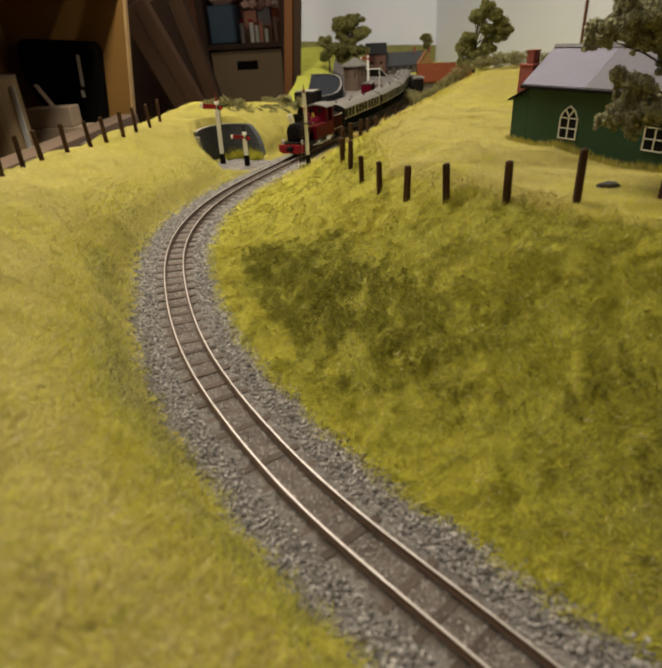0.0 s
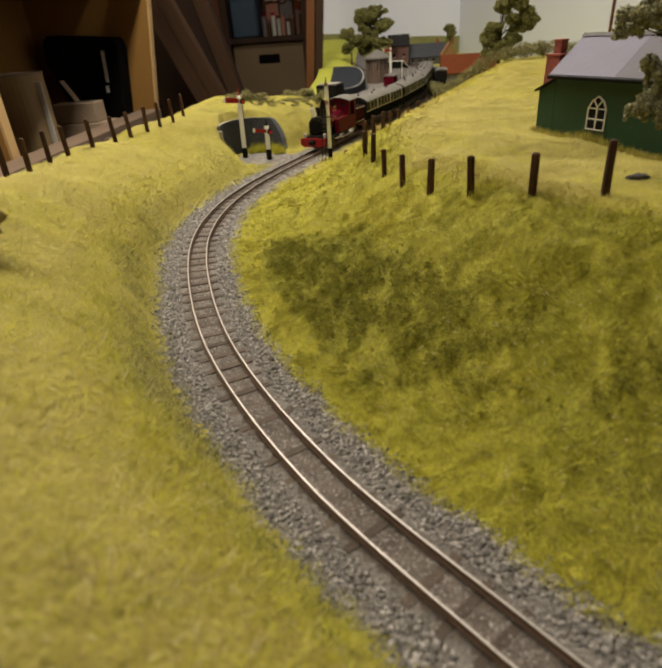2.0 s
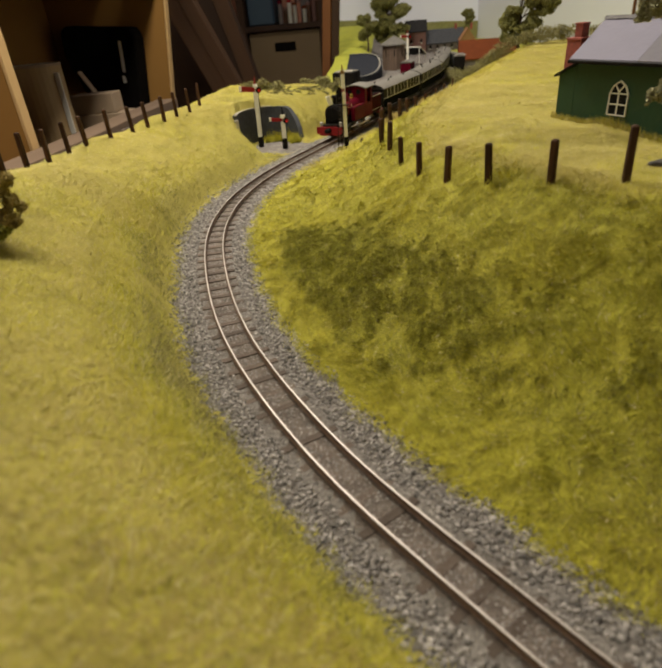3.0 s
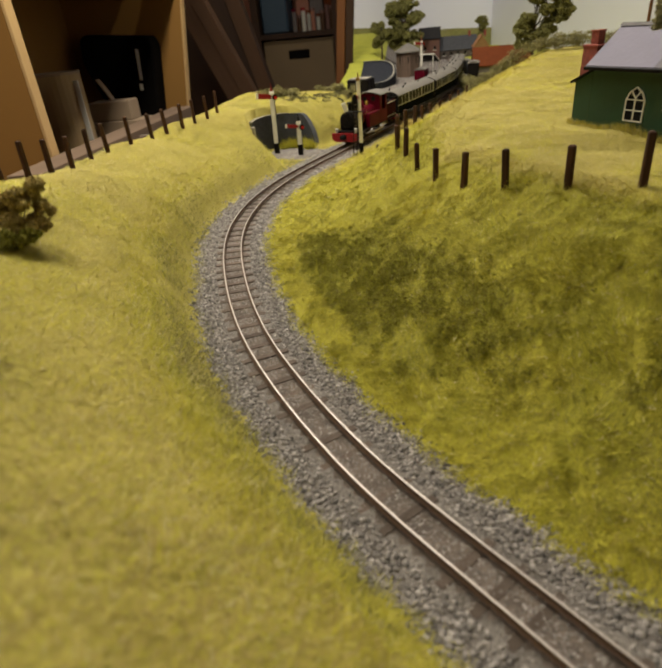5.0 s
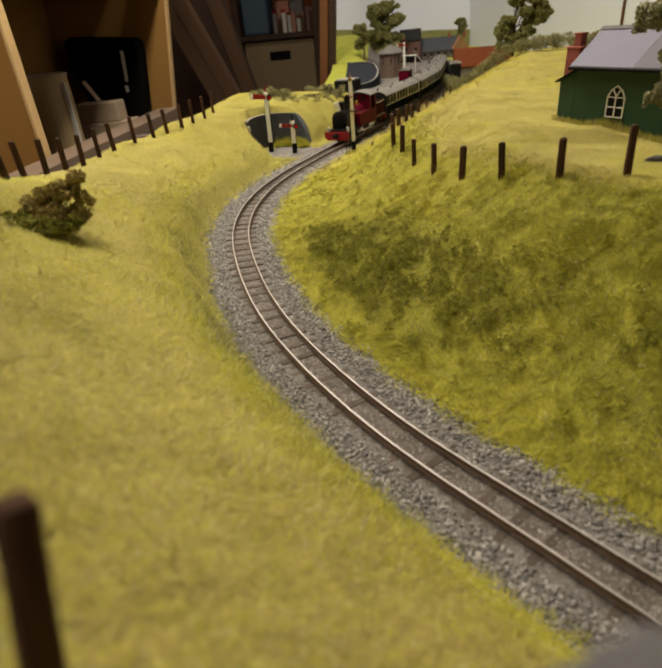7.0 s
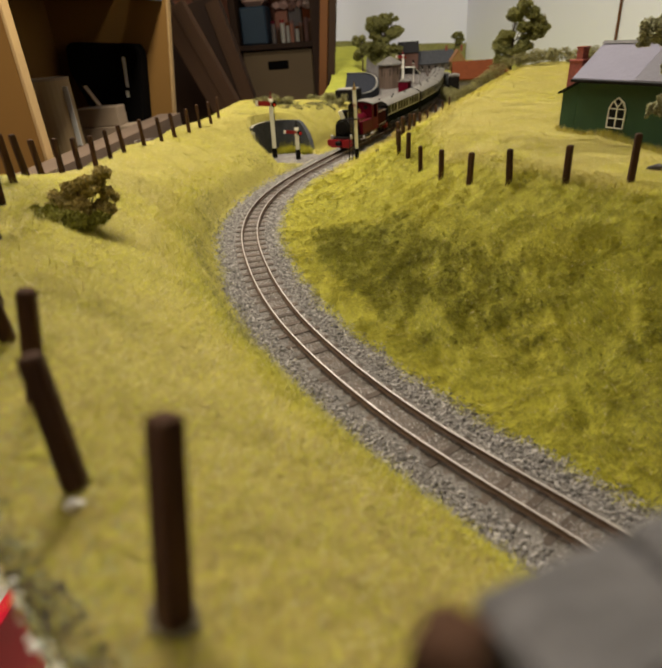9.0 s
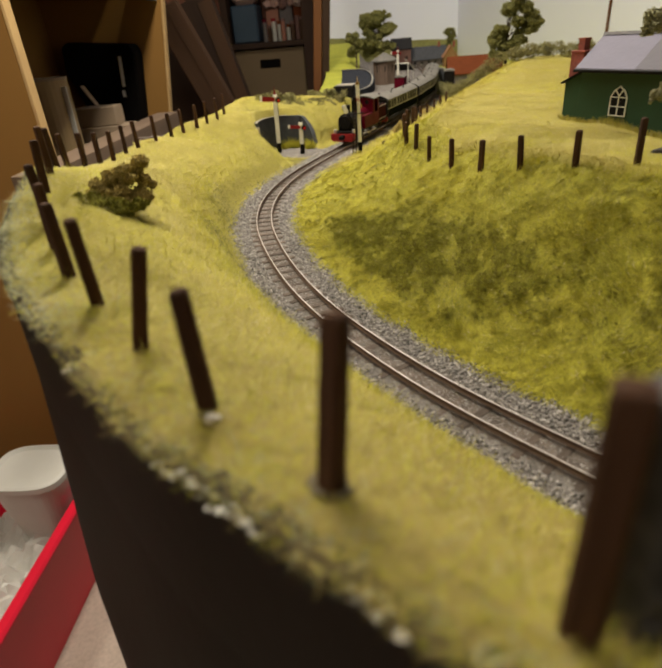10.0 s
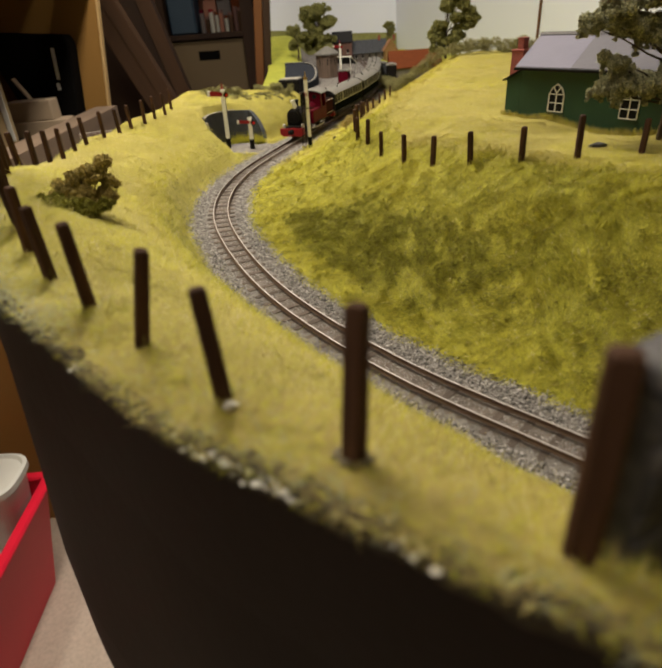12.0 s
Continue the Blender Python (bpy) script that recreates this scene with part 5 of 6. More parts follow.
def coach(m, L=0.148):
    ob = thing("railway_coach", m, "cream and dark green bogie coach with grey roof on the track", "railway coach", "train coaches")
    W, z0, z1, zr = 0.0276, 0.0118, 0.0352, 0.0405
    lower = mat("dark_green_coach_paint", (0.006, 0.007, 0.006), 0.7, spec=0.0, second=(0.009, 0.010, 0.008), scale=120)
    bm = bmesh.new()
    box(bm, (0, 0, (z0 + 0.0225) / 2), (W, L, 0.0225 - z0), 0.0004)
    part("lower_body", bm, lower, ob, "dark green lower body panels")
    bm = bmesh.new()
    box(bm, (0, 0, (0.0225 + z1) / 2), (W - 0.0016, L - 0.001, z1 - 0.0225))
    part("inner_body", bm, BLACK, ob)
    n = 11
    prof = [((W / 2 + 0.0010) * (2 * i / (n - 1) - 1), z1 + (zr - z1) * (1 - abs(2 * i / (n - 1) - 1) ** 2.2)) for i in range(n)]
    bm = bmesh.new()
    prism(bm, prof + [(-(x), z1 - 0.0006) if False else (x, z1 - 0.0008) for x in (W / 2 + 0.0010, -(W / 2 + 0.0010))], 1, -L / 2 - 0.001, L / 2 + 0.001)
    part("roof", bm, ROOFGREY, ob, "dusty grey arched coach roof")
    for s in (-1, 1):
        bm = bmesh.new()
        prof2 = [(W / 2 * (2 * i / (n - 1) - 1), z1 + (zr - z1 - 0.0005) * (1 - abs(2 * i / (n - 1) - 1) ** 2.2)) for i in range(n)]
        prism(bm, [(-W / 2, z0), (W / 2, z0)] + prof2[::-1], 1, s * (L / 2 + 0.0004) - 0.0006, s * (L / 2 + 0.0004) + 0.0006)
        part("end_panel", bm, BLACK, ob, "black rounded coach end")
        # cream upper side: rails, pillars, dark panes between
        for zz, hh in ((0.0228, 0.0010), (0.0346, 0.0012)):
            bm = bmesh.new()
            box(bm, (s * (W / 2 - 0.0002), 0, zz), (0.0010, L, hh))
            part("waist_rail", bm, CREAM, ob, "cream waist rail")
        k = 0
        y = -L / 2 + 0.0035
        while y < L / 2 - 0.001:
            wide = 0.0036 if k % 4 == 0 else 0.0013
            bm = bmesh.new()
            box(bm, (s * (W / 2 - 0.0002), y + wide / 2 - 0.0015, 0.0287), (0.0010, wide, 0.0112))
            part("pillar", bm, CREAM, ob, "cream side pillar")
            bm = bmesh.new()
            box(bm, (s * (W / 2 - 0.0001), y + wide + 0.0045, 0.0287), (0.0006, 0.0118, 0.0106))
            part("window", bm, GLASSDARK, ob, "dark coach window")
            y += wide + 0.0112
            k += 1
        bm = bmesh.new()
        box(bm, (s * (W / 2 - 0.001), 0, 0.0098), (0.0012, L * 0.96, 0.0026))
        part("solebar", bm, BLACK, ob)
        bm = bmesh.new()
        box(bm, (s * (W / 2 + 0.0010), 0, 0.0085), (0.0036, L * 0.9, 0.0006))
        part("step_board", bm, BARK, ob, "brown step board")
        bog = new("bogie")
        bog.parent = ob
        bog.matrix_basis = pose(0, s * L * 0.34, 0)
        for q in (-1, 1):
            bm = bmesh.new()
            box(bm, (q * 0.0090, 0, 0.0055), (0.0012, 0.0250, 0.0030), 0.0004)
            part("side_frame", bm, BLACK, bog)
            for yy in (-0.0085, 0.0085):
                bm = bmesh.new()
                cyl(bm, (q * 0.0054 / TRAIN, yy, 0.0048), (q * 0.0074 / TRAIN, yy, 0.0048), 0.0048, n=14)
                part("bogie_wheel", bm, BLACK, bog)
    for k in range(5):
        bm = bmesh.new()
        y = -L / 2 + L * (k + 0.5) / 5
        cyl(bm, (0.004 * (-1) ** k, y, zr - 0.0012), (0.004 * (-1) ** k, y, zr + 0.0018), 0.0011, n=8)
        part("roof_vent", bm, BLACK, ob, "small dark roof ventilator")
    return ob


S_FRONT = float(S_MAIN[np.argmin(np.abs(MAIN[:, 1] - 0.728) + (MAIN[:, 1] < 0.5))])
STOCK = Matrix.Diagonal((TRAIN, TRAIN, TRAIN, 1))
LOCO = 1.32  # the engine is the longer for its height
locomotive(vehicle_pose(S_FRONT, S_FRONT + 0.109 * LOCO) @ Matrix.Diagonal((1.14, LOCO, 1.16, 1)))
s = S_FRONT + 0.115 * LOCO
first = coach(vehicle_pose(s, s + 0.148 * TRAIN) @ STOCK)
for k in range(1, 4):
    s2 = s + k * 0.155 * TRAIN
    copy_thing(first, vehicle_pose(s2, s2 + 0.148 * TRAIN))


# ---- foliage ----
def leaves(clumps, size, per, seed, flat=0.7):
    """Small leaf flakes scattered over clumps of (x, y, z, radius)."""
    rng = np.random.default_rng(seed)
    C, R = [], []
    for x, y, z, r in clumps:
        n = int(per * (r / 0.01) ** 1.6) + 12
        v = rng.normal(0, 1, (n, 3))
        v /= np.linalg.norm(v, axis=1)[:, None]
        q = r * (0.35 + 0.65 * rng.random(n) ** 0.5) * (1 + 0.22 * np.sin(v[:, 0] * 6 + x * 900) * np.cos(v[:, 1] * 5 + z * 700))
        C.append(np.array([x, y, z]) + v * q[:, None] * np.array([1, 1, flat]))
    C = np.concatenate(C)
    n = len(C)
    a, b, c = (rng.normal(0, 1, (n, 3)) for _ in range(3))
    a /= np.linalg.norm(a, axis=1)[:, None]
    b = np.cross(a, b)
    b /= np.linalg.norm(b, axis=1)[:, None]
    sz = size * rng.uniform(0.6, 1.4, (n, 1))
    V = np.stack([C - a * sz, C + b * sz * 0.6, C + a * sz, C - b * sz * 0.6], 1).reshape(-1, 3)
    return V, np.arange(4 * n).reshape(-1, 4)


def limb(bm, a, b, r1, r2, bend=0.003, n=6, rr=random):
    a, b = Vector(a), Vector(b)
    p = a
    for i in range(1, 4):
        q = a.lerp(b, i / 3) + (Vector((rr.uniform(-bend, bend), rr.uniform(-bend, bend), rr.uniform(-bend, bend) * 0.5)) if i < 3 else Vector())
        cyl(bm, p, q, r1 + (r2 - r1) * (i - 1) / 3, r1 + (r2 - r1) * i / 3, n)
        p = q


def split(clumps, rr, weep=0.0):
    """Break each clump into smaller sprays; weep: how far thin sprays hang down from it."""
    out = []
    for x, y, z, r in clumps:
        for _ in range(10):
            v = Vector((rr.gauss(0, 1), rr.gauss(0, 1), rr.gauss(0, 0.8))).normalized() * r * rr.uniform(0.3, 0.95)
            out.append((x + v.x, y + v.y, z + v.z * 0.8, r * rr.uniform(0.38, 0.66)))
        for _ in range(3 if weep else 0):
            a, o = rr.uniform(0, 6.283), r * rr.uniform(0.7, 1.1)
            for k in range(4):
                out.append((x + math.cos(a) * o * (1 + 0.06 * k), y + math.sin(a) * o * (1 + 0.06 * k), z - weep * r * (k + 0.3) / 4, r * (0.30 - 0.05 * k)))
    return out


def tree(x, y, clumps, label, name="model_tree", leaf=LEAF, size=0.0011, per=260, trunk=0.003, seed=1, flat=0.7, base=None, cat="tree", lean=(0, 0), big=1.0, weep=0.0):
    clumps = [tuple(v * big for v in c) for c in clumps]
    z = gz(x, y) if base is None else base
    ob = thing(name, pose(x, y, z - 0.001), label, cat)
    rr = random.Random(seed)
    top = max(c[2] for c in clumps)
    bm = bmesh.new()
    tip = (lean[0], lean[1], top * 0.9)
    limb(bm, (0, 0, 0), tip, trunk, trunk * 0.35, trunk, 8, rr)
    for c in clumps:
        f = min(0.92, max(0.12, c[2] / top * 0.72))
        limb(bm, (tip[0] * f, tip[1] * f, tip[2] * f), c[:3], trunk * 0.4, trunk * 0.14, trunk * 0.8, 5, rr)
    part("trunk", bm, BARK, ob)
    V, F = leaves(split(clumps, rr, weep), size, per, seed, flat)
    cr = new("crown", mesh_from("crown", V, F, [leaf]))
    cr.parent = ob
    return ob


rr = random.Random(21)
# layered pine-like tree on the hill
tree(0.252, 1.16, [(0.012, 0, 0.092, 0.012), (0.008, 0.004, 0.083, 0.013), (0.022, 0, 0.083, 0.011), (-0.004, 0, 0.080, 0.010), (0.036, 0.004, 0.070, 0.013), (0.032, 0.008, 0.061, 0.014), (0.012, -0.004, 0.066, 0.011), (-0.010, 0, 0.056, 0.011), (-0.014, 0.004, 0.047, 0.012),
                   (0.044, 0, 0.058, 0.010), (0.022, 0, 0.050, 0.010), (0.018, 0.004, 0.041, 0.011), (-0.014, 0.003, 0.036, 0.011), (0.006, -0.003, 0.034, 0.010), (-0.006, 0, 0.020, 0.011), (0.016, 0, 0.024, 0.009), (-0.018, 0.003, 0.022, 0.008)],
     "model tree with layered dark green foliage pads on the hill", big=1.25, size=0.0016, per=700, seed=3, trunk=0.0030, flat=0.8)
# big oak behind the yard and the smaller tree beside it
tree(0.030, 2.0, [(rr.uniform(-0.045, 0.05), rr.uniform(-0.03, 0.03), 0.06 + 0.115 * k / 20 + rr.uniform(-0.01, 0.01), rr.uniform(0.015, 0.024)) for k in range(20)] + [(0.0, 0, 0.17, 0.02), (0.025, 0, 0.165, 0.018), (-0.02, 0, 0.155, 0.018)],
     "tall broad model oak with dense dark green crown", size=0.0026, per=330, seed=5, trunk=0.006, flat=0.8)
tree(-0.042, 1.95, [(rr.uniform(-0.02, 0.02), rr.uniform(-0.02, 0.02), 0.045 + 0.055 * k / 8, rr.uniform(0.012, 0.018)) for k in range(8)],
     "smaller model tree with a round green crown", size=0.0024, per=300, seed=6, trunk=0.003, flat=0.8)
tree(0.292, 2.2, [(0, 0, 0.108, 0.012), (-0.012, 0, 0.098, 0.010), (0.014, 0, 0.092, 0.012), (0.004, 0, 0.078, 0.013), (-0.006, 0, 0.062, 0.01)],
     "thin distant model tree with sparse green crown", size=0.003, per=180, seed=7, trunk=0.003)
# drooping tree in front of the chapel
gq = gz(0.196, 0.315)
tree(0.196, 0.315, [(-0.056, -0.005, 0.139 - gq, 0.009), (-0.047, -0.005, 0.143 - gq, 0.010), (-0.034, 0, 0.147 - gq, 0.013), (-0.020, 0, 0.150 - gq, 0.014), (-0.060, -0.005, 0.134 - gq, 0.0045), (-0.040, 0, 0.135 - gq, 0.008),
                    (-0.030, 0, 0.131 - gq, 0.010), (-0.015, 0, 0.130 - gq, 0.012), (-0.046, -0.006, 0.114 - gq, 0.0075), (-0.036, -0.006, 0.112 - gq, 0.006), (-0.049, -0.005, 0.0985 - gq, 0.006),
                    (-0.039, -0.005, 0.1005 - gq, 0.0085), (-0.028, -0.003, 0.0985 - gq, 0.010), (-0.014, 0, 0.1005 - gq, 0.011), (0.0, 0.0, 0.155 - gq, 0.014), (0.012, 0.006, 0.135 - gq, 0.014), (0.004, -0.006, 0.112 - gq, 0.012)],
     "drooping grey-green model tree beside the chapel", leaf=LEAF_GREY, size=0.0007, per=2400, seed=9, trunk=0.0020, flat=0.8, weep=1.3)


def shrub(x, y, clumps, label, leaf=LEAF_OLIVE, size=0.0008, per=420, seed=2, twigs=10):
    ob = thing("shrub", pose(x, y, gz(x, y)), label, "bush")
    rr = random.Random(seed)
    bm = bmesh.new()
    for c in clumps:
        limb(bm, (0, 0, -0.001), c[:3], 0.0005, 0.0002, 0.001, 5, rr)
    part("stem", bm, BARK, ob)
    V, F = leaves(split(clumps, rr), size, per, seed, 0.85)
    cr = new("foliage", mesh_from("foliage", V, F, [leaf]))
    cr.parent = ob
    return ob


shrub(-0.1515, 0.213, [(0.0088, 0.010, 0.0200, 0.0046), (0.0040, 0.007, 0.0155, 0.0056), (-0.0016, 0.003, 0.0155, 0.0056), (-0.0075, 0.002, 0.0120, 0.0056), (-0.0128, 0.002, 0.0080, 0.0045), (0.0072, 0.005, 0.0056, 0.0052),
                      (0.0105, 0.004, 0.0046, 0.0036), (0.001, -0.001, 0.0066, 0.0058), (0.0098, 0.010, 0.0100, 0.0037), (-0.005, -0.001, 0.0062, 0.005)],
      "ragged olive-brown model bush on the grassy bank", size=0.0006, per=2600, seed=12)
shrub(-0.1535, 0.201, [(-0.010, 0.001, 0.0012, 0.0070), (0.0, -0.002, 0.001, 0.0072), (0.008, -0.001, 0.0006, 0.0060), (-0.017, 0.006, 0.001, 0.0062), (-0.022, 0.010, 0.0005, 0.0046), (0.013, 0.006, 0.0004, 0.0040)],
      "low yellow-green tuft at the foot of the bush", leaf=HEATH, size=0.0006, per=1300, seed=13)
shrub(0.021, 0.735, [(0, 0, 0.010, 0.010), (0.006, 0.002, 0.014, 0.008), (-0.006, 0, 0.008, 0.008)], "round olive bush beside the line", size=0.0011, per=300, seed=14)
shrub(-0.004, 0.912, [(0, 0, 0.010, 0.010), (0.005, 0.003, 0.016, 0.008), (-0.005, 0, 0.006, 0.008)], "round olive bush standing beside the track", size=0.0012, per=300, seed=18)
shrub(0.068, 0.905, [(0, 0, 0.008, 0.010), (0.009, 0.004, 0.010, 0.009)], "small dark olive bush beside the line", size=0.0012, per=240, seed=15)
shrub(-0.165, 0.86, [(0, 0, 0.003, 0.014), (0.02, 0.0, 0.002, 0.013), (-0.018, 0.0, 0.002, 0.011)], "low olive brown scrub above the retaining wall", leaf=LEAF_HEDGE, size=0.0011, per=320, seed=16)
shrub(-0.085, 0.93, [(0, 0, 0.002, 0.012), (0.02, -0.01, 0.001, 0.011), (-0.02, 0.01, 0.002, 0.012)], "low olive scrub on the cutting edge", leaf=LEAF_HEDGE, size=0.0011, per=300, seed=17)


def stuff_clumps(name, places, leaf, size, per, label, seed, category="hedge", flat=0.8):
    V, F = leaves(places, size, per, seed, flat)
    return tagged(new(name, mesh_from(name, V, F, [leaf])), label, category, kind="stuff")


hl = smooth_line([(0.137, 1.26), (0.155, 1.17), (0.19, 1.10), (0.25, 1.07), (0.34, 1.05), (0.46, 1.02), (0.62, 0.95)], 0.009)
stuff_clumps("hedge", [(x + rr.uniform(-0.006, 0.006), y + rr.uniform(-0.006, 0.006), gz(x, y) + 0.012 + rr.uniform(-0.004, 0.007), rr.uniform(0.010, 0.016)) for x, y in hl], LEAF_HEDGE, 0.0011, 420, "uneven olive hedge along the ridge of the field", 31)
# scrub on the bank beside and behind the curved wall
rr3 = random.Random(78)
pts = []
for _ in range(70):
    f = rr3.random()
    x, y = -0.150 + 0.085 * f + rr3.gauss(0, 0.008), 0.815 + 0.10 * f + rr3.gauss(0, 0.016)
    pts.append((x, y, gz(x, y) + 0.0005, rr3.uniform(0.002, 0.0055)))
stuff_clumps("bank_scrub", pts, LEAF_HEDGE, 0.0010, 260, "olive scrub trailing down the bank beside the curved wall", 43, "ground cover", 0.5)
# scrub by the track
rr2 = random.Random(77)
pts = [(x, y, gz(x, y) + 0.0003, rr2.uniform(0.0015, 0.003)) for x, y in ((-0.046 + rr2.gauss(0, 0.014), 0.487 + rr2.gauss(0, 0.012)) for _ in range(30))]
stuff_clumps("scrub_patch", pts, GREEN, 0.0008, 160, "small green scrub patches beside the track", 42, "ground cover", 0.5)


# ---- the far yard: sheds, houses, tank, wagons ----
def house(name, x, y, w, d, wall, ridge, walls, roof, label, turn=0.0, chimney=False, along="x", windows=0):
    ob = thing(name, pose(x, y, gz(x, y) - 0.001, 0, 0, turn), label, "model building")
    bm = bmesh.new()
    if along == "x":
        prism(bm, [(-d / 2, 0), (d / 2, 0), (d / 2, wall), (0, ridge), (-d / 2, wall)], 0, -w / 2, w / 2)
    else:
        prism(bm, [(-w / 2, 0), (w / 2, 0), (w / 2, wall), (0, ridge), (-w / 2, wall)], 1, -d / 2, d / 2)
    part("wall", bm, walls, ob)
    o = 0.004
    half, run, ax = (d / 2, w / 2 + o, 0) if along == "x" else (w / 2, d / 2 + o, 1)
    k = (ridge - wall) / half
    for s in (-1, 1):
        bm = bmesh.new()
        prism(bm, [(s * (half + o), wall - k * o), (0, ridge), (0, ridge + 0.0022), (s * (half + o), wall - k * o + 0.0022)], ax, -run, run)
        part("roof", bm, roof, ob)
    if chimney:
        bm = bmesh.new()
        box(bm, (w * 0.32, 0, ridge + 0.005), (0.007, 0.007, 0.018), 0.0005)
        part("chimney", bm, BRICK, ob, "red brick chimney")
    for i in range(windows):
        bm = bmesh.new()
        px = -w / 2 + w * (i + 0.5) / windows
        box(bm, (px, -d / 2 - 0.0004, wall * 0.55), (0.007, 0.001, 0.010))
        part("window", bm, GLASSDARK, ob, "small dark window")
        bm = bmesh.new()
        box(bm, (px, -d / 2 - 0.0007, wall * 0.55 - 0.0058), (0.009, 0.0016, 0.0012))
        part("sill", bm, WHITE, ob)
    return ob


house("station_building", 0.205, 2.10, 0.115, 0.05, 0.030, 0.064, STONEWALL, SLATE, "long brown stone station building with dark slate roof", 0, True, windows=5)
house("town_house", 0.112, 2.08, 0.062, 0.05, 0.066, 0.094, PINK, BLACK, "pink rendered model house with black roof", 0, windows=2)
house("gabled_cottage", 0.268, 2.02, 0.040, 0.05, 0.036, 0.064, OCHRE, mat("orange_tile_roof", (0.36, 0.17, 0.07), 0.8, scale=120), "ochre gabled cottage with orange tiled roof", 0, True, along="y", windows=1)
house("goods_shed", 0.240, 1.43, 0.120, 0.075, 0.028, 0.060, STONEWALL, ORANGE, "long goods shed with rust-red sheet roof", -4)


def signal_cabin(x, y):
    ob = thing("signal_cabin", pose(x, y, gz(x, y) - 0.001, 0, 0, 10), "brown planked octagonal cabin with a grey pyramid roof", "model building")
    bm = bmesh.new()
    cyl(bm, (0, 0, 0), (0, 0, 0.058), 0.030, 0.030, 8)
    part("wall", bm, CABIN, ob)
    bm = bmesh.new()
    cyl(bm, (0, 0, 0.057), (0, 0, 0.060), 0.037, 0.036, 8)
    cyl(bm, (0, 0, 0.060), (0, 0, 0.077), 0.036, 0.003, 8)
    part("roof", bm, ROOFGREY, ob, "weathered grey pyramid roof")
    for a in (200, 245, 290):
        q = math.radians(a + 22.5)
        bm = bmesh.new()
        box(bm, (0, 0, 0), (0.010, 0.0012, 0.016), m=Matrix.Translation((0.0280 * math.cos(q), 0.0280 * math.sin(q), 0.040)) @ Matrix.Rotation(q + math.pi / 2, 4, "Z"))
        part("window", bm, GLASSDARK, ob, "dark cabin window")
    return ob


signal_cabin(0.034, 1.60)


def canopy(x, y):
    ob = thing("platform_canopy", pose(x, y, gz(x, y), 0, 0, -25), "glazed lean-to platform canopy in a white frame", "canopy")
    m = pose(0, 0, 0.034, -24, 0, 0)
    bm = bmesh.new()
    box(bm, (0, 0, 0), (0.060, 0.046, 0.0012), m=m)
    part("glazing", bm, GLASSDARK, ob, "dark glazed canopy roof")
    for k in range(7):
        bm = bmesh.new()
        box(bm, (-0.030 + 0.01 * k, 0, 0.0012), (0.0016 if 0 < k < 6 else 0.003, 0.048, 0.0018), m=m)
        part("rafter", bm, WHITE, ob, "white canopy rafter")
    for s in (-1, 1):
        bm = bmesh.new()
        box(bm, (0, s * 0.0235, 0.0012), (0.063, 0.003, 0.0022), m=m)
        part("edge_beam", bm, WHITE, ob, "white edge beam")
        for q in (-1, 1):
            bm = bmesh.new()
            hz = 0.034 - s * 0.0235 * math.sin(math.radians(24))
            cyl(bm, (q * 0.028, s * 0.0215, 0), (q * 0.028, s * 0.0215, hz), 0.001, n=6)
            part("column", bm, WHITE, ob)
    return ob


canopy(0.083, 1.66)


def van(x, y, turn, body, label, w=0.022, l=0.045, h=0.027, roof=ROOFGREY):
    ob = thing("goods_van", pose(x, y, 0.0028, 0, 0, turn), label, "railway wagon", "yard wagons")
    bm = bmesh.new()
    box(bm, (0, 0, 0.008 + h / 2), (w, l, h), 0.0006)
    part("body", bm, body, ob)
    n = 7
    prof = [((w / 2 + 0.001) * (2 * i / (n - 1) - 1), 0.008 + h + 0.003 * (1 - (2 * i / (n - 1) - 1) ** 2)) for i in range(n)]
    bm = bmesh.new()
    prism(bm, prof + [(w / 2 + 0.001, 0.0075 + h), (-w / 2 - 0.001, 0.0075 + h)], 1, -l / 2 - 0.001, l / 2 + 0.001)
    part("roof", bm, roof, ob)
    bm = bmesh.new()
    box(bm, (0, 0, 0.0065), (w * 0.8, l * 1.02, 0.003))
    part("chassis", bm, BLACK, ob)
    for sx in (-1, 1):
        bm = bmesh.new()
        box(bm, (sx * (w / 2 + 0.0004), 0, 0.008 + h / 2), (0.0008, l * 0.3, h * 0.8), 0.0002)
        part("door", bm, body, ob)
        for sy in (-1, 1):
            bm = bmesh.new()
            cyl(bm, (sx * 0.0054, sy * l * 0.28, 0.0048), (sx * 0.0074, sy * l * 0.28, 0.0048), 0.0048, n=12)
            part("wheel", bm, BLACK, ob)
    return ob


lx, ly = LOOP[int(np.argmin(np.abs(LOOP[:, 1] - 1.31)))]
van(lx, ly, -12, LOCO_RED, "small dark red goods van standing on the loop")
van(0.168, 1.33, -8, BLACK, "black covered van standing by the goods shed", h=0.030)
van(0.166, 1.47, -6, SLATE, "dark grey covered van standing by the goods shed", h=0.024)


def churn(x, y):
    ob = thing("milk_churn", pose(x, y, gz(x, y)), "white churn shape standing in for a small figure", "milk churn", "platform churns")
    bm = bmesh.new()
    cyl(bm, (0, 0, 0), (0, 0, 0.010), 0.0048, 0.0042, 10)
    cyl(bm, (0, 0, 0.010), (0, 0, 0.0125), 0.0042, 0.0022, 10)
    part("body", bm, WHITE, ob)
    bm = bmesh.new()
    cyl(bm, (0, 0, 0.0125), (0, 0, 0.0145), 0.003, 0.003, 10)
    part("lid", bm, WHITE, ob)
    return ob


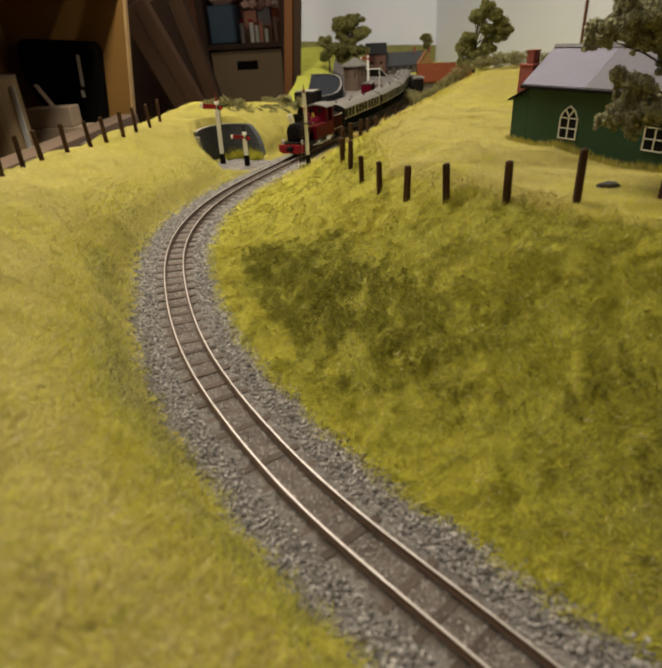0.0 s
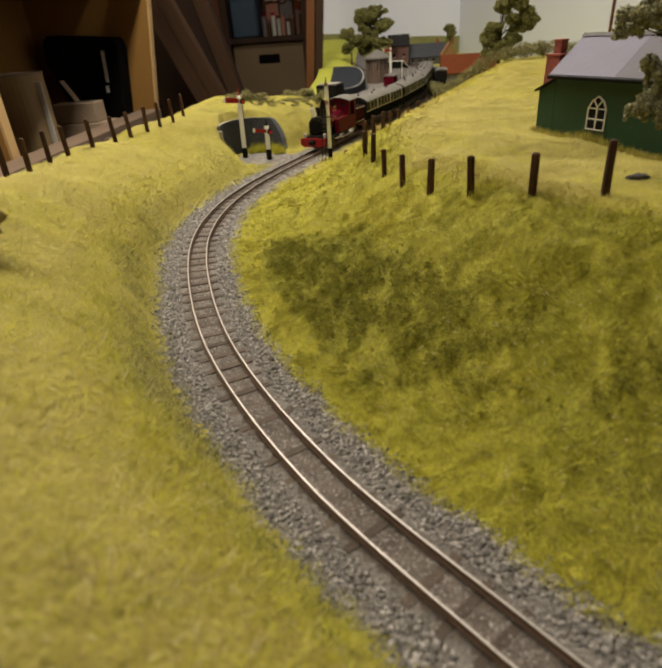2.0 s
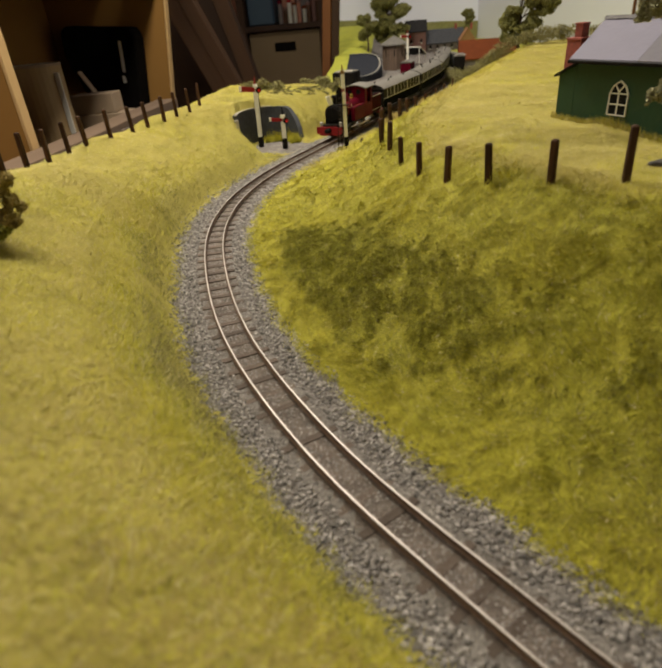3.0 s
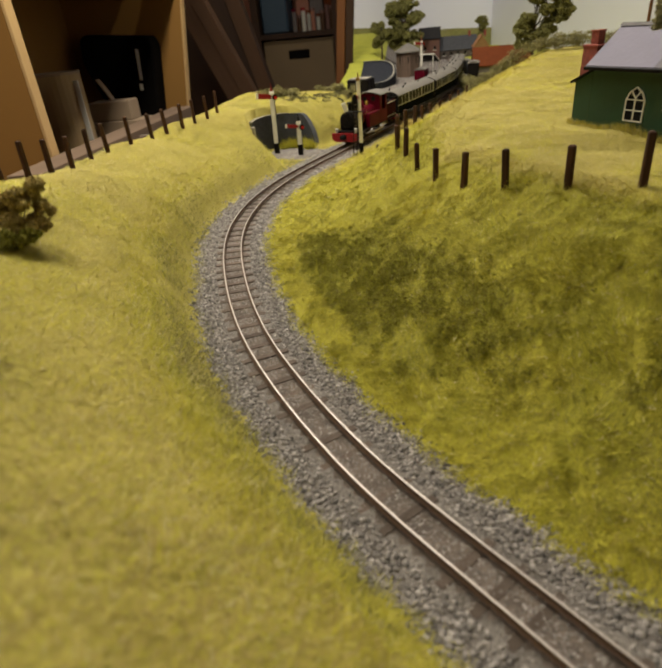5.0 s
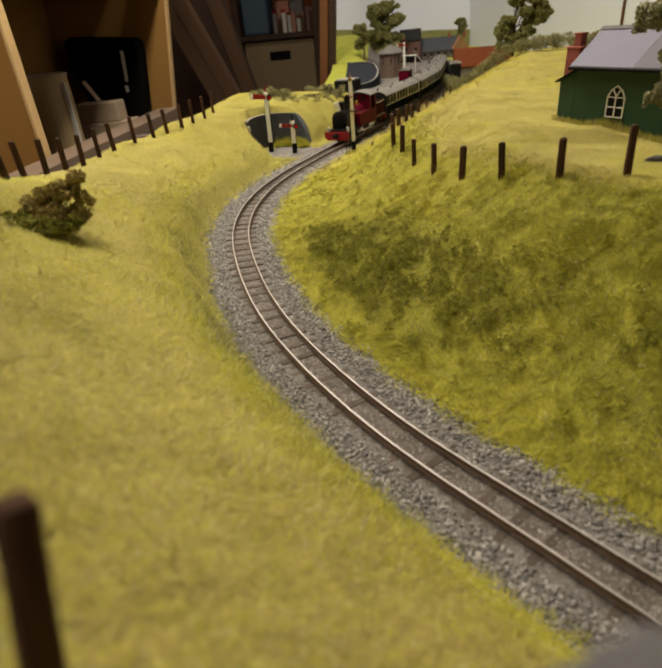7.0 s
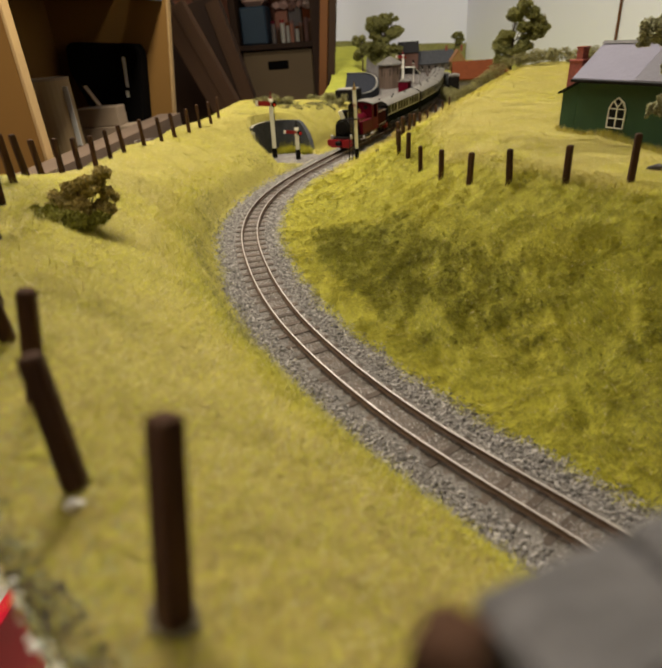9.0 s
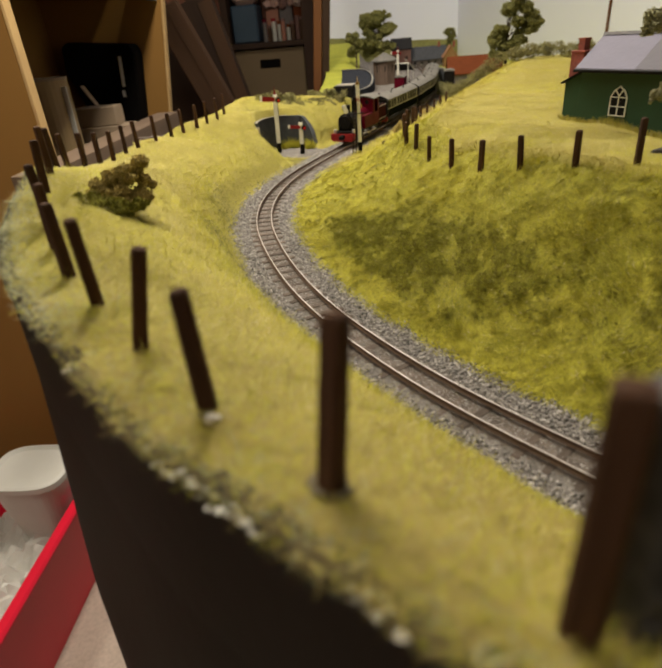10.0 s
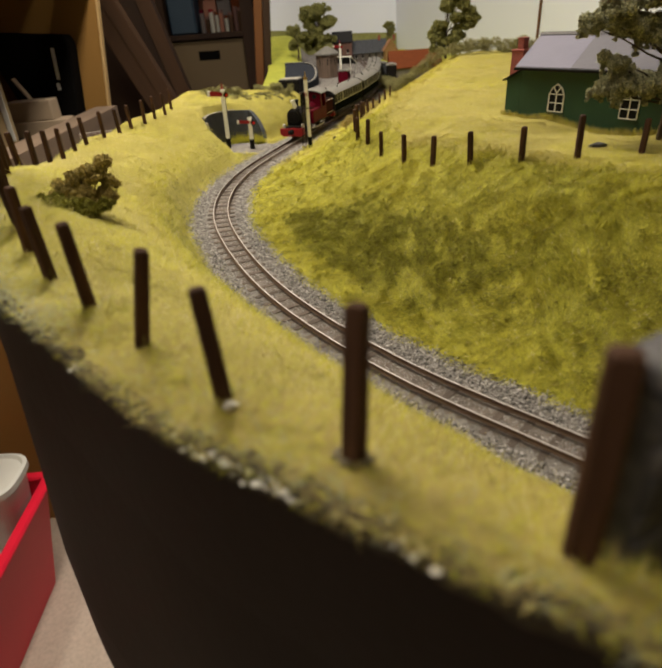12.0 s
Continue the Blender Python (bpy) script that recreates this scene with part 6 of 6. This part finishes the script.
semaphore(0.066, 1.53, 0.082, 0.018, 0.005, "white semaphore signal with red arm in the station yard")
# plain white churn shapes added in place of small figures
for p in ((0.150, 1.285), (0.158, 1.292), (0.152, 1.30)):
    churn(*p)


def water_tank(x, y):
    ob = thing("water_tank", pose(x, y, gz(x, y) - 0.001, 0, 0, -20), "black iron water tank with pale cover beside the loop", "water tank")
    bm = bmesh.new()
    box(bm, (0, 0, 0.0255), (0.042, 0.034, 0.039), 0.0008)
    part("tank", bm, BLACK, ob)
    bm = bmesh.new()
    box(bm, (0, 0, 0.046), (0.036, 0.029, 0.002), 0.0004)
    part("cover", bm, COPING, ob, "pale flat tank cover")
    for sx in (-1, 1):
        for sy in (-1, 1):
            bm = bmesh.new()
            box(bm, (sx * 0.014, sy * 0.011, 0.003), (0.005, 0.005, 0.007))
            part("leg", bm, BLACK, ob)
        bm = bmesh.new()
        box(bm, (sx * 0.0213, 0, 0.0255), (0.0006, 0.0015, 0.037))
        part("rib", bm, BLACK, ob)
    return ob


water_tank(-0.060, 1.13)
arc2 = [(-0.068 + 0.066 * math.cos(a), 1.47 + 0.125 * math.sin(a)) for a in np.radians(np.linspace(100, -100, 24))]
APRON = mat("dark_slate_apron", (0.022, 0.024, 0.032), 0.9, spec=0.1, second=(0.034, 0.036, 0.044), scale=120, fine=0.15)
rise = [0.012 + 0.030 * float(sstep((y - 1.36) / 0.22)) for x, y in arc2]
w2 = curved_wall("dock_wall", arc2, -0.004, 0.017, "dark sloping dock with a pale stone rim", "pale stone rim", APRON, tops=rise)
bm = bmesh.new()
bm.faces.new([bm.verts.new((x, y, h - 0.002)) for (x, y), h in zip(arc2, rise)])
bmesh.ops.recalc_face_normals(bm, faces=bm.faces)
r = bmesh.ops.extrude_face_region(bm, geom=bm.faces[:])
for v in r["geom"]:
    if isinstance(v, bmesh.types.BMVert):
        v.co.z -= 0.015
bmesh.ops.recalc_face_normals(bm, faces=bm.faces)
part("dock_floor", bm, APRON, w2, "sloping dark slate surface")

# low line of painted land at the foot of the backscene
bm = bmesh.new()
prism(bm, [(BACK_X, 0.0), (CX, 0.0), (CX, 0.062), (0.25, 0.070), (0.1, 0.074), (0.0, 0.082), (-0.1, 0.100), (BACK_X, 0.104)], 1, CY - 0.006, CY - 0.002)
tagged(part("backdrop", bm, mat("painted_far_hills", (0.20, 0.20, 0.06), 0.9, second=(0.28, 0.26, 0.11), scale=9, amount=0.9, fine=0.15)), "painted olive green far hills on the backscene", "backdrop", kind="structure")


# ---- room furniture beyond the layout ----
def board(parent, name, lo, hi, material, label="", m=None, bevel=0.001):
    bm = bmesh.new()
    box(bm, [(a + b) / 2 for a, b in zip(lo, hi)], [b - a for a, b in zip(lo, hi)], bevel, m=m)
    return part(name, bm, material, parent, label)


cab = thing("storage_cabinet", pose(0, 0, FLOOR), "open tan melamine storage cabinet standing on the floor", "cabinet")
Z = -FLOOR
board(cab, "left_side", (-1.30, 0.900, 0.0), (-0.572, 0.920, Z + 0.62), WOODTAN)
board(cab, "left_edge", (-0.5715, 0.899, 0.0), (-0.566, 0.921, Z + 0.62), WOODEDGE, "pale bare board edge")
board(cab, "back_panel", (-0.900, 0.921, 0.0), (-0.882, 1.6385, Z + 0.62), WOODTAN)
sh = Matrix.Translation((0, 0, Z - 0.06)) @ Matrix(((1, 0, 0.14, 0), (0, 1, 0, 0), (0, 0, 1, 0), (0, 0, 0, 1))) @ Matrix.Translation((0, 0, -(Z - 0.06)))
board(cab, "right_side", (-0.99, 1.640, 0.0), (-0.594, 1.660, Z + 0.50), WOODTAN, m=sh)
board(cab, "right_edge", (-0.5935, 1.639, 0.0), (-0.588, 1.661, Z + 0.50), WOODEDGE, "pale bare board edge", m=sh)
board(cab, "shelf", (-0.881, 0.921, Z - 0.085), (-0.56, 1.639, Z - 0.067), DARKWOOD)
# unseen top board, added to keep lamp light off the inside
board(cab, "top", (-0.881, 0.921, Z + 0.40), (-0.575, 1.639, Z + 0.418), WOODTAN)
board(cab, "front_rail", (-0.559, 0.76, Z - 0.085), (-0.505, 1.45, Z - 0.014), WOODGREY, "rough grey-brown timber rail")

bag = thing("black_case", pose(-0.757, 1.60, -0.0665), "matt black case leaning at the cabinet side", "case")
bm = bmesh.new()
prism(bm, [(-0.022, 0.0), (0.104, 0.0), (0.108, 0.016), (0.131, 0.190), (0.121, 0.213), (-0.050, 0.228), (-0.066, 0.216), (-0.071, 0.163), (-0.041, 0.070)], 1, -0.030, 0.030)
bmesh.ops.bevel(bm, geom=list(bm.edges), offset=0.004, segments=1, affect="EDGES")
part("shell", bm, BLACKBAG, bag)
bm = bmesh.new()
box(bm, (0.072, -0.0315, 0.155), (0.0085, 0.003, 0.074), 0.0005, m=Matrix.Rotation(0.08, 4, "Y"))
part("label_strip", bm, TUBWHITE, bag, "narrow white paper strip")
bm = bmesh.new()
box(bm, (0.077, -0.0315, 0.095), (0.0085, 0.003, 0.017), 0.0005)
part("label_tag", bm, TUBWHITE, bag, "small white paper tag")

roll = thing("card_drum", pose(-0.745, 1.27, -0.0665), "cream cardboard drum standing on the cabinet shelf", "drum")
bm = bmesh.new()
cyl(bm, (0, 0, 0), (0, 0, 0.155), 0.056, n=32)
part("drum", bm, CREAMCARD, roll)
bm = bmesh.new()
cyl(bm, (0, 0, 0.155), (0, 0, 0.160), 0.058, n=32)
part("lid", bm, PALEWOOD, roll)
bm = bmesh.new()
box(bm, (0.0560, -0.0250, 0.079), (0.011, 0.004, 0.125), 0.001, m=Matrix.Rotation(0.12, 4, "Z"))
part("label_strip", bm, TUBWHITE, roll, "pale label strip")

for (x, y, z, w, d, h, t, lab) in ((-0.690, 1.43, -0.0665, 0.135, 0.07, 0.035, 6, "pale wooden offcut block on the shelf"), (-0.702, 1.43, -0.0310, 0.105, 0.06, 0.045, 3, "pale wooden offcut lying on another block")):
    bm = bmesh.new()
    box(bm, (0, 0, h / 2), (w, d, h), 0.002)
    ob = part("wood_block", bm, PALEWOOD)
    ob.matrix_world = pose(x, y, z, 0, 0, t)
    tagged(ob, lab, "wood block", "cabinet offcuts")

bm = bmesh.new()
box(bm, (0, 0, 0.028), (0.0025, 0.02, 0.056), 0.0005)
ob = part("thin_batten", bm, PALEWOOD)
ob.matrix_world = pose(-0.705, 1.44, 0.0145, 0, -30, 0)
tagged(ob, "thin pale offcut leaning on the wood blocks", "wood block", "cabinet offcuts")

# carried up out of view to the top board, to shade the inside
board(cab, "valance", (-0.572, 0.9215, Z + 0.2415), (-0.560, 1.638, Z + 0.399), mat("blue_grey_laminate", (0.16, 0.165, 0.19), 0.6, second=(0.13, 0.135, 0.155), scale=6), "blue-grey board across the top of the opening")

# two heavy old timbers leaning by the wall, their sawn tops in view
for tx, ty, tz, lean, wide, mt, lab in ((-0.715, 2.20, 0.250, -24, 0.105, GREYWOOD, "heavy grey weathered timber leaning upright"), (-0.622, 2.29, 0.275, -15, 0.120, DARKWOOD, "broad dark brown old timber leaning upright")):
    tim = thing("leaning_timber", pose(tx, ty, tz, 0, lean, 0), lab, "timber", "leaning boards")
    bm = bmesh.new()
    box(bm, (0, 0, -0.62), (wide, 0.05, 1.24 - 0.16 * (wide < 0.08)), 0.003)
    part("timber", bm, mt, tim)
    # the lit side of the front, put in as a strip of lighter wood tone
    bm = bmesh.new()
    box(bm, (wide * 0.27, -0.0265, -0.56), (wide * 0.42, 0.002, 1.08), 0.0005)
    part("lit_strip", bm, GREYWOOD, tim, "strip toned for the lit side of the face")

# dark boards added to fill the dark gap behind the timbers
for x, w, lean, mt, lab in ((-0.80, 0.26, -20, DARKWOOD, "dark brown old board leaning upright"), (-0.57, 0.06, -16, DARKWOOD, "dark stained plank leaning upright")):
    bm = bmesh.new()
    box(bm, (0, 0, 0.70), (w, 0.022, 1.40), 0.002)
    ob = part("leaning_board", bm, mt)
    ob.matrix_world = pose(x - 0.03 + math.tan(math.radians(-lean)) * 0.9, 2.42 + 0.03 * random.random(), FLOOR + 0.003, 0, lean, 0)
    tagged(ob, lab, "board", "leaning boards")

unit = thing("shelf_unit", pose(0, 0, FLOOR), "dark wooden shelf unit against the pink wall", "shelving")
for x0, x1 in ((-0.735, -0.700), (-0.318, -0.255)):
    board(unit, "upright", (x0, 3.20, 0), (x1, 3.55, Z + 0.62), DARKWOOD)
for z0 in (-0.45, 0.078, 0.42):
    board(unit, "shelf", (-0.699, 3.20, Z + z0), (-0.319, 3.55, Z + z0 + 0.024), DARKWOOD)
bx = thing("storage_box", pose(-0.508, 3.36, -0.4255), "beige card storage box with a dark hand slot", "box")
bm = bmesh.new()
box(bm, (0, 0, 0.248), (0.370, 0.27, 0.496), 0.004)
part("carton", bm, BEIGE, bx)
bm = bmesh.new()
box(bm, (0.0, -0.1355, 0.425), (0.110, 0.004, 0.042), 0.001)
part("hand_slot", bm, BLACKBAG, bx, "dark hand slot")
bm = bmesh.new()
box(bm, (-0.62, 3.33, 0.19), (0.135, 0.2, 0.175), 0.008)
tagged(part("blue_crate", bm, BLUEPLASTIC), "blue plastic crate on the shelf", "crate")
bm = bmesh.new()
box(bm, (-0.615, 3.33, 0.330), (0.120, 0.17, 0.10), 0.02)
tagged(part("plastic_tub", bm, mat("milky_pink_plastic", (0.42, 0.27, 0.22), 0.4, second=(0.36, 0.22, 0.18), scale=20)), "milky plastic tub stacked on the blue crate", "tub")
rr = random.Random(9)
for k in range(12):
    bm = bmesh.new()
    r = rr.uniform(0.018, 0.034)
    ball(bm, (0, 0, 0), r, 2, (rr.uniform(0.7, 1.3), 1, rr.uniform(0.8, 1.2)), 0.28)
    ob = part("wrapped_bundle", bm, mat("faded_wrap", rr.choice([(0.40, 0.24, 0.19), (0.22, 0.09, 0.07), (0.5, 0.36, 0.30), (0.16, 0.08, 0.06)]), 0.8, scale=60, bump=0.5))
    ob.matrix_world = pose(-0.51 + 0.042 * (k % 6), 3.36, (0.272 if k < 6 else 0.318) + 0.012 * rr.random())
    tagged(ob, "crumpled faded pink bundle on top of the cartons", "bundle", "shelf bundles")
rr = random.Random(5)
JAR_CAPS = [BEAM_RED, PINK, CREAM, ORANGE, LOCO_RED]
for row, zz in ((0, 0.1025),):
    for k in range(9):
        x = -0.525 + 0.0245 * k
        h = rr.uniform(0.06, 0.11)
        jar = thing("jar", pose(x, 3.28 + 0.03 * (k % 2), zz), "small paint jar with a coloured lid on the shelf", "jar", "paint jars")
        bm = bmesh.new()
        cyl(bm, (0, 0, 0), (0, 0, h), 0.0115, n=12)
        part("glass", bm, rr.choice([PINK, CREAM, STONEWALL, GREYWOOD, PINKWALL]), jar)
        bm = bmesh.new()
        cyl(bm, (0, 0, h), (0, 0, h + 0.014), 0.0120, n=12)
        part("lid", bm, rr.choice(JAR_CAPS), jar)
for k in range(3):
    bm = bmesh.new()
    h = 0.075 + 0.01 * k
    box(bm, (-0.49 + 0.075 * k, 3.42, 0.1025 + h), (0.068, 0.12, 2 * h), 0.003)
    tagged(part("paint_box", bm, [PINKWALL, STONEWALL, ORANGE][k]), "small faded carton standing behind the jars", "box", "shelf cartons")

for name, x, w, mt, lab in (("pine_post", -0.2385, 0.025, PINE, "orange pine post standing beside the backscene"), ("brown_post", -0.2135, 0.0215, DARKWOOD, "dark brown post between the pine post and the backscene")):
    bm = bmesh.new()
    box(bm, (0, 0, 0.75), (w, 0.035, 1.50), 0.002)
    ob = part(name, bm, mt)
    ob.matrix_world = pose(x, 1.86, FLOOR, 0, 4.9, 0)
    tagged(ob, lab, "post")

def tapered(bm, h, k=0.80):
    for v in bm.verts:
        f = k + (1 - k) * min(1.0, max(0.0, v.co.z / h))
        v.co.x, v.co.y = v.co.x * f, v.co.y * f
    return bm


# plastic crate and tub on the floor
crate = thing("plastic_crate", pose(-0.815, 0.535, FLOOR), "red plastic storage crate on the floor", "crate")
w, d, h, t = 0.42, 0.46, 0.25, 0.006
for nm, c, s in (("side", (w / 2, 0, h / 2), (t, d, h)), ("side", (-w / 2, 0, h / 2), (t, d, h)), ("end", (0, d / 2, h / 2), (w - t, t, h)), ("end", (0, -d / 2, h / 2), (w - t, t, h)), ("base", (0, 0, 0.003), (w - t, d - t, 0.006))):
    bm = bmesh.new()
    box(bm, c, s, 0.001)
    part(nm, tapered(bm, h), REDPLASTIC, crate)
for c, s in (((w / 2 + 0.006, 0, h), (0.022, d + 0.03, 0.012)), ((-w / 2 - 0.006, 0, h), (0.022, d + 0.03, 0.012)), ((0, d / 2 + 0.006, h), (w - 0.01, 0.022, 0.012)), ((0, -d / 2 - 0.006, h), (w - 0.01, 0.022, 0.012))):
    bm = bmesh.new()
    box(bm, c, s, 0.004)
    part("rim", bm, REDPLASTIC, crate, "rounded crate rim")
bm = bmesh.new()
g = bmesh.ops.create_grid(bm, x_segments=34, y_segments=34, size=0.5)
for v in bm.verts:
    v.co = Vector((v.co.x * 0.335, v.co.y * 0.375, 0.03 * noise.noise(Vector((v.co.x * 9, v.co.y * 9, 2))) + 0.02 * noise.noise(Vector((v.co.x * 25, v.co.y * 25, 5)))))
r = bmesh.ops.extrude_face_region(bm, geom=bm.faces[:])
for v in r["geom"]:
    if isinstance(v, bmesh.types.BMVert):
        v.co = Vector((v.co.x * 0.86, v.co.y * 0.86, -0.17))
bmesh.ops.recalc_face_normals(bm, faces=bm.faces)
ob = part("plastic_sack", bm, TUBWHITE)
ob.matrix_world = pose(-0.815, 0.535, FLOOR + 0.18)
tagged(ob, "crumpled white plastic sack filling the red crate", "sack")
tub = thing("food_tub", pose(-0.676, 0.700, FLOOR + 0.155), "translucent white plastic food tub standing in the red crate", "tub")


def oval_shell(rings, n=32):
    """A closed shell of rounded oval rings (half length, half width, height)."""
    bm = bmesh.new()
    R = [[bm.verts.new((math.copysign(abs(math.cos(a)) ** 0.6, math.cos(a)) * r1, math.copysign(abs(math.sin(a)) ** 0.6, math.sin(a)) * r2, z)) for a in [6.2832 * i / n for i in range(n)]] for r1, r2, z in rings]
    for a, b in zip(R, R[1:]):
        for i in range(n):
            bm.faces.new((a[i], a[(i + 1) % n], b[(i + 1) % n], b[i]))
    bm.faces.new(R[0][::-1])
    bm.faces.new(R[-1])
    return bm


part("tub", oval_shell([(0.046, 0.040, 0.0), (0.070, 0.056, 0.155)]), TUBWHITE, tub)
part("lid", oval_shell([(0.072, 0.058, 0.1555), (0.076, 0.062, 0.1565), (0.076, 0.062, 0.168), (0.070, 0.056, 0.170), (0.066, 0.052, 0.164)]), TUBWHITE, tub, "white snap-on lid")


def ceiling_light(x, y, turn, z=CEIL - 0.07, length=1.24):
    ob = thing("ceiling_light", pose(x, y, z, 0, 0, turn), "assumed white strip light on the ceiling, out of view" if z > 1.4 else "assumed white strip light on cords over the layout, out of view", "ceiling light", "strip lights")
    bm = bmesh.new()
    box(bm, (0, 0, 0.045), (length, 0.10, 0.05), 0.004)
    part("body", bm, WHITE, ob)
    for s in (-1, 1):
        bm = bmesh.new()
        box(bm, (s * (length / 2 + 0.006), 0, 0.02), (0.012, 0.10, 0.10), 0.002)
        part("end_cap", bm, WHITE, ob)
        if z < 1.4:
            bm = bmesh.new()
            cyl(bm, (s * length * 0.4, 0, 0.07), (s * length * 0.4, 0, CEIL - z), 0.002, n=6)
            part("cord", bm, BLACK, ob)
    return ob


# bodies for the three assumed lamps; the second belongs to the added fill
ceiling_light(-0.24, 0.80, 90, LAMP_Z + 0.005, 0.84)
ceiling_light(-0.75, -0.3, 90)
ceiling_light(0.15, 1.9, 0)
